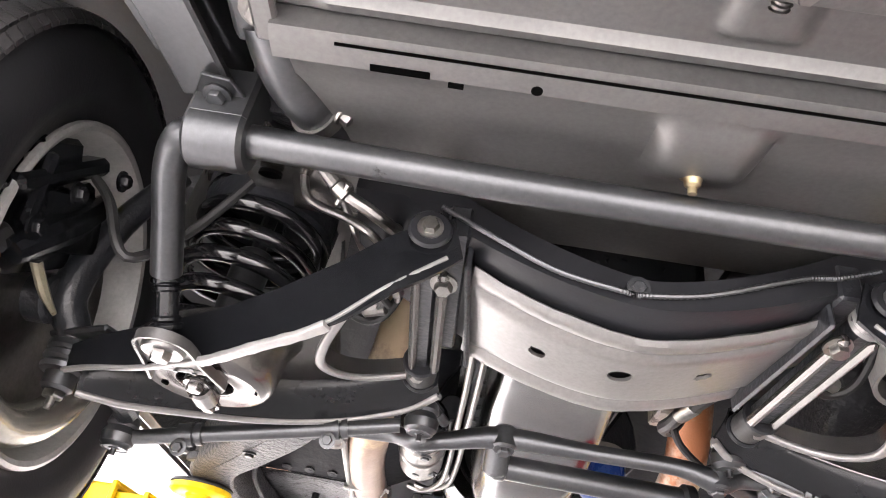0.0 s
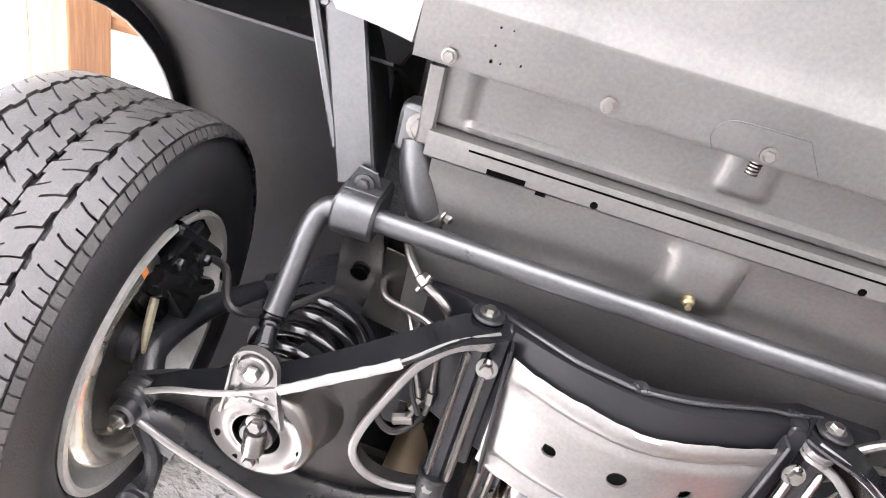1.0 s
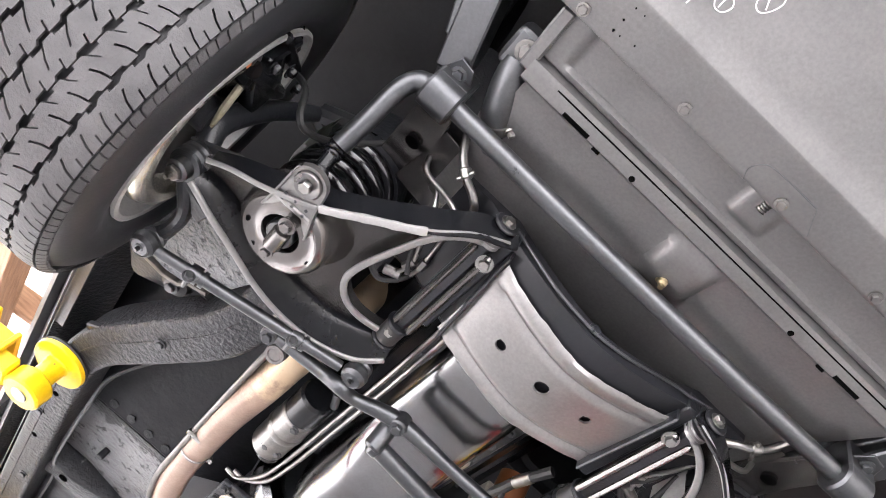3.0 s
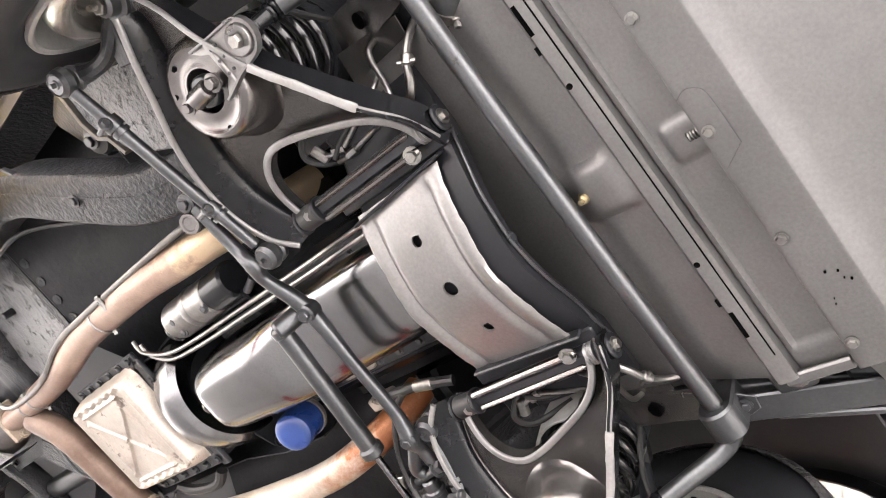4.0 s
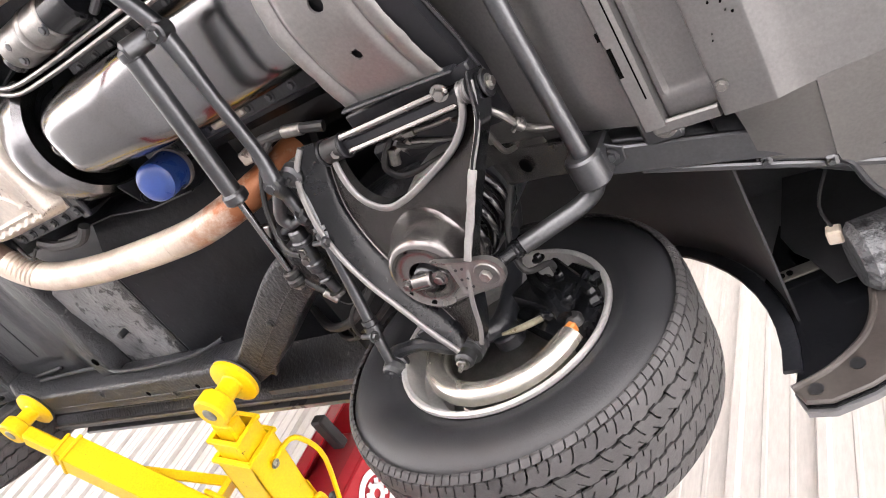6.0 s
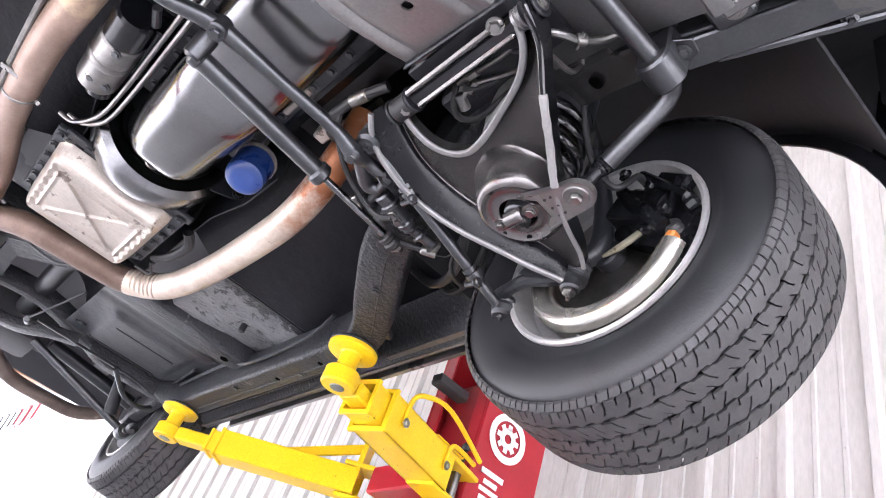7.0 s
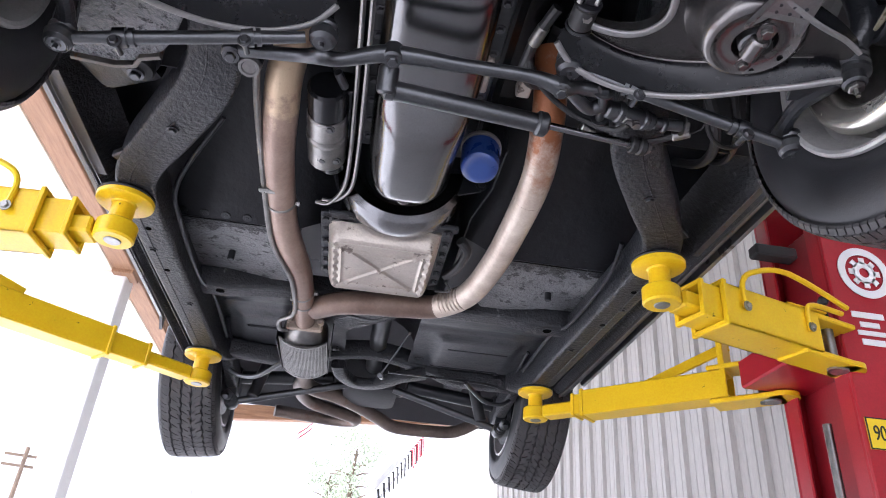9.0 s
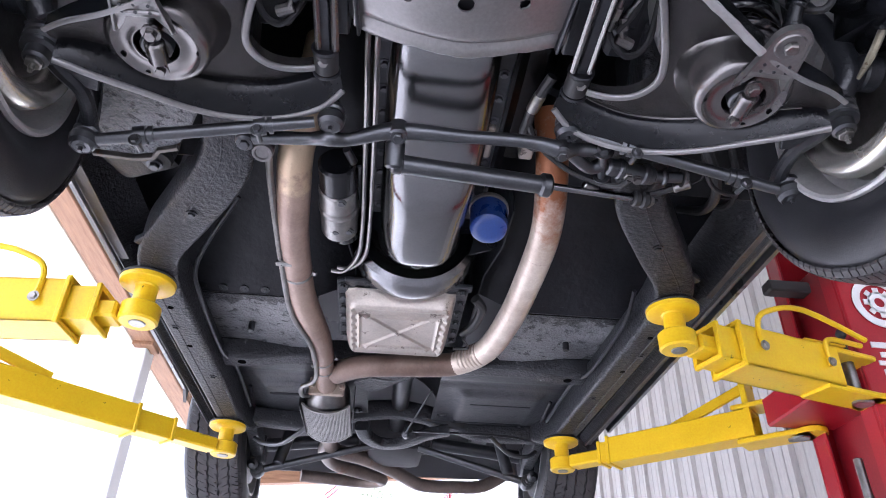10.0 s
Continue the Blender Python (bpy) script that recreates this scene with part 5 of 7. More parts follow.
# bolt heads and drain holes along the rails
for s in (-1, 1):
    bm = nb()
    for x, y in ((0.655, 0.93), (0.652, 1.17), (0.640, 1.62)):
        lathe(bm, [(0, -0.0012), (0.008, -0.0012), (0.008, 0.002), (0, 0.002)], Matrix.Translation(P(s, x, y, 1.777)), 14)
    parts("rail_hole", bm, hole_shade, car)
    bm = nb()
    for x, y, z in ((0.520, 0.500, 1.786), (0.625, 1.40, 1.777), (0.668, 1.05, 1.777)):
        hexbolt(bm, P(s, x, y, z), (0, 0, -1), 0.009, 0.007)
    parts("rail_bolt", bm, chassis, car)

# cross rails
bm = nb()
sweep(bm, [V(CX + x, 1.395 + (0.05 if abs(x) < 0.45 else 0), 1.866 + (0.038 if abs(x) < 0.45 else 0)) for x in (-0.62, -0.52, -0.40, -0.25, 0, 0.25, 0.40, 0.52, 0.62)], rrect(0.085, 0.07, 0.012, 3))
cr = part("transmission_crossmember", bm, undercoat, car, "undercoated cross rail under the gearbox")
bm = nb()
for x, y in ((-0.54, 1.39), (0.54, 1.39), (0.03, 1.44)):
    lathe(bm, [(0, -0.001), (0.014, -0.001), (0.014, 0.001), (0, 0.001)], Matrix.Translation((CX + x, y, 1.8305 if abs(x) > 0.3 else 1.8685)), 14)
parts("rail_hole", bm, hole_shade, cr)
bm = nb()
sweep(bm, spline([V(CX - 0.62, 1.98, 1.86), V(CX - 0.35, 2.00, 1.85), V(CX - 0.22, 2.02, 1.90), V(CX, 2.03, 1.93), V(CX + 0.22, 2.06, 1.90), V(CX + 0.35, 2.08, 1.87), V(CX + 0.62, 2.06, 1.865)], 5), rrect(0.065, 0.07, 0.014, 3))
rr = part("rear_crossmember", bm, undercoat, car, "undercoated rear cross rail")
bm = nb()
sweep(bm, spline([V(-0.14, 2.00, 1.845), V(-0.12, 2.08, 1.832), V(-0.06, 2.15, 1.825), V(0.03, 2.13, 1.825), V(0.12, 2.06, 1.84), V(0.22, 2.04, 1.86)], 6), rrect(0.055, 0.04, 0.010, 3))
part("curved_strut", bm, undercoat, car, "curved pressed strut behind the cross rail")

# ---- floor ----


def fix_sheet(name, fn, nu, nv, mat, label="", t=0.004, parent=None):
    bm = nb()
    sheet(bm, fn, nu, nv, t)
    return part(name, bm, mat, parent or car, label)


for s in (-1, 1):
    # toe board sloping down to the footwell, then the floor behind it
    def toe(u, v, s=s):
        x = lerp(0.16, 0.80, u)
        y = lerp(0.40, 1.06, v)
        z = lerp(2.16, 1.905, v ** 1.3) + (0.07 * max(0, (0.30 - x) / 0.14) if x < 0.30 else 0)
        return V(CX + s * x, y, z)

    tb = fix_sheet("toe_board", toe, 14, 12, floor_glass, "black fibreglass toe board", parent=car)

    def foot(u, v, s=s):
        x = lerp(0.29, 0.66, u)
        y = lerp(1.06, 1.46, v)
        e = min(u, 1 - u) * 0.37
        z = 1.900 + 0.03 * max(0, (0.02 - e) / 0.02) + 0.004 * math.sin(9 * u + 3) * math.sin(7 * v)
        return V(CX + s * x, y, z)

    ft = fix_sheet("footwell_floor", foot, 30, 16, floor_patch, "mottled grey patched footwell floor")
    bm = nb()
    cyl(bm, P(s, 0.50, 1.24, 1.87), P(s, 0.50, 1.24, 1.905), 0.011, 12, 0.002)
    part("drain_plug", bm, chassis, ft)
    bm = nb()
    for i in range(6):
        hexbolt(bm, P(s, 0.32 + 0.06 * i, 1.045, 1.912), (0, -0.3, -1), 0.006, 0.003, 2.2)
    parts("floor_rivet", bm, chassis, ft)

    def seat_floor(u, v, s=s):
        x = lerp(0.13, 0.78, u)
        y = lerp(1.44, 2.12, v)
        z = 1.895
        if 0.12 < u < 0.62 and 0.34 < v < 0.86:
            z -= 0.012 * min(1, (u - 0.12) / 0.03, (0.62 - u) / 0.03, (v - 0.34) / 0.04, (0.86 - v) / 0.04)
        z += 0.006 * math.exp(-((v - 0.25) / 0.03) ** 2) + 0.006 * math.exp(-((u - 0.72) / 0.015) ** 2)
        return V(CX + s * x, y, z)

    sf = fix_sheet("seat_floor", seat_floor, 44, 36, floor_mid, "black pressed floor under the seat")
    for xa_, ya_, xb_, yb_ in ((0.26, 1.79, 0.50, 1.79), (0.22, 1.99, 0.50, 1.99), (0.565, 1.73, 0.585, 2.04)):
        bm = nb()
        obox(bm, P(s, xa_, ya_, 1.883), P(s, xb_, yb_, 1.883), 0.014, 0.012, 0.004)
        part("floor_bead", bm, floor_glass, sf)
    bm = nb()
    for x, y in ((0.17, 1.95), (0.50, 2.02), (0.62, 1.55)):
        hexbolt(bm, P(s, x, y, 1.893), (0, 0, -1), 0.012, 0.012)
        obox(bm, P(s, x - 0.02, y, 1.888), P(s, x + 0.02, y, 1.888), 0.01, 0.006)
    parts("seat_bolt", bm, chassis, sf)

    def sill(u, v, s=s):
        prof = [(0.70, 1.94), (0.73, 1.90), (0.75, 1.86), (0.768, 1.84), (0.776, 1.845), (0.79, 1.90), (0.85, 1.97)] if s < 0 else [(0.70, 1.94), (0.745, 1.90), (0.77, 1.86), (0.795, 1.838), (0.81, 1.84), (0.83, 1.87), (0.86, 1.93)]
        f = u * (len(prof) - 1)
        i = min(int(f), len(prof) - 2)
        x, z = lerp(prof[i][0], prof[i + 1][0], f - i), lerp(prof[i][1], prof[i + 1][1], f - i)
        return V(CX + s * x, lerp(0.40, 2.06, v), z)

    fix_sheet("rocker_panel", sill, 18, 10, undercoat, "undercoated black rocker panel")
    bm = nb()
    q_ = 0 if s > 0 else 0.027
    obox(bm, P(s, 0.800 - q_, 0.42, 1.832), P(s, 0.785 - q_, 2.05, 1.832), 0.008 - q_ * 0.18, 0.012, 0.0015)
    part("sill_edge", bm, sill_metal if s > 0 else plate_grey, car, "pale sill edge strip")
    bm = nb()
    obox(bm, P(s, 0.785 - q_, 0.43, 1.842), P(s, 0.785 - q_, 0.80, 1.842), 0.030, 0.004, 0.001)
    part("sill_patch", bm, sill_metal if s > 0 else fender_inner, car, "bare weathered metal sill patch")


def tunnel(u, v):
    a = radians(lerp(-10, 190, u))
    y = lerp(0.55, 2.1, v)
    return V(CX - 0.18 * math.cos(a) * (1 if v > 0.1 else 1.15), y, 1.93 + 0.19 * math.sin(a))


fix_sheet("transmission_tunnel", tunnel, 16, 10, floor_glass, "black transmission tunnel")


def firewall(u, v):
    return V(CX + lerp(-0.8, 0.8, u), 0.42 + 0.0 * v, lerp(2.12, 2.5, v))


fix_sheet("firewall", firewall, 4, 4, floor_glass)

# ---- engine and gearbox ----
bm = nb()
box(bm, (CX - 0.16, 0.02, 1.955), (CX + 0.16, 0.66, 2.32), 0.02)
box(bm, (CX - 0.26, 0.08, 2.10), (CX + 0.26, 0.62, 2.36), 0.03)
eng = part("engine_block", bm, gloss_black, car, "black engine block")


def pan_fn(u, v):
    """The deep pan: u round the section, v along the car."""
    ys = [0.045, 0.065, 0.11, 0.18, 0.25, 0.31, 0.36, 0.415, 0.50, 0.595, 0.645, 0.668, 0.676]
    zs = [1.935, 1.898, 1.876, 1.868, 1.864, 1.850, 1.816, 1.780, 1.772, 1.772, 1.782, 1.815, 1.92]
    ws = [0.086, 0.094, 0.100, 0.103, 0.104, 0.104, 0.102, 0.100, 0.098, 0.095, 0.088, 0.080, 0.080]
    f = v * (len(ys) - 1)
    i = min(int(f), len(ys) - 2)
    t = f - i

    def cat_rom(q):
        a, b, c, d = q[max(i - 1, 0)], q[i], q[i + 1], q[min(i + 2, len(q) - 1)]
        return 0.5 * (2 * b + (c - a) * t + (2 * a - 5 * b + 4 * c - d) * t * t + (3 * b - a - 3 * c + d) * t ** 3)

    y, zb, w = cat_rom(ys), cat_rom(zs), cat_rom(ws)
    a = math.pi * u
    cx_, sx = math.cos(a), math.sin(a)
    k = 0.46 + 0.12 * min(1, max(0, (y - 0.30) / 0.12))
    px = math.copysign(abs(cx_) ** k, cx_) * w * (1 + 0.06 * (1 - sx))
    pz = 1.955 - (1.955 - zb) * abs(sx) ** k
    return V(CX - 0.008 - 0.008 * min(1, max(0, (y - 0.34) / 0.2)) + px, y, pz)


bm = nb()
sheet(bm, pan_fn, 40, 55, 0.002)
pan = part("oil_pan", bm, pan_steel, car, "satin dark steel oil pan with deep sump", smooth=50)
bm = nb()
for s in (-1, 1):
    obox(bm, (CX - 0.005 + s * 0.116, 0.06, 1.948), (CX - 0.005 + s * 0.116, 0.66, 1.948), 0.036, 0.010, 0.003)
obox(bm, (CX - 0.13, 0.06, 1.945), (CX + 0.13, 0.06, 1.945), 0.04, 0.010, 0.003)
flg = parts("pan_flange", bm, chassis, pan)
bm = nb()
for s in (-1, 1):
    for i in range(9):
        hexbolt(bm, (CX - 0.005 + s * 0.117, 0.10 + 0.065 * i, 1.943), (0, 0, -1), 0.0075, 0.008)
parts("pan_bolt", bm, satin, pan)
bm = nb()
hexbolt(bm, (CX - 0.02, 0.661, 1.80), (0, 1, -0.3), 0.011, 0.01)
part("drain_bolt", bm, zinc, pan)
# timing cover and pulley in front
bm = nb()
lathe(bm, [(0, 0), (0.075, 0), (0.08, 0.01), (0.08, 0.02), (0.072, 0.028), (0.08, 0.036), (0.08, 0.045), (0.05, 0.05), (0, 0.05)], axis_m((CX, 0.02, 1.965), (0, -1, 0)), 32)
part("crank_pulley", bm, gloss_black, eng)

# flywheel cover and bell housing
bm = nb()
lathe(bm, [(0.050, 0.034), (0.100, 0.02), (0.120, 0.0), (0.150, -0.004), (0.166, 0.008), (0.170, 0.03), (0.168, 0.07), (0.160, 0.09), (0.150, 0.09), (0.160, 0.06), (0.160, 0.03), (0.150, 0.006), (0.122, 0.01), (0.102, 0.028), (0.050, 0.042)], Matrix.Translation((CX - 0.022, 0.750, 1.958)) @ Matrix.Rotation(radians(-90), 4, "X"), 44, (0, 180))
cov = part("flywheel_cover", bm, cover_metal, car, "bright curved sheet flywheel cover")
bm = nb()
prism(bm, [(0.115, 0), (0.20, 0.03), (0.215, 0.06), (0.19, 0.07), (0.13, 0.09)], 0.006, pose(CX - 0.02, 0.755, 1.885, 90, 0, 0), 0.001)
hexbolt(bm, (CX + 0.18, 0.745, 1.93), (0, -1, 0), 0.010, 0.006)
part("cover_ear", bm, chassis, cov)
bm = nb()
lathe(bm, [(0, 0.0), (0.16, 0.0), (0.165, 0.02), (0.15, 0.08), (0.125, 0.15), (0, 0.15)], Matrix.Translation((CX - 0.022, 0.77, 1.975)) @ Matrix.Rotation(radians(-90), 4, "X"), 32)
box(bm, (CX - 0.15, 0.84, 1.84), (CX + 0.12, 1.22, 2.10), 0.02)
cyl(bm, (CX - 0.01, 1.2, 1.96), (CX - 0.01, 1.60, 1.95), 0.075, 20, 0.01)
gb = part("gearbox", bm, chassis, car, "dark gearbox case")
bm = nb()
cyl(bm, (CX, 1.58, 1.95), (CX, 2.35, 1.95), 0.036, 20, 0.004)
part("propeller_shaft", bm, satin, car)


def tp(u, v):
    x, y = lerp(-0.196, 0.101, u), lerp(0.868, 1.182, v)
    e = min(u, 1 - u) * 0.30
    g = min(v, 1 - v) * 0.34
    m_ = 0.035 - math.hypot(0.035 - e, 0.035 - g) if e < 0.035 and g < 0.035 else min(e, g)
    z = 1.790 + 0.050 * min(1, max(0, (0.020 - m_) / 0.020)) ** 1.8
    if m_ > 0.02:
        z += 0.004 * (min(1, (m_ - 0.02) / 0.01))
        for d in (abs((u - 0.5) - (v - 0.5)), abs((u - 0.5) + (v - 0.5))):
            z -= 0.0055 * math.exp(-(d / 0.016) ** 2) * (1 if 0.20 < v < 0.80 and 0.14 < u < 0.86 else 0)
        for c_ in (0.20, 0.80):
            z -= 0.0045 * math.exp(-((v - c_) / 0.012) ** 2) * (1 if 0.13 < u < 0.87 else 0)
        for c_ in (0.13, 0.87):
            z -= 0.0045 * math.exp(-((u - c_) / 0.012) ** 2) * (1 if 0.19 < v < 0.81 else 0)
        if u < 0.14 or u > 0.86:
            z -= 0.003 * math.sin(v * 46) * (1 if u < 0.10 or u > 0.90 else 0)
    # scalloped rim at the rear
    return V(CX + x, y, z)


bm = nb()
sheet(bm, tp, 84, 84, 0.003)
tpan = part("gearbox_pan", bm, alu, car, "cast aluminium gearbox pan with X ribs", smooth=40)
bm = nb()
for s, x in ((-1, -0.204), (1, 0.116)):
    obox(bm, (CX + x, 0.830, 1.843), (CX + x, 1.165, 1.843), 0.032, 0.012, 0.003)
obox(bm, (CX - 0.20, 0.838, 1.843), (CX + 0.14, 0.838, 1.843), 0.03, 0.012, 0.003)
obox(bm, (CX - 0.20, 1.162, 1.843), (CX + 0.12, 1.162, 1.843), 0.03, 0.012, 0.003)
parts("pan_flange", bm, chassis, tpan)
bm = nb()
for x in (-0.205, 0.117):
    for i in range(6):
        hexbolt(bm, (CX + x, 0.852 + 0.058 * i, 1.837), (0, 0, -1), 0.008, 0.009)
for i in range(4):
    hexbolt(bm, (CX - 0.14 + 0.07 * i, 0.832, 1.837), (0, 0, -1), 0.007, 0.007)
parts("pan_bolt", bm, chassis, tpan)
bm = nb()
tube(bm, [(CX + 0.16, 0.92, 1.86), (CX + 0.185, 0.96, 1.85), (CX + 0.175, 1.05, 1.845), (CX + 0.15, 1.12, 1.85)], 0.014, 10, sub=5)
tube(bm, [(CX + 0.15, 1.12, 1.83), (CX + 0.17, 1.16, 1.82), (CX + 0.13, 1.19, 1.83)], 0.004, 6, sub=5)
part("selector_cable", bm, black_rubber, gb)

# starter motor
bm = nb()
cyl(bm, (CX - 0.210, 0.460, 1.865), (CX - 0.210, 0.625, 1.865), 0.044, 24, 0.004)
lathe(bm, [(0.0445, 0.0), (0.0465, 0.003), (0.0465, 0.018), (0.0445, 0.021)], axis_m((CX - 0.210, 0.52, 1.865), (0, 1, 0)), 24)
st = part("starter_motor", bm, bare_steel, car, "grey steel starter motor")
bm = nb()
cyl(bm, (CX - 0.210, 0.38, 1.867), (CX - 0.210, 0.462, 1.865), 0.042, 24, 0.006)
cyl(bm, (CX - 0.165, 0.40, 1.90), (CX - 0.165, 0.56, 1.90), 0.026, 18, 0.004)
cyl(bm, (CX - 0.205, 0.60, 1.865), (CX - 0.195, 0.66, 1.87), 0.034, 18, 0.01)
part("end_cap", bm, gloss_black, st)
bm = nb()
for x, y, z in ((-0.215, 0.585, 1.826), (-0.185, 0.588, 1.831), (-0.20, 0.47, 1.825)):
    hexbolt(bm, (CX + x, y, z), (0, 0, -1), 0.008, 0.006)
cyl(bm, (CX - 0.19, 0.33, 1.86), (CX - 0.175, 0.37, 1.86), 0.009, 10)
parts("terminal", bm, satin, st)

# oil filter
ax = V(-0.08, -0.30, -0.95).normalized()
bm = nb()
lathe(bm, [(0.03, -0.035), (0.044, -0.033), (0.046, -0.028), (0.0445, -0.022), (0.0445, 0.026), (0.043, 0.036), (0.036, 0.043), (0.02, 0.046), (0, 0.046)], axis_m((CX + 0.141, 0.556, 1.872), ax), 32)
of = part("oil_filter", bm, blue_paint, car, "blue spin-on oil filter")
bm = nb()
lathe(bm, [(0.02, -0.045), (0.048, -0.045), (0.048, -0.034), (0.02, -0.034)], axis_m((CX + 0.141, 0.556, 1.872), ax), 28)
part("filter_seat", bm, alu, of)

# ---- exhaust ----
LP = [(-0.27, 0.30, 2.12), (-0.278, 0.325, 1.98), (-0.298, 0.375, 1.862), (-0.307, 0.47, 1.826), (-0.319, 0.62, 1.818), (-0.321, 0.82, 1.817), (-0.317, 0.95, 1.816), (-0.296, 1.10, 1.814), (-0.281, 1.22, 1.813), (-0.275, 1.40, 1.811), (-0.273, 1.56, 1.810)]
bm = nb()
tube(bm, [V(CX + x, y, z + 0.026) for x, y, z in LP], [0.036, 0.037, 0.0375, 0.038, 0.038, 0.038, 0.038, 0.038, 0.0365, 0.035, 0.0345], 24, sub=5)
ex = part("exhaust_pipe", bm, gold_pipe, car, "heat-stained steel exhaust pipe")
bm = nb()
for y, x in ((0.80, -0.321), (1.33, -0.277), (1.40, -0.275)):
    lathe(bm, [(0.0345, 0), (0.0405 if y < 1 else 0.038, 0.002), (0.0405 if y < 1 else 0.038, 0.008), (0.0345, 0.010)], axis_m((CX + x, y, 1.843 if y < 1 else 1.838), (0, 1, 0)), 24)
    hexbolt(bm, (CX + x + 0.040, y + 0.005, 1.838), (1, 0, -0.3), 0.006, 0.010)
parts("pipe_clamp", bm, bare_steel, ex)
RP = [(0.255, 0.36, 2.02), (0.262, 0.395, 1.935), (0.273, 0.475, 1.866), (0.284, 0.60, 1.835), (0.281, 0.80, 1.822), (0.268, 1.00, 1.813), (0.231, 1.18, 1.801), (0.150, 1.283, 1.796), (0.05, 1.308, 1.794), (-0.06, 1.322, 1.794), (-0.16, 1.358, 1.798), (-0.235, 1.44, 1.806)]
RQ = spline([V(CX + x, y, z + 0.026) for x, y, z in RP], 6)
bm = nb()
tube(bm, RQ[:21], 0.0372, 24)
part("exhaust_downpipe", bm, rust_pipe, car, "rust-orange exhaust downpipe")
bm = nb()
tube(bm, RQ[20:43], 0.0375, 24)
ex2 = part("exhaust_crossover", bm, rust_pipe, car, "tan heat-stained exhaust pipe crossing under the gearbox")
bm = nb()
tube(bm, RQ[42:], 0.0375, 24)
part("exhaust_joint", bm, brown_pipe, car, "rusty joint of the exhaust pipes")
bm = nb()
for i in range(7):
    t = i / 6
    lathe(bm, [(0.0365, 0), (0.0385, 0.004), (0.0365, 0.008)], axis_m((CX + lerp(0.220, 0.165, t), lerp(1.20, 1.270, t), 1.825), (-0.7, 0.75, 0)), 20)
part("bend_wrinkle", bm, exhaust_steel, ex2, kind="stuff")
# catalytic converter
bm = nb()
sweep(bm, [V(CX - 0.272, y, 1.835) for y in (1.585, 1.60, 1.64, 1.66, 1.90, 1.925, 1.965, 1.98)],
      [rrect(0.075 * a, 0.06 * a, 0.0285 * a, 6) for a in (0.9, 1.05, 1.9, 2.15, 2.15, 1.9, 1.05, 0.9)])
cat = part("catalytic_converter", bm, bare_steel, car, "steel catalytic converter with mesh shield")
bm = nb()
arch = lambda x: 1.764 + 0.034 * (abs(x) / 0.085) ** 2.4
for i in range(62):
    y = 1.655 + 0.0052 * i
    for k in range(8):
        xa, xb = -0.080 + 0.020 * k, -0.060 + 0.020 * k
        obox(bm, (CX - 0.275 + xa, y, arch(xa)), (CX - 0.275 + xb, y, arch(xb)), 0.0024, 0.0016)
for i in range(32):
    x = -0.0775 + 0.005 * i
    obox(bm, (CX - 0.275 + x, 1.655, arch(x) - 0.001), (CX - 0.275 + x, 1.972, arch(x) - 0.001), 0.0022, 0.0016)
for x in (-0.083, 0.083):
    obox(bm, (CX - 0.275 + x, 1.645, arch(x)), (CX - 0.275 + x, 1.98, arch(x)), 0.008, 0.006, 0.002)
for y in (1.649, 1.976):
    for k in range(8):
        xa, xb = -0.084 + 0.021 * k, -0.063 + 0.021 * k
        obox(bm, (CX - 0.275 + xa, y, arch(xa)), (CX - 0.275 + xb, y, arch(xb)), 0.010, 0.006)
part("mesh_shield", bm, bare_steel, cat, "", kind="stuff")
bm = nb()
for y in (1.575, 1.985):
    box(bm, (CX - 0.272 - 0.062, y - 0.006, 1.80), (CX - 0.272 + 0.062, y + 0.006, 1.87), 0.006)
    for x in (-0.05, 0.05):
        hexbolt(bm, (CX - 0.272 + x, y - 0.006, 1.835), (0, -1, 0), 0.010, 0.010)
parts("cat_flange", bm, exhaust_steel, cat)
bm = nb()
for s in (-1, 1):
    obox(bm, (CX - 0.272 + s * 0.096, 1.64, 1.825), (CX - 0.272 + s * 0.088, 1.95, 1.825), 0.003, 0.085, 0.001)
obox(bm, (CX - 0.15, 1.60, 1.85), (CX - 0.02, 1.52, 1.87), 0.1, 0.003, 0.001)
parts("heat_shield", bm, undercoat, cat)
TPth = [(-0.272, 1.99, 1.835), (-0.29, 2.20, 1.835), (-0.26, 2.36, 1.835), (-0.15, 2.46, 1.84), (-0.03, 2.62, 1.845), (0.06, 2.78, 1.85), (0.16, 2.93, 1.85), (0.34, 2.98, 1.86), (0.50, 3.0, 1.88), (0.66, 3.04, 1.98)]
bm = nb()
tube(bm, [V(CX + x, y, z + 0.01) for x, y, z in TPth], 0.032, 18, sub=5)
tube(bm, [V(CX + x, y, z) for x, y, z in [(-0.29, 2.25, 1.85), (-0.32, 2.45, 1.865), (-0.28, 2.66, 1.87), (-0.16, 2.78, 1.87), (-0.06, 2.86, 1.87), (-0.05, 2.95, 1.875), (-0.14, 3.0, 1.88), (-0.30, 2.97, 1.88), (-0.46, 2.93, 1.88)]], 0.03, 16, sub=5)
parts("tail_pipe", bm, dull_pipe, car, "stained steel twin tail pipes")

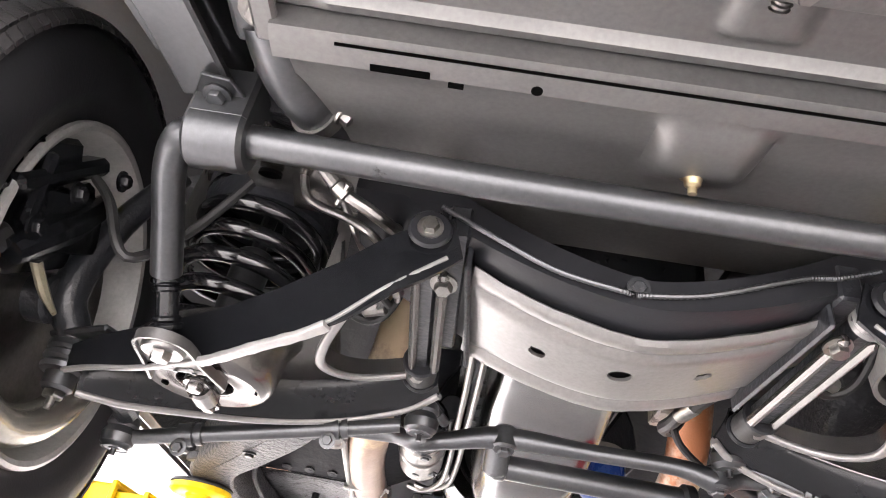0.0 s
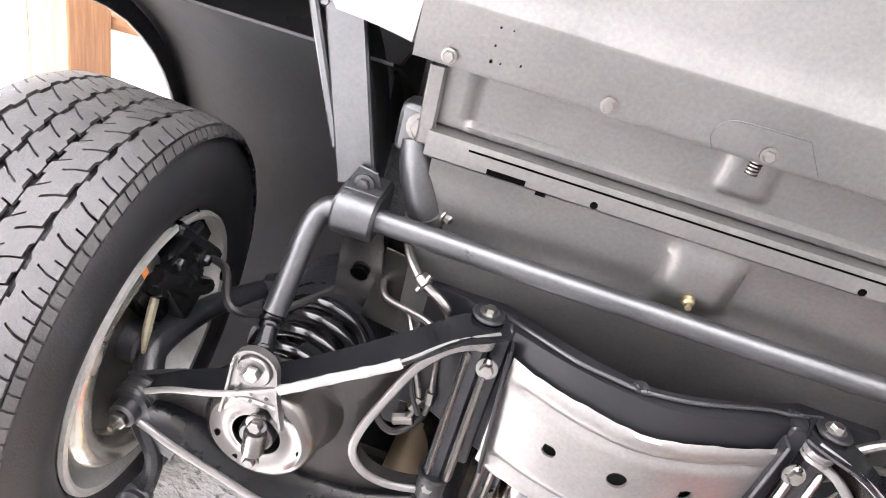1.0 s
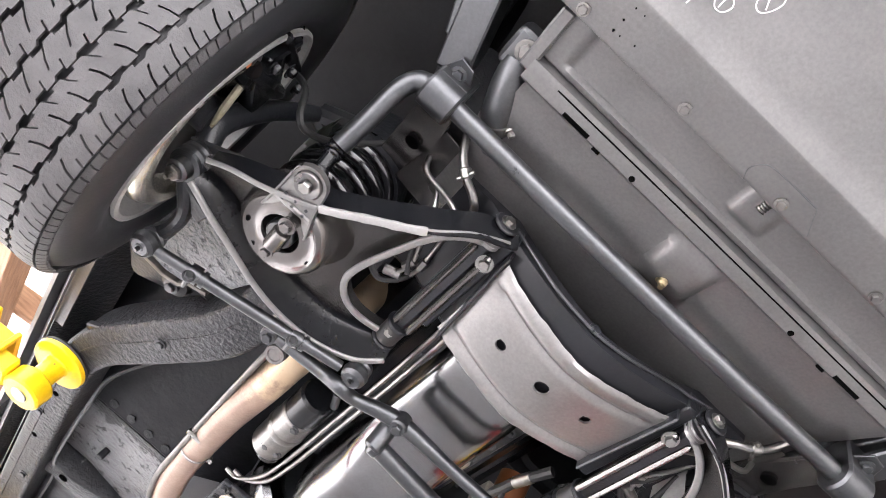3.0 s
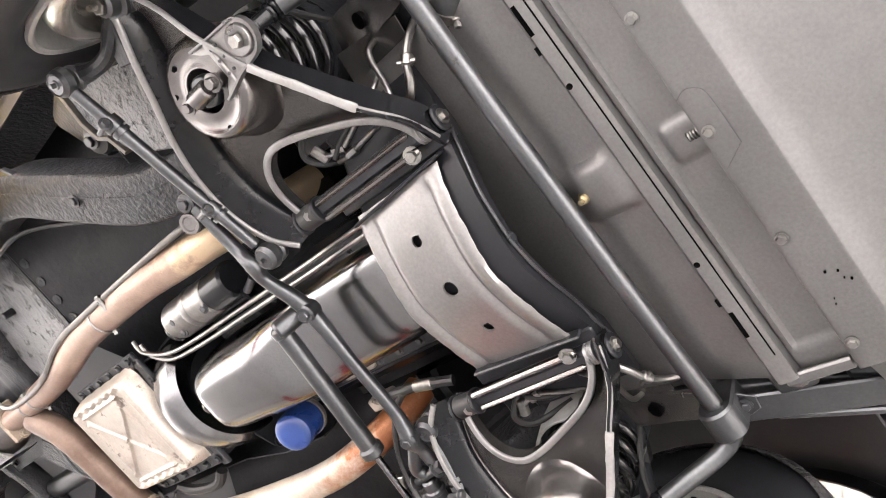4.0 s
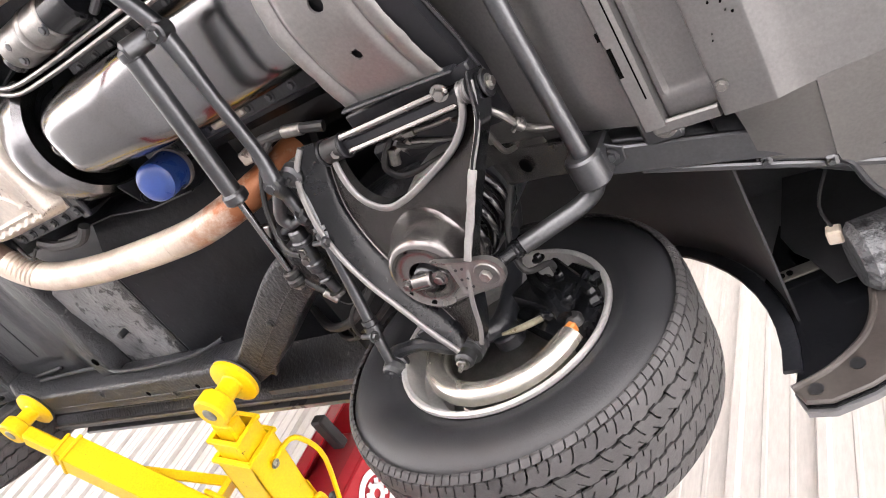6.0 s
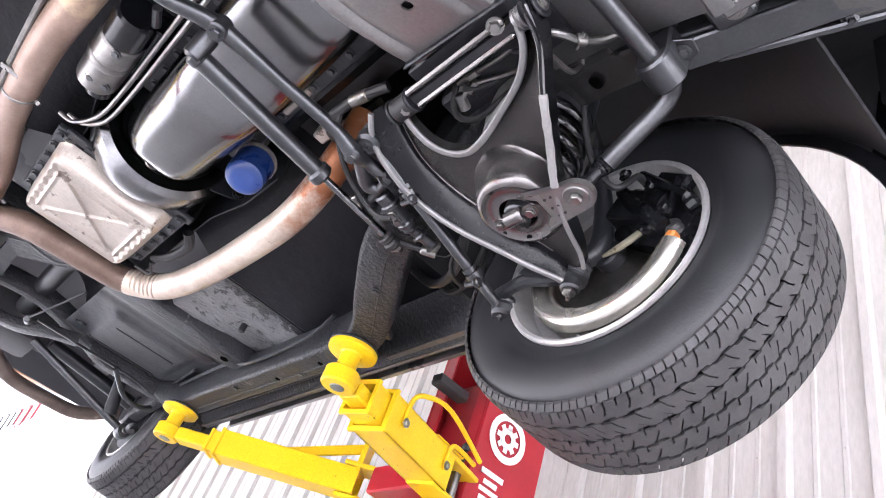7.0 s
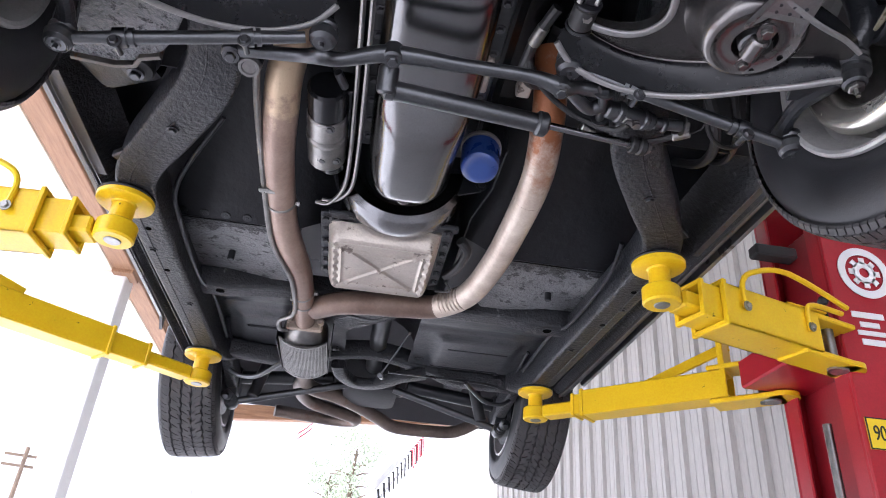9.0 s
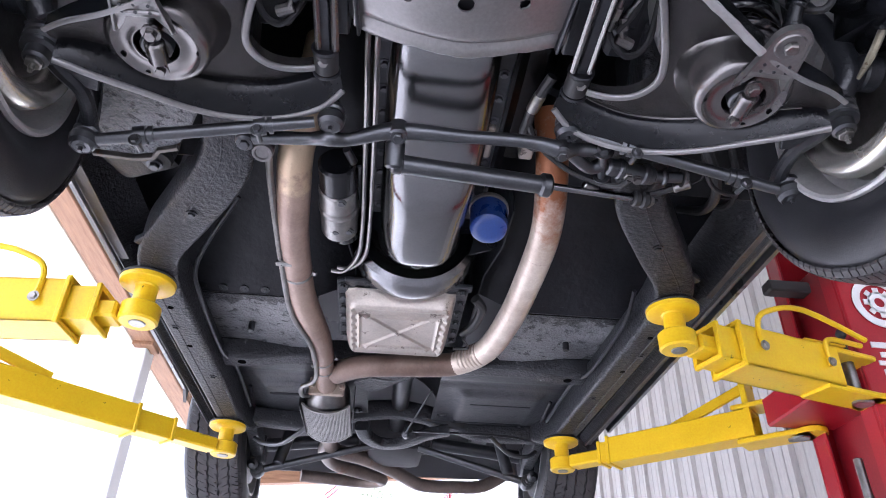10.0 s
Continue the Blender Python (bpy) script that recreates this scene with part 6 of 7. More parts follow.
# lines beside the exhaust and along the engine
bm = nb()
tube(bm, [V(CX + x, y, z) for x, y, z in [(-0.345, 0.30, 1.87), (-0.350, 0.42, 1.835), (-0.352, 0.80, 1.815), (-0.345, 1.0, 1.812), (-0.30, 1.18, 1.80), (-0.30, 1.42, 1.80), (-0.35, 1.50, 1.80), (-0.355, 1.58, 1.80), (-0.33, 1.63, 1.82)]], 0.0075, 10, sub=5)
tl = part("air_pipe", bm, bare_steel, car, "thin steel pipe clipped beside the exhaust")
bm = nb()
for x, y in ((-0.352, 0.72), (-0.30, 1.34)):
    box(bm, (CX + x - 0.012, y - 0.008, 1.805), (CX + x + 0.03, y + 0.008, 1.818), 0.003)
parts("pipe_clip", bm, zinc, tl)
bm = nb()
for o in (0, 0.017):
    tube(bm, [V(CX + x + o, y, z) for x, y, z in [(-0.145, -0.06, 1.90), (-0.15, 0.05, 1.87), (-0.150, 0.20, 1.862), (-0.152, 0.42, 1.86), (-0.155, 0.60, 1.852), (-0.165, 0.72, 1.85), (-0.20, 0.80 - o, 1.85), (-0.235, 0.82 - o, 1.86)]], 0.0055, 8, sub=5)
parts("cooler_line", bm, bare_steel, car, "pair of thin steel cooler lines")

# ---- steering linkage ----
bm = nb()
dl = [(-0.365, 0.222, 1.775), (-0.30, 0.212, 1.772), (-0.235, 0.206, 1.772), (-0.20, 0.192, 1.765), (-0.165, 0.200, 1.772), (-0.08, 0.180, 1.785), (0.05, 0.180, 1.785), (0.17, 0.180, 1.785), (0.228, 0.184, 1.775), (0.26, 0.19, 1.785), (0.305, 0.192, 1.79)]
tube(bm, [V(x, y, z) for x, y, z in dl], [0.014, 0.0125, 0.0125, 0.016, 0.0125, 0.017, 0.0125, 0.0125, 0.018, 0.013, 0.014], 12, sub=5)
drag = part("relay_rod", bm, satin, car, "satin black steering relay rod")
bm = nb()
for x, y, z in ((-0.355, 0.221, 1.775), (-0.076, 0.178, 1.783), (0.228, 0.184, 1.778)):
    cyl(bm, (x, y, z - 0.015), (x, y, z + 0.018), 0.018, 18, 0.004)
    hexbolt(bm, (x, y, z - 0.015), (0, -0.2, -1), 0.010, 0.008)
parts("relay_joint", bm, satin, drag)
bm = nb()
cyl(bm, (-0.325, 0.245, 1.765), (-0.325, 0.245, 1.80), 0.021, 18, 0.004)
cyl(bm, (-0.325, 0.245, 1.762), (-0.325, 0.245, 1.766), 0.016, 18)
tube(bm, [(-0.36, 0.222, 1.79), (-0.37, 0.14, 1.81), (-0.375, 0.05, 1.83)], 0.014, 10, sub=4)
idl = part("idler_arm", bm, satin, car, "idler arm with bright end cap")
bm = nb()
lathe(bm, [(0, 0.004), (0.012, 0.004), (0.014, 0.007), (0.019, 0.007), (0.020, 0.0), (0, 0.0)], axis_m((-0.325, 0.243, 1.763), (0, -0.25, -1)), 22)
part("idler_cap", bm, plate_grey, idl, "pale pressed end cap")
for s in (-1, 1):
    inner = V(-0.197, 0.160, 1.778) if s < 0 else V(0.235, 0.158, 1.800)
    end = V(-0.602, 0.164, 1.690) if s < 0 else V(0.632, 0.152, 1.690)
    d = (end - inner).normalized()
    bm = nb()
    tube(bm, [inner + d * 0.03, inner.lerp(end, 0.25), inner.lerp(end, 0.75), end - d * 0.02], [0.010, 0.0115, 0.0115, 0.010], 12, sub=3)
    tie = part("tie_rod", bm, satin, car, "satin black steering tie rod")
    for at, big in ((end, 1.0), (inner, 1.05)):
        bm = nb()
        lathe(bm, [(0, -0.014), (0.015, -0.014), (0.022, -0.008), (0.024, 0.004), (0.019, 0.014), (0.022, 0.018), (0.020, 0.028), (0.012, 0.034), (0, 0.034)], Matrix.Translation(at) @ Matrix.Diagonal((big, big, big, 1)), 22)
        e = part("rod_end", bm, satin, tie)
        bm = nb()
        lathe(bm, [(0, -0.0155), (0.006, -0.0155), (0.008, -0.014), (0.008, -0.012), (0, -0.012)], Matrix.Translation(at), 14)
        cyl(bm, at + V(0, 0, -0.024), at + V(0, 0, -0.015), 0.004, 8)
        lathe(bm, [(0.0165, -0.0135), (0.018, -0.015), (0.0195, -0.0135)], Matrix.Translation(at), 18)
        part("end_cap", bm, satin, tie)
    for f in (0.78, 0.30):
        c = inner.lerp(end, f)
        bm = nb()
        lathe(bm, [(0.011, -0.010), (0.0165, -0.010), (0.0165, 0.010), (0.011, 0.010)], axis_m(c, d), 16)
        cyl(bm, c + V(0, -0.014, -0.022), c + V(0, 0.02, -0.016), 0.005, 8)
        hexbolt(bm, c + V(0, -0.014, -0.022), (0, -1, -0.2), 0.0075, 0.008)
        lathe(bm, [(0.011, -0.022), (0.0155, -0.022), (0.0155, -0.014), (0.011, -0.014)], axis_m(c, d), 16)
        part("tie_rod_clamp", bm, satin, tie, "clamp with bolt")
# power-steering cylinder
a, b, c = V(-0.080, 0.248, 1.765), V(0.226, 0.288, 1.772), V(0.418, 0.315, 1.778)
bm = nb()
cyl(bm, a, b, 0.0185, 20, 0.003)
cyl(bm, b - (b - a) * 0.06, b + (b - a) * 0.02, 0.024, 20, 0.005)
cyl(bm, a - (b - a) * 0.02, a + (b - a) * 0.06, 0.021, 20, 0.005)
cyl(bm, a + V(0, 0, -0.014), a + V(0, -0.03, 0.03), 0.019, 16, 0.005)
pc = part("steering_cylinder", bm, satin, car, "satin black power-steering cylinder")
bm = nb()
cyl(bm, b, c, 0.0075, 14)
part("piston_rod", bm, cover_metal, pc, "bright piston rod")
bm = nb()
cyl(bm, c - (c - b) * 0.06, c + (c - b) * 0.02, 0.017, 16, 0.003)
cyl(bm, c + (c - b) * 0.03, c + (c - b) * 0.12, 0.018, 16, 0.004)
cyl(bm, c + (c - b) * 0.12, c + (c - b) * 0.22, 0.006, 10)
part("rod_bushing", bm, black_rubber, pc)
bm = nb()
d = (b - a).normalized()
hexbolt(bm, c + (c - b) * 0.13, d, 0.010, 0.010)
part("rod_nut", bm, bare_steel, pc)
# control valve, fittings and hoses
bm = nb()
tube(bm, [(0.231, 0.178, 1.785), (0.268, 0.212, 1.778), (0.297, 0.236, 1.783), (0.318, 0.232, 1.790)], [0.015, 0.012, 0.013, 0.015], 12, sub=5)
cyl(bm, (0.330, 0.236, 1.790), (0.432, 0.256, 1.790), 0.0175, 20, 0.004)
cyl(bm, (0.352, 0.240, 1.790), (0.364, 0.243, 1.790), 0.0215, 20, 0.003)
cyl(bm, (0.405, 0.250, 1.790), (0.418, 0.253, 1.790), 0.0205, 20, 0.003)
cyl(bm, (0.432, 0.256, 1.790), (0.490, 0.254, 1.792), 0.0115, 14, 0.003)
cyl(bm, (0.448, 0.256, 1.790), (0.458, 0.256, 1.790), 0.0165, 16, 0.003)
cv = part("control_valve", bm, satin, car, "power-steering control valve")
bm = nb()
cyl(bm, (0.309, 0.186, 1.782), (0.329, 0.266, 1.788), 0.0085, 12, 0.002)
hexbolt(bm, (0.309, 0.186, 1.782), (-0.2, -1, 0), 0.013, 0.014)
hexbolt(bm, (0.329, 0.266, 1.788), (0.2, 1, 0), 0.011, 0.010)
part("valve_stud", bm, satin, cv)
bm = nb()
for x, y in ((0.374, 0.243), (0.392, 0.247)):
    cyl(bm, (x, y, 1.776), (x, y - 0.004, 1.762), 0.0075, 6)
    hexbolt(bm, (x, y, 1.774), (0, -0.2, -1), 0.010, 0.006, 0)
hexbolt(bm, (0.490, 0.254, 1.792), (1, 0, 0), 0.013, 0.012)
parts("valve_fitting", bm, bare_steel, cv)
bm = nb()
tube(bm, [(0.310, 0.296, 1.785), (0.337, 0.306, 1.783), (0.40, 0.316, 1.785), (0.45, 0.304, 1.786), (0.490, 0.278, 1.788)], 0.0065, 8, sub=6)
tube(bm, [(0.374, 0.240, 1.764), (0.360, 0.268, 1.768), (0.320, 0.280, 1.785), (0.26, 0.275, 1.81), (0.20, 0.245, 1.84), (0.170, 0.20, 1.862)], 0.006, 8, sub=6)
tube(bm, [(0.49, 0.232, 1.80), (0.520, 0.222, 1.795), (0.528, 0.25, 1.79), (0.512, 0.272, 1.79)], 0.0018, 6, sub=6)
tube(bm, [(0.195, 0.09, 1.866), (0.183, 0.124, 1.86), (0.174, 0.167, 1.86), (0.172, 0.203, 1.86), (0.174, 0.249, 1.868), (0.20, 0.30, 1.885), (0.23, 0.34, 1.92)], 0.0105, 10, sub=6)
parts("steering_hose", bm, black_rubber, cv)
bm = nb()
cyl(bm, (0.182, 0.130, 1.860), (0.1735, 0.175, 1.860), 0.0120, 14, 0.002)
cyl(bm, (0.300, 0.290, 1.786), (0.330, 0.304, 1.784), 0.0095, 12, 0.002)
cyl(bm, (0.482, 0.284, 1.787), (0.512, 0.268, 1.790), 0.0095, 12, 0.002)
parts("hose_ferrule", bm, zinc, cv, "pale plated hose ferrules")
bm = nb()
box(bm, (0.192, 0.325, 1.925), (0.222, 0.395, 1.96), 0.004)
box(bm, (0.112, 0.30, 1.925), (0.128, 0.40, 1.945), 0.004)
parts("engine_bracket", bm, alu, eng, "pale alloy engine bracket")

# ---- anti-roll bar ----
SBY, SBZ = -0.326, 1.838
pts = [P(-1, 0.468, -0.198, 1.764), P(-1, 0.464, -0.245, 1.794), P(-1, 0.462, -0.285, 1.822), P(-1, 0.454, -0.310, 1.838), P(-1, 0.438, -0.323, SBZ + 0.003), P(-1, 0.405, SBY, SBZ + 0.002), P(-1, 0.2, SBY, SBZ - 0.003), P(1, 0.0, SBY, SBZ - 0.004)]
full = pts + [V(2 * CX - p.x, p.y, p.z) for p in pts[-2::-1]]
bm = nb()
tube(bm, full, 0.0153, 18, sub=6)
bar = part("anti_roll_bar", bm, satin, car, "satin black anti-roll bar")
for s in (-1, 1):
    bm = nb()
    cyl(bm, P(s, 0.382, SBY, SBZ), P(s, 0.436, SBY, SBZ), 0.0295, 28, 0.004)
    obox(bm, P(s, 0.382, SBY, SBZ + 0.03), P(s, 0.436, SBY, SBZ + 0.03), 0.059, 0.06, 0.004)
    cl = part("bar_bracket", bm, satin, car, "bracket that clamps the anti-roll bar")
    bm = nb()
    prism(bm, [(-0.030, -0.002), (0.030, -0.002), (0.014, -0.040), (-0.010, -0.044)], 0.004, pose(CX + s * 0.412, SBY - 0.010, SBZ + 0.026, 6, 0, 0), 0.001)
    part("bracket_tab", bm, satin, cl)
    bm = nb()
    hexbolt(bm, P(s, 0.412, SBY - 0.032, SBZ + 0.020), (0, -0.1, -1), 0.0085, 0.008)
    part("bracket_bolt", bm, satin, cl)
    bm = nb()
    prism(bm, [(-0.028, 0), (0.026, 0), (0.030, 0.10), (0.046, 0.22), (-0.040, 0.22), (-0.032, 0.10)], 0.008, pose(CX + s * 0.405, SBY + 0.012, SBZ + 0.030, 20, 0, 0), 0.001)
    mnt = part("bar_mount", bm, arm_lit_grey, cl)
    # flat black disc painted as the dark of an open hole
    bm = nb()
    lathe(bm, [(0, -0.003), (0.013, -0.003), (0.013, 0.001), (0, 0.001)], pose(CX + s * 0.405, SBY + 0.13, SBZ + 0.0688, 20, 0, 0), 18)
    part("mount_hole", bm, hole_shade, cl, "black disc for the shade in the hole")
    # drop link
    bm = nb()
    a, b = P(s, 0.460, -0.157, 1.712), P(s, 0.470, -0.192, 1.768)
    cyl(bm, a, a.lerp(b, 1.12), 0.0115, 14, 0.001)
    link = part("drop_link", bm, gloss_black, car, "drop link with rubber bushes")
    d = (b - a).normalized()
    for f, r in ((0.08, 0.0155), (0.20, 0.0165), (0.31, 0.014), (0.76, 0.0145), (0.88, 0.0165), (1.0, 0.015), (1.12, 0.0165)):
        q = a.lerp(b, f)
        bm = nb()
        lathe(bm, [(0, -0.0035), (r * 0.86, -0.0035), (r, -0.0015), (r, 0.0015), (r * 0.86, 0.0035), (0, 0.0035)], axis_m(q, d), 20)
        part("link_bush", bm, gloss_black, link)

# ---- front panels ----
XA, XB = -0.348, 0.384  # ends of the support, from the car's middle plane


def section(prof, xa, xb, nx, mat, name, label, sag=None, t=0.004, dens=5):
    p = spline([(0, y, z) for y, z in prof], dens) if dens > 1 else [V(0, y, z) for y, z in prof]
    k = len(p) - 1

    def fn(u, v):
        i = min(int(round(v * k)), k)
        x = lerp(xa, xb, u)
        dz = sag(x, p[i].y) if sag else 0
        return V(CX + x, p[i].y, p[i].z + dz)

    return fix_sheet(name, fn, nx, k, mat, label, t)


# radiator support: smooth trough, edge strip, ribbed channel


def trough_bulge(x, y):
    bx = max(0, 1 - (abs(x) / 0.045) ** 6) if abs(x) < 0.045 else 0
    return -0.015 * bx * math.exp(-((y + 0.375) / 0.04) ** 4) + 0.04 * max(0, (abs(x) - 0.30) / 0.09) ** 2 * max(0, min(1, (y + 0.42) / 0.1))


sup = section([(-0.428, 1.852), (-0.40, 1.860), (-0.36, 1.867), (-0.32, 1.875), (-0.285, 1.882), (-0.25, 1.889), (-0.20, 1.898), (-0.15, 1.908)], XA + 0.01, XB - 0.01, 80, grey_panel, "radiator_support", "smooth grey radiator support panel", trough_bulge)
bm = nb()
lathe(bm, [(0, 0), (0.012, 0), (0.012, 0.004), (0.008, 0.006), (0.007, 0.012), (0.004, 0.014), (0.004, 0.02), (0, 0.02)], axis_m((CX, -0.352, 1.857), (0, 0.25, -1)), 16)
part("drain_valve", bm, brass, sup, "brass drain valve")
SZ = 1.8412
strip = section([(-0.455, 1.872), (-0.4525, 1.8485), (-0.446, 1.846), (-0.430, 1.846), (-0.427, 1.850), (-0.427, 1.858)], XA, XB, 4, grey_panel, "edge_strip", "grey pressed edge strip with holes", dens=1)
bm = nb()
for x, w in ((-0.249, 0.046), (-0.206, 0.012), (0.270, 0.046), (0.227, 0.012)):
    box(bm, (CX + x - w / 2, -0.4345 if w > 0.02 else -0.4265, SZ), (CX + x + w / 2, -0.428 if w > 0.02 else -0.4225, SZ + 0.004), 0.0)
for x in (-0.145, 0.160):
    lathe(bm, [(0, 0), (0.0045, 0), (0.0045, 0.004), (0, 0.004)], Matrix.Translation((CX + x, -0.432, SZ)), 14)
box(bm, (CX + XA + 0.05, -0.4496, SZ), (CX + XB - 0.05, -0.4478, SZ + 0.006))
parts("strip_slot", bm, hole_shade, strip, smooth=0)


def channel(u, v):
    x, y = lerp(XA, XB, u), lerp(-0.535, -0.4535, v)
    z = 1.868
    ex, ey = min(x - XA, XB - x), min(v, 1 - v)
    if ex > 0.03:
        w = min(1, (ex - 0.03) / 0.012)
        z += 0.006 * w * (1 / (1 + math.exp((v - 0.80) * 80)))
        if abs(x) < 0.028:
            z -= 0.006 * (1 / (1 + math.exp((v - 0.60) * 50))) * min(1, (0.028 - abs(x)) / 0.006)
        z -= 0.0025 * math.exp(-((v - 0.86) / 0.035) ** 2) * w
    z += 0.010 * max(0, (v - 0.90) / 0.10)
    return V(CX + x, y, z)


ch = fix_sheet("support_channel", channel, 120, 26, grey_panel, "grey ribbed channel of the radiator support")
bm = nb()
cyl(bm, (CX, -0.533, 1.868), (CX, -0.512, 1.866), 0.007, 12, 0.001)
for i in range(4):
    lathe(bm, [(0.007, -0.001), (0.0082, 0), (0.007, 0.001)], axis_m((CX, -0.514 - 0.004 * i, 1.866), (0, 1, 0)), 12)
part("hose_nipple", bm, bare_steel, ch)
bm = nb()
for x in (XA + 0.016, XB - 0.016):
    lathe(bm, [(0, -0.002), (0.007, -0.002), (0.008, 0.0), (0, 0.0)], Matrix.Translation((CX + x, -0.47, 1.867)), 12)
parts("channel_screw", bm, satin, ch)


# valance: bolted flange and the curved sheet in front of it
VAL = [(-0.533, 1.852), (-0.534, 1.843), (-0.54, 1.8405), (-0.575, 1.8405), (-0.599, 1.8405), (-0.605, 1.8420), (-0.612, 1.8450), (-0.64, 1.856), (-0.70, 1.872), (-0.78, 1.888), (-0.88, 1.905), (-0.97, 1.935), (-1.03, 1.985), (-1.06, 2.06)]


def val_z(y):
    for (a, p), (b, q) in zip(VAL, VAL[1:]):
        if b <= y <= a:
            return lerp(p, q, (a - y) / (a - b))
    return VAL[-1][1]


vl = section(VAL, -0.385, 0.395, 40, grey_panel, "front_valance", "grey painted front valance with chalk marks", dens=3)
bm = nb()
for x in (-0.345, -0.170, 0.0, 0.172, 0.350):
    hexbolt(bm, (CX + x, -0.546, 1.8380), (0, 0, -1), 0.0068, 0.007, 1.3)
parts("valance_bolt", bm, bare_steel, vl, "dull steel flange bolts")
bm = nb()
random.seed(4)
for cx_, cy_ in ((-0.285, -0.572), (0.262, -0.572)):
    for i in range(6):
        x, y = cx_ + random.uniform(-0.028, 0.028), cy_ + random.uniform(-0.022, 0.022)
        r = random.choice((0.0009, 0.0011, 0.0016))
        lathe(bm, [(0, 0), (r, 0), (r, 0.003), (0, 0.003)], Matrix.Translation((CX + x, y, 1.8366)), 8)
parts("small_hole", bm, hole_shade, vl)
# patch outline scribed beside the middle bolt
bm = nb()
tube(bm, [(CX - 0.055, -0.535, 1.8372), (CX - 0.062, -0.550, 1.8372), (CX - 0.055, -0.565, 1.8372), (CX - 0.037, -0.571, 1.8372), (CX + 0.031, -0.572, 1.8372)], 0.0006, 5, sub=5)
tube(bm, [(CX + 0.031, -0.572, 1.8372), (CX + 0.054, -0.54, 1.8372)], 0.0005, 5)
part("patch_seam", bm, satin, vl)


def chalk(pts):
    out = []
    for a, b in pts:
        y = b
        z = lerp(1.856, 1.872, (-0.64 - y) / 0.06) - 0.0018
        out.append(V(CX + a, y, z))
    return out


# hand-chalked strokes
bm = nb()
for st_ in ([(-0.277, -0.657), (-0.268, -0.65), (-0.262, -0.641), (-0.262, -0.629)],
            [(-0.255, -0.648), (-0.251, -0.656)],
            [(-0.251, -0.674), (-0.246, -0.66), (-0.236, -0.647), (-0.225, -0.648), (-0.22, -0.658), (-0.226, -0.665), (-0.232, -0.66), (-0.232, -0.649)],
            [(-0.228, -0.675), (-0.222, -0.683)],
            [(-0.228, -0.705), (-0.211, -0.694), (-0.204, -0.678), (-0.195, -0.674), (-0.187, -0.681), (-0.182, -0.694), (-0.186, -0.704), (-0.195, -0.704), (-0.198, -0.694), (-0.191, -0.68)]):
    tube(bm, chalk(st_), 0.0007, 6, sub=6)
parts("chalk_mark", bm, white_ink, vl, "white chalk strokes")

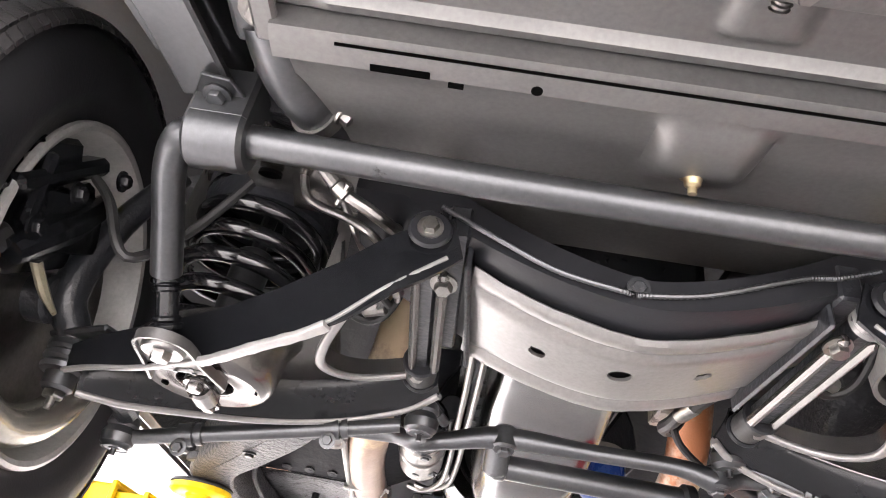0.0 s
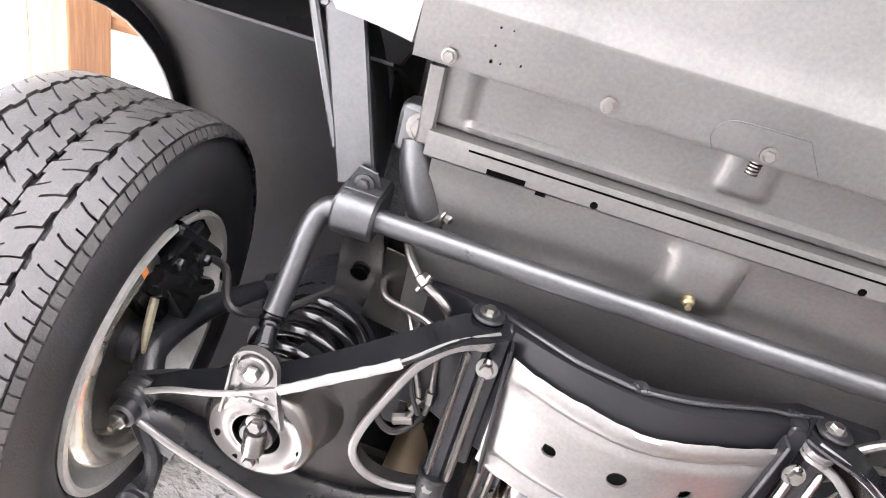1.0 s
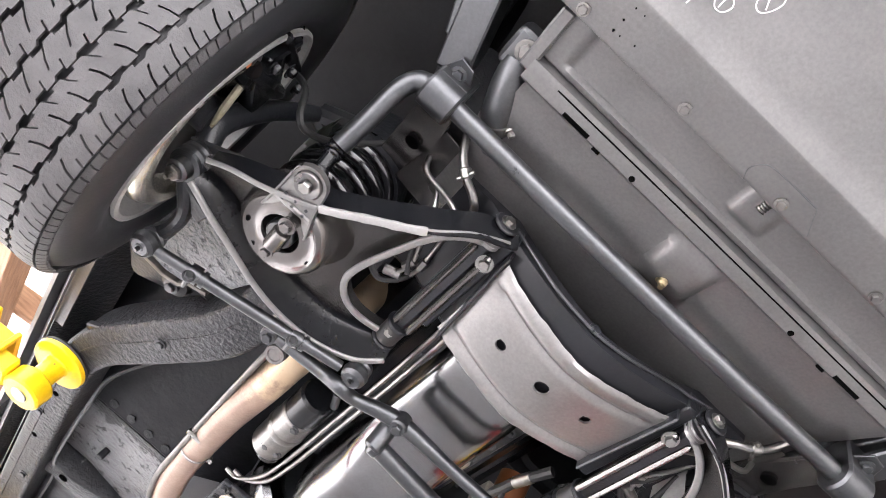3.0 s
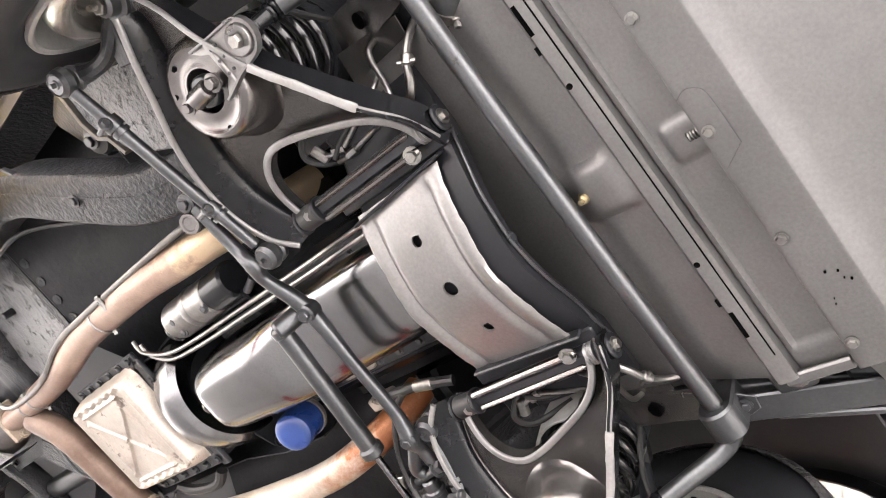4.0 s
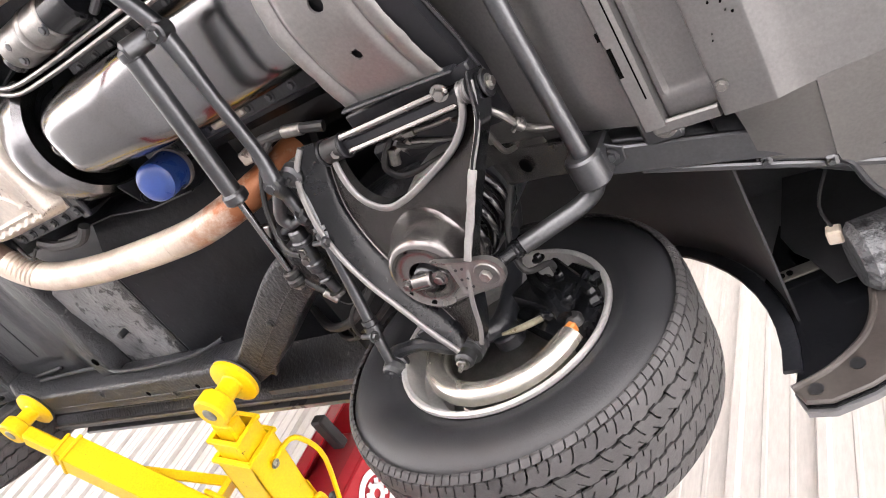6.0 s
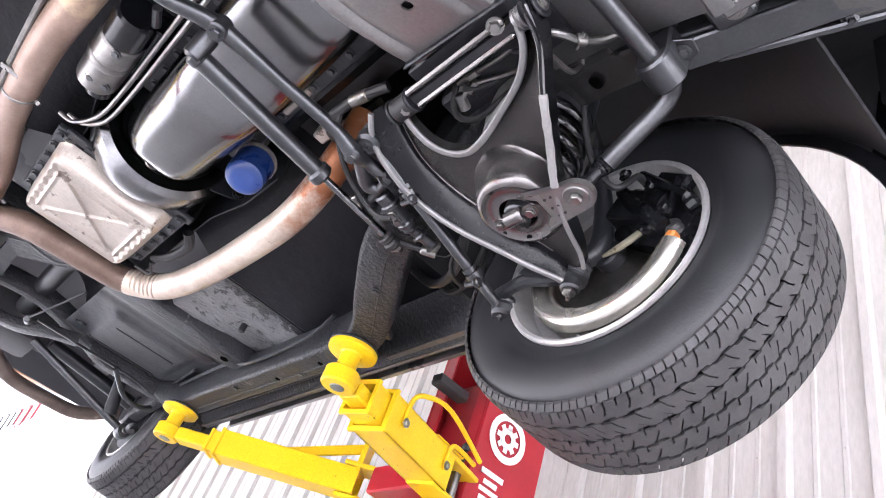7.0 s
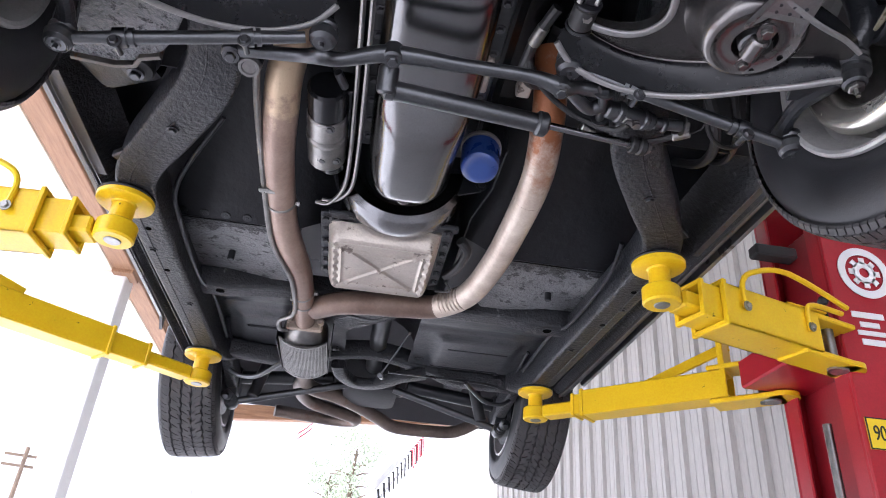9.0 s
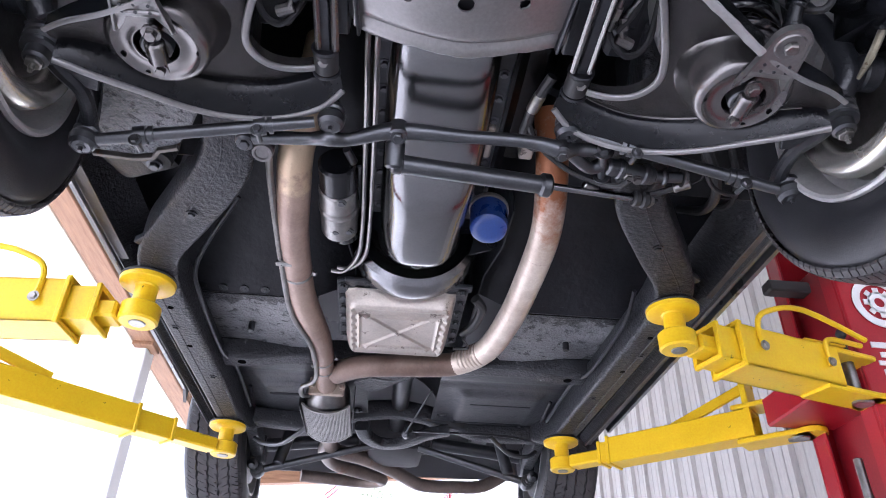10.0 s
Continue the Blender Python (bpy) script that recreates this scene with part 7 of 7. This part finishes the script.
for s in (-1, 1):
    xe = 0.395 if s > 0 else 0.385
    # sloping end face of the valance, and the sheet that carries on outside it
    bm = nb()

    def endp(u, v, s=s, xe=xe):
        a, b = V(xe, -0.548, 1.8395), V(xe - 0.002, -0.648, 1.860)
        c, d = V(xe + 0.117, -0.543, 1.900), V(xe + 0.148, -0.637, 1.900)
        q = a.lerp(b, v).lerp(c.lerp(d, v), u)
        return V(CX + s * q.x, q.y, q.z + 0.006 * math.sin(math.pi * u))

    sheet(bm, endp, 10, 10, 0.004)
    ve = part("valance_end", bm, grey_panel, car, "grey sloping end face of the valance")

    def outerp(u, v, s=s, xe=xe):
        x = lerp(xe - 0.002, 0.87, u)
        y0 = lerp(-0.648, -0.637, u / 0.31) if u < 0.31 else lerp(-0.637, -0.74, (u - 0.31) / 0.69)
        y = lerp(y0, -1.06, v)
        z = val_z(y) + 0.045 * min(1, u / 0.31) * (1 - 0.4 * v) + 0.09 * max(0, u - 0.31)
        return V(CX + s * x, y, z)

    fix_sheet("valance_corner", outerp, 24, 12, grey_panel, "grey outer corner of the valance")
    bm = nb()
    tube(bm, [P(s, xe + 0.120, -0.535, 1.906), P(s, xe + 0.152, -0.637, 1.908), P(s, xe + 0.23, -0.665, 1.925), P(s, xe + 0.34, -0.72, 1.955)], 0.006, 8, sub=4)
    part("edge_rail", bm, chassis, ve)
    bm = nb()
    for x, y in ((xe + 0.122, -0.548), (xe + 0.150, -0.628)):
        box(bm, (CX + s * x - 0.010, y - 0.009, 1.896), (CX + s * x + 0.010, y + 0.009, 1.912), 0.004)
        hexbolt(bm, (CX + s * x, y, 1.897), (0, 0, -1), 0.005, 0.006, 0)
    parts("edge_clip", bm, satin, ve)
    # flat stay and rubber mount at the end of the support
    xs = XB if s > 0 else -XA
    bm = nb()
    obox(bm, P(s, xs + 0.008, -0.53, 1.858), P(s, xs + 0.004, -0.435, 1.853), 0.020, 0.010, 0.003)
    part("support_stay", bm, grey_panel, car)
    bm = nb()
    box(bm, (-0.032, -0.030, -0.014), (0.030, 0.034, 0.030), 0.014, Matrix.Translation(P(s, xs + 0.012, -0.440, 1.884)), 3)
    mt = part("support_mount", bm, satin, car, "black pressed radiator mount")
    bm = nb()
    hexbolt(bm, P(s, xs + 0.014, -0.446, 1.870), (0, 0, -1), 0.012, 0.009)
    part("mount_bolt", bm, bare_steel, mt)
    # bumper brace bars
    bm = nb()
    obox(bm, P(s, 0.425, -0.348, 1.872), P(s, 0.54, -0.74, 1.925), 0.05, 0.012, 0.003)
    obox(bm, P(s, 0.46, -0.38, 1.900), P(s, 0.60, -0.74, 1.945), 0.012, 0.05, 0.003)
    parts("bumper_brace", bm, satin, car, "flat steel bumper brace")
    # inner fender, front and side walls of the wheel housing
    def house(u, v, s=s):
        a = radians(lerp(165, 8, u))
        r = 0.455
        x = lerp(0.42, 0.868, v)
        return V(CX + s * x, FWY + r * math.cos(a) * (-1) * -1, 1.80 + r * math.sin(a))

    fix_sheet("wheel_housing", house, 28, 6, housing_black, "black inner wheel housing")

    def inner_wall(u, v, s=s):
        return V(CX + s * (0.43 + 0.02 * v), lerp(-0.46, 0.40, u), lerp(1.98, 2.28, v))

    fix_sheet("inner_fender", inner_wall, 8, 6, housing_black)

# coolant hose, clamp and small lines at the left of the radiator
bm = nb()
tube(bm, [(-0.352, -0.425, 1.885), (-0.341, -0.385, 1.874), (-0.320, -0.335, 1.880), (-0.285, -0.27, 1.915), (-0.25, -0.20, 1.97)], 0.024, 16, sub=5)
ho = part("radiator_hose", bm, satin, car, "black lower radiator hose")
bm = nb()
lathe(bm, [(0.024, -0.007), (0.0275, -0.007), (0.0275, 0.007), (0.024, 0.007)], axis_m((-0.320, -0.335, 1.880), (0.3, 0.6, 0.2)), 22)
hexbolt(bm, (-0.296, -0.345, 1.868), (1, 0.2, -0.6), 0.006, 0.01)
part("hose_clamp", bm, bare_steel, ho)
for s in (-1, 1):
    bm = nb()
    tube(bm, [P(s, 0.362, -0.30, 1.920), P(s, 0.338, -0.268, 1.880), P(s, 0.310, -0.249, 1.858), P(s, 0.282, -0.238, 1.848), P(s, 0.264, -0.222, 1.846), P(s, 0.258, -0.19, 1.862), P(s, 0.258, -0.15, 1.90)], 0.0068, 10, sub=5)
    tube(bm, [P(s, 0.372, -0.195, 1.925), P(s, 0.362, -0.188, 1.892), P(s, 0.345, -0.186, 1.880), P(s, 0.312, -0.190, 1.867), P(s, 0.284, -0.192, 1.852), P(s, 0.270, -0.175, 1.850), P(s, 0.268, -0.14, 1.875)], 0.0050, 10, sub=5)
    ln, *_ = parts("hydraulic_line", bm, bare_steel, car, "bent steel lines by the frame")
    bm = nb()
    cyl(bm, P(s, 0.317, -0.253, 1.863), P(s, 0.303, -0.246, 1.855), 0.010, 14, 0.002)
    cyl(bm, P(s, 0.302, -0.262, 1.858), P(s, 0.314, -0.238, 1.850), 0.0035, 8)
    part("line_clamp", bm, zinc, ln)
    bm = nb()
    tube(bm, [P(s, 0.25, -0.02, 1.90), P(s, 0.27, 0.0, 1.86), P(s, 0.30, 0.02, 1.855), P(s, 0.33, 0.0, 1.87), P(s, 0.34, -0.06, 1.92)], 0.006, 8, sub=5)
    tube(bm, [P(s, 0.28, -0.14, 1.93), P(s, 0.29, -0.08, 1.87), P(s, 0.265, -0.03, 1.855)], 0.005, 8, sub=5)
    parts("brake_pipe", bm, black_rubber, car)
    bm = nb()
    tube(bm, [P(s, 0.325, -0.165, 1.905), P(s, 0.305, -0.145, 1.876), P(s, 0.288, -0.10, 1.866), P(s, 0.272, -0.05, 1.862), P(s, 0.280, -0.015, 1.858), P(s, 0.300, 0.0, 1.87)], 0.0042, 8, sub=5)
    tube(bm, [P(s, 0.262, -0.175, 1.885), P(s, 0.262, -0.12, 1.868), P(s, 0.256, -0.06, 1.864), P(s, 0.258, -0.02, 1.87)], 0.0042, 8, sub=5)
    steel_, *_ = parts("steel_pipe", bm, zinc, car, "pale bent steel pipes")
    bm = nb()
    cyl(bm, P(s, 0.278, -0.032, 1.861), P(s, 0.270, -0.055, 1.863), 0.008, 6)
    cyl(bm, P(s, 0.256, -0.05, 1.863), P(s, 0.257, -0.072, 1.863), 0.008, 6)
    cyl(bm, P(s, 0.27, -0.012, 1.862), P(s, 0.30, -0.002, 1.858), 0.010, 10, 0.002)
    parts("pipe_union", bm, bare_steel, steel_)

# ---- body ----
def arch(cy, cz, r, a0, a1, n=14):
    return [(cy + r * math.cos(radians(lerp(a0, a1, i / n))), cz + r * math.sin(radians(lerp(a0, a1, i / n)))) for i in range(n + 1)]


for s in (-1, 1):
    lo = 1.87 if s > 0 else 1.955
    ol = [(-1.02, 2.05), (-1.0, 1.95), (-0.72, 1.83), (-0.60, 1.748), (-0.545, 1.722), (-0.505, 1.723), (-0.487, 1.76)] + arch(FWY, 1.80, 0.435, 180, 8) + [(0.42, lo), (2.0, lo)] + arch(RWY, 1.93, 0.41, 182, 0) + [(3.25, 1.98), (3.32, 2.3), (3.0, 2.46), (0.4, 2.42), (-0.6, 2.36)]
    m = Matrix(((0, 0, s, CX + s * 0.868), (1, 0, 0, 0), (0, 1, 0, 0), (0, 0, 0, 1)))
    bm = nb()
    prism(bm, ol, 0.012, m)
    sp = part("side_panel", bm, body_paint, car, "dark grey body side with wheel arches")
    # return flange of the wheel arch
    bm = nb()
    pts = [V(CX + s * 0.858, y, z) for y, z in arch(FWY, 1.80, 0.432, 180, 10, 24)]
    sweep(bm, pts, rrect(0.03, 0.008, 0.003, 2), up=(1, 0, 0))
    part("arch_flange", bm, chassis, sp)
    # dark inside of the fender's lower front corner and its bottom lip
    bm = nb()
    prism(bm, [(-1.0, 2.05), (-0.98, 1.96), (-0.72, 1.84), (-0.60, 1.752), (-0.545, 1.726), (-0.507, 1.727), (-0.490, 1.76)] + arch(FWY, 1.80, 0.438, 180, 150, 5) + [(-0.46, 2.2)], 0.003, Matrix(((0, 0, s, CX + s * 0.862), (1, 0, 0, 0), (0, 1, 0, 0), (0, 0, 0, 1))))
    fc = part("fender_corner", bm, gloss_black, car, "black inside of the lower fender corner")

    # pressed lower end with its rolled ridge, two dimples and the bolted strip
    ridge = spline([(0, -0.489, 1.757), (0, -0.52, 1.775), (0, -0.552, 1.800), (0, -0.592, 1.850), (0, -0.61, 1.905), (0, -0.612, 1.96)], 4)
    low = [(-0.70, 1.828), (-0.60, 1.754), (-0.545, 1.728), (-0.507, 1.729)]
    bm = nb()
    prism(bm, low + [(p.y, p.z) for p in ridge] + [(-0.72, 1.98)], 0.010, Matrix(((0, 0, s, CX + s * 0.850), (1, 0, 0, 0), (0, 1, 0, 0), (0, 0, 0, 1))), 0.003)
    part("fender_lip", bm, fender_inner, fc, "dark brown-grey pressed fender end")
    bm = nb()
    tube(bm, [P(s, 0.850, p.y, p.z) for p in ridge], 0.006, 8)
    part("lip_ridge", bm, fender_inner, fc)
    bm = nb()
    for y, z in ((-0.523, 1.752), (-0.582, 1.796)):
        lathe(bm, [(0.005, 0.000), (0.011, 0.002), (0.012, 0.004), (0, 0.004)], axis_m(P(s, 0.852, y, z), (-s, 0, 0)), 16)
    parts("body_plug", bm, satin, fc)
    bm = nb()
    obox(bm, P(s, 0.852, -0.458, 2.024), P(s, 0.852, -0.535, 2.050), 0.004, 0.030, 0.001)
    tb_ = part("fender_tab", bm, sill_metal, fc, "bolted bare metal strip")
    bm = nb()
    for y, z in ((-0.470, 2.028), (-0.484, 2.033)):
        lathe(bm, [(0, 0.002), (0.006, 0.002), (0.006, 0.005), (0, 0.005)], axis_m(P(s, 0.852, y, z), (-s, 0, 0)), 12)
    parts("tab_hole", bm, hole_shade, fc)
    bm = nb()
    prism(bm, [(-0.472, 2.33), (-0.471, 2.129), (-0.495, 2.075), (-0.522, 2.047), (-0.564, 1.971), (-0.62, 1.99), (-0.95, 2.05), (-0.95, 2.33)], 0.003, Matrix(((0, 0, s, CX + s * 0.835), (1, 0, 0, 0), (0, 1, 0, 0), (0, 0, 0, 1))))
    part("splash_flap", bm, housing_black, fc, "black splash flap")
    bm = nb()
    cyl(bm, P(s, 0.795, -0.60, 1.975), P(s, 0.80, -0.72, 2.02), 0.062, 26, 0.014)
    lp = part("lamp_housing", bm, mottled, car, "grey round lamp housing")
    bm = nb()
    box(bm, (-0.014, -0.012, -0.012), (0.014, 0.012, 0.012), 0.003, Matrix.Translation(P(s, 0.755, -0.582, 2.0)))
    part("lamp_plug", bm, cream_paint, lp, "tan wiring plug")
    bm = nb()
    tube(bm, [P(s, 0.75, -0.585, 2.0), P(s, 0.71, -0.57, 2.03), P(s, 0.65, -0.60, 2.06)], 0.003, 6, sub=4)
    part("lamp_wire", bm, black_rubber, lp)


def hood(u, v):
    x, y = lerp(-0.87, 0.87, u), lerp(-1.02, 3.3, v)
    return V(CX + x, y, 2.34 + 0.08 * (1 - (2 * u - 1) ** 2) + 0.12 * math.exp(-((v - 0.6) / 0.2) ** 2))


fix_sheet("upper_body", hood, 12, 30, body_paint, "dark grey upper body")


def tail(u, v):
    return V(CX + lerp(-0.87, 0.87, u), 3.30 - 0.08 * (1 - v), lerp(1.98, 2.45, v))


fix_sheet("tail_panel", tail, 8, 5, body_paint, "dark grey tail panel")


def nose(u, v):
    return V(CX + lerp(-0.87, 0.87, u), -1.05 + 0.03 * v, lerp(1.99, 2.36, v))


fix_sheet("nose_panel", nose, 8, 5, body_paint, "dark grey nose panel")

# ---- rear suspension ----
bm = nb()
box(bm, (CX - 0.13, 2.28, 1.84), (CX + 0.13, 2.60, 2.06), 0.05, None, 2)
cyl(bm, (CX - 0.16, 2.45, 1.93), (CX + 0.16, 2.45, 1.93), 0.055, 20, 0.006)
df = part("differential", bm, housing_black, car, "black differential case")
for s in (-1, 1):
    bm = nb()
    cyl(bm, P(s, 0.17, 2.45, 1.93), P(s, 0.62, 2.45, 1.88), 0.030, 16, 0.004)
    part("half_shaft", bm, chassis, car, "black half shaft")
    bm = nb()
    cyl(bm, P(s, 0.10, 2.30, 1.86), P(s, 0.58, 2.32, 1.735), 0.016, 12, 0.002)
    lathe(bm, [(0, -0.03), (0.026, -0.03), (0.03, -0.02), (0.03, 0.02), (0.026, 0.03), (0, 0.03)], axis_m(P(s, 0.585, 2.32, 1.733), (0, 1, 0)), 18)
    sr = part("strut_rod", bm, satin, car, "black lateral strut rod")
    bm = nb()
    hexbolt(bm, P(s, 0.585, 2.288, 1.733), (0, -1, 0), 0.014, 0.014)
    lathe(bm, [(0.0, 0), (0.022, 0), (0.024, 0.01), (0.012, 0.02), (0.01, 0.04), (0, 0.04)], axis_m(P(s, 0.60, 2.27, 1.75), (0, -1, -0.6)), 16)
    parts("strut_bolt", bm, satin, sr)
    bm = nb()
    sweep(bm, [P(s, 0.60, 1.98, 1.90), P(s, 0.60, 2.15, 1.87), P(s, 0.61, 2.40, 1.86), P(s, 0.61, 2.52, 1.86)], rrect(0.05, 0.09, 0.012, 2))
    part("trailing_arm", bm, undercoat, car, "black trailing arm")
    m = axis_m(P(s, 0.655, RWY, RWZ), (s, 0, 0))
    bm = nb()
    lathe(bm, [(0.03, -0.016), (0.148, -0.016), (0.148, 0.016), (0.03, 0.016)], m, 40)
    cyl(bm, P(s, 0.58, RWY, RWZ), P(s, 0.66, RWY, RWZ), 0.07, 20, 0.01)
    part("rear_brake_disc", bm, chassis, car)
    bm = nb()
    tube(bm, [P(s, 0.36, 1.92, 1.80), P(s, 0.45, 2.0, 1.76), P(s, 0.53, 2.06, 1.77), P(s, 0.585, 2.12, 1.81)], 0.009, 8, sub=6)
    part("brake_hose", bm, satin, car)
    bm = nb()
    cyl(bm, P(s, 0.50, 2.30, 1.76), P(s, 0.42, 2.32, 2.1), 0.026, 16, 0.004)
    part("rear_shock", bm, satin, car)
bm = nb()
tube(bm, [(CX + 0.10, 1.62, 1.86), (CX + 0.04, 1.82, 1.80), (CX + 0.02, 1.92, 1.79)], 0.004, 6, sub=5)
tube(bm, [(CX - 0.20, 1.50, 1.86), (CX - 0.05, 1.48, 1.83), (CX + 0.02, 1.42, 1.83)], 0.004, 6, sub=5)
tube(bm, [(CX + 0.05, 1.90, 1.80), (CX + 0.25, 1.96, 1.82), (CX + 0.45, 2.0, 1.83), (CX + 0.55, 2.08, 1.84), (CX + 0.52, 2.16, 1.86)], 0.005, 6, sub=5)
parts("parking_brake_cable", bm, chassis, car)
bm = nb()
cyl(bm, (CX + 0.02, 1.90, 1.785), (CX + 0.03, 1.97, 1.80), 0.012, 12, 0.003)
part("cable_equaliser", bm, satin, car)

# ---- beyond the bay ----
# far white building with a sloping eave and a string of pennants
bm = nb()
box(bm, (2.45, 19.0, 0.0), (9.0, 34.0, 6.2), 0.01)
far = solo("far_building", bm, white_paint, "far white building beyond the workshop", "building", kind="structure", smooth=0)
bm = nb()
obox(bm, (0.62, 14.8, 3.70), (2.55, 24.5, 7.40), 0.12, 0.22, 0.01)
part("eave", bm, concrete, far, "pale grey sloping eave board")
bm = nb()
obox(bm, (0.75, 14.8, 3.42), (2.68, 24.5, 7.05), 0.05, 0.06, 0.005)
part("gutter", bm, chassis, far)
A, B = V(0.66, 14.75, 3.58), V(2.58, 24.4, 7.25)
random.seed(7)
for i in range(40):
    t = (i + 0.5) / 40
    p = A.lerp(B, t) + V(0.06, -0.08, 0)
    h = random.uniform(0.38, 0.55) * (0.75 + 0.6 * t)
    w = 0.025 + 0.02 * t
    bm = nb()
    vs = [bm.verts.new(p + V(dx, dy, dz)) for dx, dy, dz in ((-w, 0, 0), (w, 0, 0.02), (w * 0.7 + 0.05, 0.03, -h), (-w * 0.6 + 0.05, 0.03, -h * 0.94))]
    f = bm.faces.new(vs)
    bmesh.ops.solidify(bm, geom=[f], thickness=0.006)
    part("pennant", bm, (flag_red if t > 0.62 and i % 2 else (ink if i % 3 == 0 else white_ink)), far, "hanging pennant" if i == 0 else "")


def tree(x, y, h, seed, label):
    random.seed(seed)
    t = thing("tree", (x, y, 0), label, "tree", "far trees")
    bm = nb()
    tube(bm, [(x, y, 0), (x + 0.2, y, h * 0.35), (x - 0.1, y + 0.1, h * 0.7), (x, y, h * 0.95)], [0.26, 0.2, 0.13, 0.04], 10, sub=4)
    for i in range(14):
        a, z = random.uniform(0, 6.28), h * random.uniform(0.45, 0.92)
        r = random.uniform(0.7, 2.2) * (1.2 - z / h) * 1.6
        tube(bm, [(x, y, z), (x + 0.5 * r * math.cos(a), y + 0.5 * r * math.sin(a), z + 0.25), (x + r * math.cos(a), y + r * math.sin(a), z + 0.3)], [0.06, 0.04, 0.015], 6, sub=2)
    part("trunk", bm, bark, t, "grey-brown trunk with thin limbs")
    vs, fs = [], []
    for i in range(44):
        a, z = random.uniform(0, 6.28), h * random.uniform(0.45, 1.02)
        r = random.uniform(0.3, 2.3) * (1.25 - 0.8 * z / h)
        c = V(x + r * math.cos(a), y + r * math.sin(a), z + 0.2)
        for k in range(42):
            q = c + V(random.gauss(0, 0.34), random.gauss(0, 0.34), random.gauss(0, 0.2))
            u = V(random.uniform(-1, 1), random.uniform(-1, 1), random.uniform(-1, 1)).normalized() * 0.13
            w = u.cross(V(random.uniform(-1, 1), random.uniform(-1, 1), random.uniform(-1, 1))).normalized() * 0.05
            n = len(vs)
            vs += [q - u, q + w, q + u, q - w]
            fs.append((n, n + 1, n + 2, n + 3))
    me = bpy.data.meshes.new("m")
    me.from_pydata(vs, [], fs)
    me.materials.append(leaf_mat)
    part("crown", me, leaf_mat, t, "loose pale-green crown with gaps", kind="stuff")
    return t


tree(0.6, 38.0, 10.2, 3, "tall thin tree with an open crown behind the eave")
tree(-0.7, 44.0, 9.8, 5, "tall thin tree with an open crown behind the eave")

# utility pole
up = thing("utility_pole", (-12.6, 30.0, 0), "slim wooden utility pole with two crossarms far off", "pole")
bm = nb()
tube(bm, [(-12.6, 30, 0), (-12.6, 30, 6.6)], [0.12, 0.08], 10)
part("shaft", bm, bark, up)
for z in (5.9, 6.3):
    bm = nb()
    obox(bm, (-13.4, 30, z), (-11.8, 30.2, z - 0.05), 0.08, 0.1, 0.005)
    part("crossarm", bm, bark, up)

# tattered flag strip hung under the far beam
fl = thing("flag", (-0.6, 9.0, 3.325), "tattered red flag strips hung under the beam", "flag")
for k, (mt_, dz) in enumerate(((flag_red, 0.0), (flag_red, -0.07))):
    bm = nb()

    def cloth(u, v, dz=dz):
        return V(-0.72 + 0.17 * u, 9.045 + 0.03 * math.sin(9 * u), 3.39 + dz - 0.16 * (1 - u) ** 1.5 - 0.018 * v + 0.02 * math.sin(7 * u + 1))

    sheet(bm, cloth, 18, 2, 0.002)
    part("stripe", bm, mt_, fl, "red stripe" if mt_ is flag_red else "white stripe")
